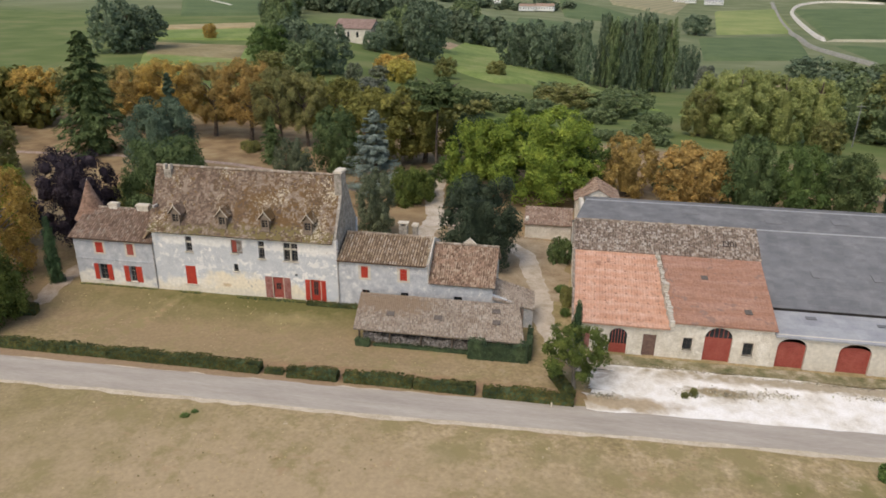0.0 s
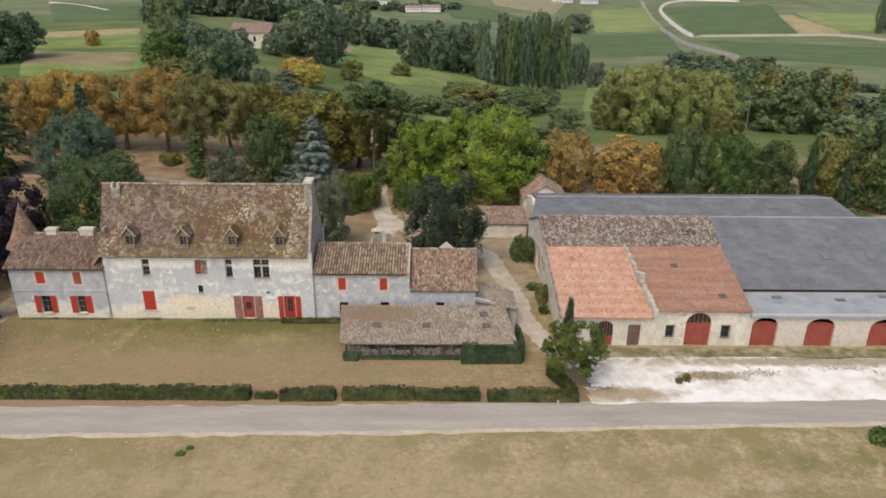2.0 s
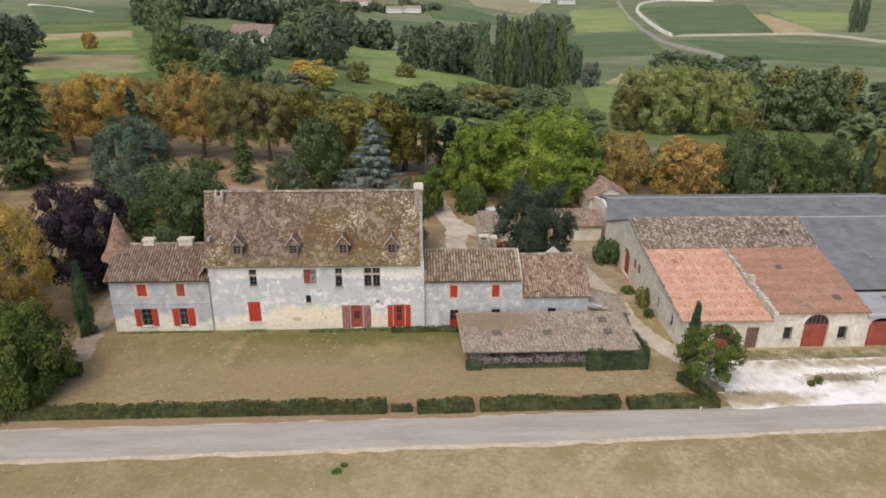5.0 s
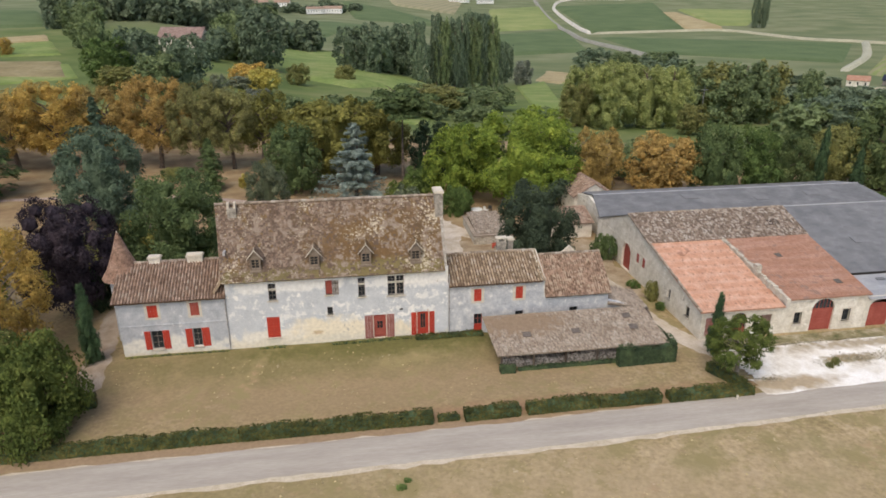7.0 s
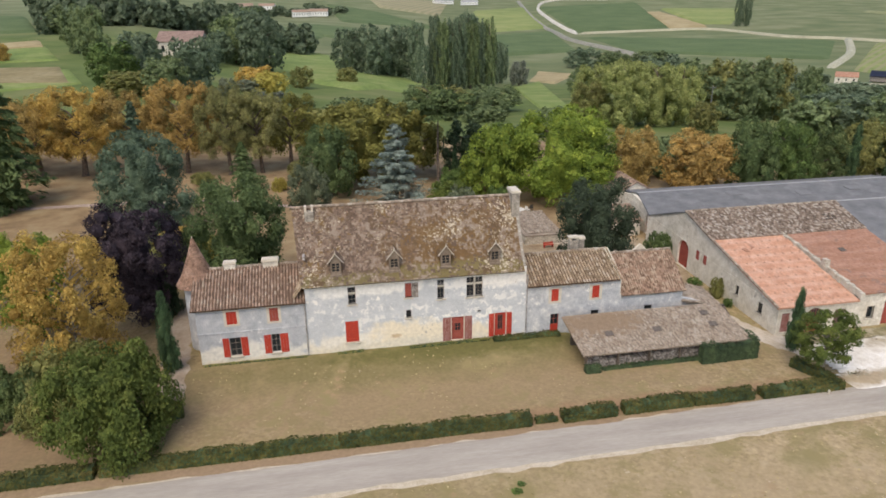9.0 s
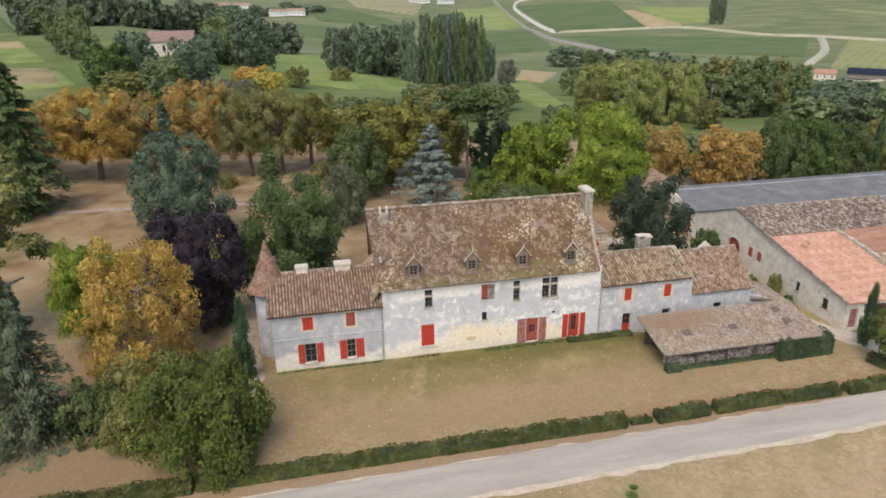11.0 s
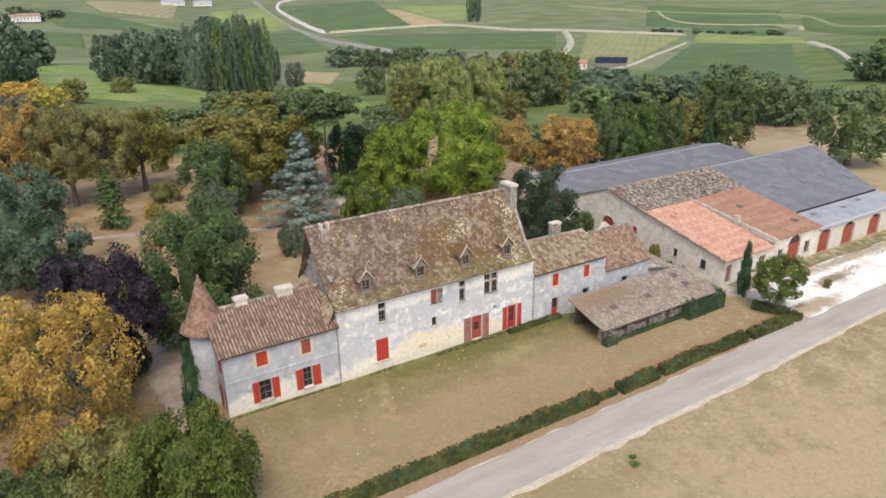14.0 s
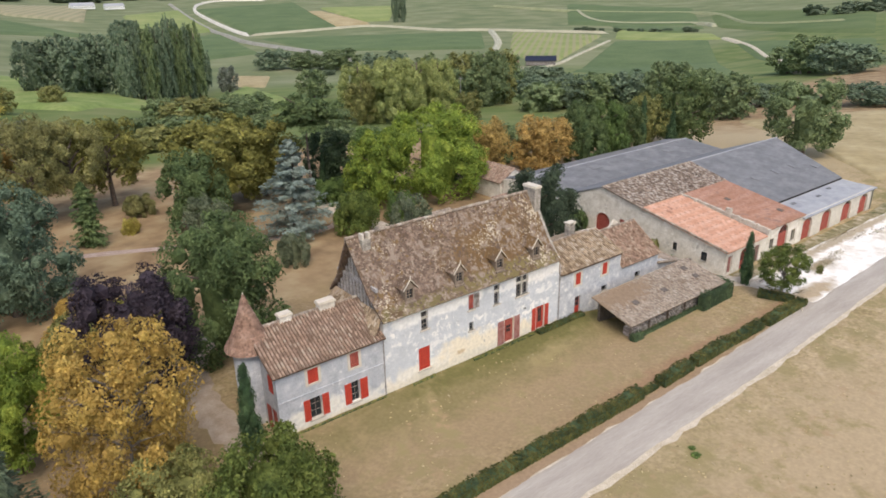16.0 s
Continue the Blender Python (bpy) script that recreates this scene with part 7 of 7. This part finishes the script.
pylon = thing("utility_pole", "grey concrete power pole in the meadow", "pole", 130, 155, ground(130, 155))
part("pole", Build().tube([(0, 0, 0), (0, 0, 13)], [0.22, 0.14], 8), M["metal"], pylon)
part("crossarm", Build().box(-1.2, 1.2, -0.08, 0.08, 12.2, 12.4), M["metal"], pylon)


def grove(rows, label, kind="broad", dense="mid", category="tree"):
    for x, y, top, r, leaf in rows:
        tree(kind, x, y, top, r, leaf, label, category, dense, group=label)


grove([(-67.8, 187.1, 17.5, 8.6, "leaf_green"), (-61.9, 197.9, 19.9, 8.2, "leaf_deep"), (-41.1, 176.6, 19.0, 8.2, "leaf_deep"), (-48, 170.4, 13.7, 7.8, "leaf_farm"), (-27.1, 281.3, 24.2, 11.5, "leaf_deep"), (-40.9, 300.2, 21.4, 12.9, "leaf_farm"),
       (-60.3, 174.8, 9.5, 8.5, "leaf_olive"), (-36.7, 347.5, 23.5, 13, "leaf_deep"), (-24, 204.1, 6.7, 8.4, "leaf_gold"), (-24.8, 191.7, 3.8, 5.9, "leaf_pale"), (-30.4, 170.2, 6.8, 3, "leaf_pale"), (-20.7, 605.9, -1.3, 11.9, "leaf_deep")],
      "tall dark tree round the old farm")
grove([(-97.8, 276.4, 27.7, 7.7, "leaf_farm"), (-128.2, 356.6, 25.7, 7.7, "leaf_deep"), (-161.3, 406.1, 19.9, 6.1, "leaf_deep"), (-149.1, 411.8, 25.8, 13.1, "leaf_farm"), (-112, 300, 26, 7, "leaf_farm")], "tall narrow tree on the hill", "poplar")
grove([(-144.6, 207.4, 25.3, 11.2, "leaf_deep"), (-141.7, 220, 22.8, 11.3, "leaf_deep")], "large dark tree on the hill")
prng = random.Random(31)
grove([(57 + 5.4 * k + prng.uniform(-3, 3), 332 + 4.8 * k + prng.uniform(-7, 7), prng.uniform(13.5, 22), prng.uniform(4.6, 6.6), prng.choice(("leaf_deep", "leaf_farm"))) for k in range(10)], "tall poplar in the valley clump", "poplar", category="poplar")
grove([(15.8, 326.7, 13, 9, "leaf_deep"), (28.8, 325.1, 15.1, 10.3, "leaf_deep"), (47.2, 345.3, 13.3, 10.9, "leaf_deep"), (73.3, 353.3, 14.6, 9.8, "leaf_deep"), (131.1, 438.9, -4.4, 6.3, "leaf_deep"), (134.7, 402.2, -14.2, 7.2, "leaf_silver"),
       (38, 340, 12, 9, "leaf_deep"), (100, 385, 4, 9, "leaf_deep"), (120, 420, -4, 6, "leaf_deep"), (12, 264.2, -0.8, 5.2, "leaf_olive")], "dark tree of the valley clump")
grove([(90.3, 162.3, 9.4, 7.6, "leaf_poplar"), (92.8, 144.1, 11.6, 8.4, "leaf_poplar"), (106.9, 149.9, 10.5, 8.6, "leaf_poplar"), (117, 152, 9.5, 7.4, "leaf_poplar"), (98, 154, 11.5, 7.5, "leaf_poplar"), (84, 150, 5.0, 6.0, "leaf_olive")], "pale green poplar in the valley", "poplar", "near", "poplar")
grove([(142.4, 185, 7, 10.3, "leaf_farm"), (147.7, 174.3, 8.2, 8.8, "leaf_olive"), (153.3, 168.5, 8.6, 9, "leaf_farm"), (165.8, 173.3, 8.2, 8.3, "leaf_olive"), (227.2, 231.1, -2.6, 6.7, "leaf_farm"), (162.2, 170.4, 6.1, 5.7, "leaf_farm"), (144.2, 170.9, 3, 10, "leaf_farm")], "tall green tree in the valley", "poplar")
grove([(204.8, 189.8, -8.8, 12.3, "leaf_deep"), (186.9, 146.8, -2.2, 12.7, "leaf_deep"), (113.7, 130.9, 0.2, 5, "leaf_olive"), (134.5, 281, -6.5, 8.6, "leaf_farm"), (166.8, 261.5, 0.7, 16, "leaf_deep"), (277.3, 648, -27.9, 19.1, "leaf_deep"), (329, 598, -28, 24, "leaf_farm"), (300, 620, -30, 18, "leaf_farm")], "dark green tree in the valley")
grove([(168.2, 137.8, -1.2, 10.2, "leaf_deep"), (178.2, 129.4, 0.3, 10.3, "leaf_farm"), (185.9, 119.3, 1.5, 11, "leaf_deep"), (179.3, 99.7, 7, 9.2, "leaf_farm"), (170.7, 82, 6, 9, "leaf_farm"), (165.9, 68.2, 6.4, 8.2, "leaf_farm"),
       (200.1, 76.9, -0.5, 7.5, "leaf_deep"), (203.5, 68.9, -0.5, 7.5, "leaf_farm"), (205.9, 43.7, 2.2, 9.5, "leaf_deep"), (349.5, 131.6, 4.5, 13.5, "leaf_farm"), (335.7, 108.8, 2.9, 16.1, "leaf_deep"), (359.5, 147, -2.8, 11.7, "leaf_farm")], "green tree along the valley brook")
grove([(43.5, 193.7, -1.2, 11.6, "leaf_olive"), (66, 205, -3.2, 11, "leaf_farm"), (59.1, 190.1, -2.7, 9.2, "leaf_farm"), (36.7, 209.8, -2.3, 6.2, "leaf_farm"), (68.8, 140.7, -1.4, 5.7, "leaf_farm"), (274.7, 1216.7, -14.2, 25.8, "leaf_deep"), (-73, 793, 12.9, 20, "leaf_farm")], "green tree below the park")
grove([(819, 1222, 22, 9, "leaf_deep"), (833, 1217, 20, 9, "leaf_deep")], "dark column tree beside the far road", "poplar")


def woods(name, label, spots, leaf, kind="mass", seed=1, count=900):
    """A grove too far off to count: many crowns in one mesh."""
    rng, b = np.random.default_rng(seed), Build()
    protos = [crown_mesh(kind, 300 + seed + i, count) for i in range(3)]
    for i, (x, y, h, r) in enumerate(spots):
        p, g, a = protos[i % 3], ground(x, y), rng.uniform(0, 6.28)
        ca, sa, k = math.cos(a) * r, math.sin(a) * r, len(b.v)
        b.v += [(x + vx * ca - vy * sa, y + vx * sa + vy * ca, g + vz * h / ASPECT[kind]) for vx, vy, vz in p.v]
        b.f += [tuple(q + k for q in f) for f in p.f]
    return tagged(part(name, b, M[leaf]), label, "trees", kind="stuff")


def scatter(x0, y0, x1, y1, width, n, h, r, seed=1):
    """Trees strewn along a band."""
    rng, out = random.Random(seed), []
    for i in range(n):
        t = (i + rng.random()) / n
        x, y = x0 + (x1 - x0) * t, y0 + (y1 - y0) * t
        L = math.hypot(x1 - x0, y1 - y0)
        s = rng.uniform(-0.5, 0.5) * width
        k = rng.uniform(0.75, 1.2)
        out.append((x - (y1 - y0) / L * s, y + (x1 - x0) / L * s, h * k, r * k * rng.uniform(0.85, 1.2)))
    return out


woods("woodland", "belt of green shrubs and young trees below the park", scatter(-110, 100, 0, 108, 18, 24, 6, 4.6, 1), "leaf_olive", seed=1, count=650)
woods("woodland", "dark hedgerow trees below the park", scatter(40, 112, 72, 122, 6, 6, 3.0, 3.2, 2), "leaf_farm", seed=2, count=650)
woods("woodland", "green hedgerow across the meadow", scatter(-8, 152, 60, 168, 7, 12, 5.0, 4.5, 3), "leaf_farm", seed=3, count=650)
woods("woodland", "dark trees behind the barns", scatter(60, 62, 130, 64, 8, 11, 6, 4.4, 4), "leaf_farm", seed=4, count=650)
woods("woodland", "brookside trees in the valley", scatter(150, 128, 330, 190, 26, 24, 9.5, 6.6, 5), "leaf_farm", seed=5, count=650)
woods("woodland", "dark brookside trees in the valley", scatter(150, 225, 330, 300, 30, 26, 9, 8, 6), "leaf_far", seed=6, count=500)
woods("woodland", "far hedgerow below the vines", scatter(270, 560, 440, 490, 20, 16, 7, 7, 7), "leaf_far", seed=7, count=500)
woods("woodland", "distant hedge between vineyards", scatter(930, 570, 905, 800, 12, 12, 6, 7, 8), "leaf_far", seed=8, count=350)
woods("woodland", "trees in the hilltop hamlet", scatter(-200, 1330, 60, 1480, 120, 20, 16, 14, 9), "leaf_far", seed=9, count=350)
woods("woodland", "distant woods along the horizon", scatter(-900, 2600, 2400, 2400, 300, 60, 18, 40, 11), "leaf_far", seed=11, count=350)
woods("woodland", "trees far down the valley", scatter(1150, 500, 1700, 250, 160, 20, 18, 20, 12), "leaf_far", seed=12, count=350)
woods("woodland", "park trees west of the lawn", scatter(-70, 20, -95, 90, 24, 14, 13, 6, 13), "leaf_chestnut", seed=13, count=650)
woods("woodland", "wood behind the old farm", scatter(-190, 470, -10, 520, 70, 24, 20, 12, 23), "leaf_far", seed=23, count=500)
woods("woodland", "green scrub at the meadow edge", scatter(-30, 128, 20, 134, 20, 14, 4, 4, 24), "leaf_olive", seed=24, count=500)

grove([(-133, 268, 12.5, 3.6, "leaf_gold"), (-17.8, 190, 6.5, 6.0, "leaf_lemon"), (-15.6, 141, 6.0, 5.6, "leaf_silver"), (-24, 138, 4.0, 3.2, "leaf_silver"), (-63.8, 178, 8.0, 5.0, "leaf_chestnut"), (158, 214, 2.0, 9, "leaf_farm"), (-8, 236, 3.0, 5, "leaf_olive")], "tree at the meadow edge", "broad")
grove([(-48, 266, 11.0, 6.0, "leaf_deep"), (-76, 272, 13.5, 7.5, "leaf_deep"), (-46, 284, 15.0, 7.0, "leaf_deep")], "dark tree close round the old farm", "broad")
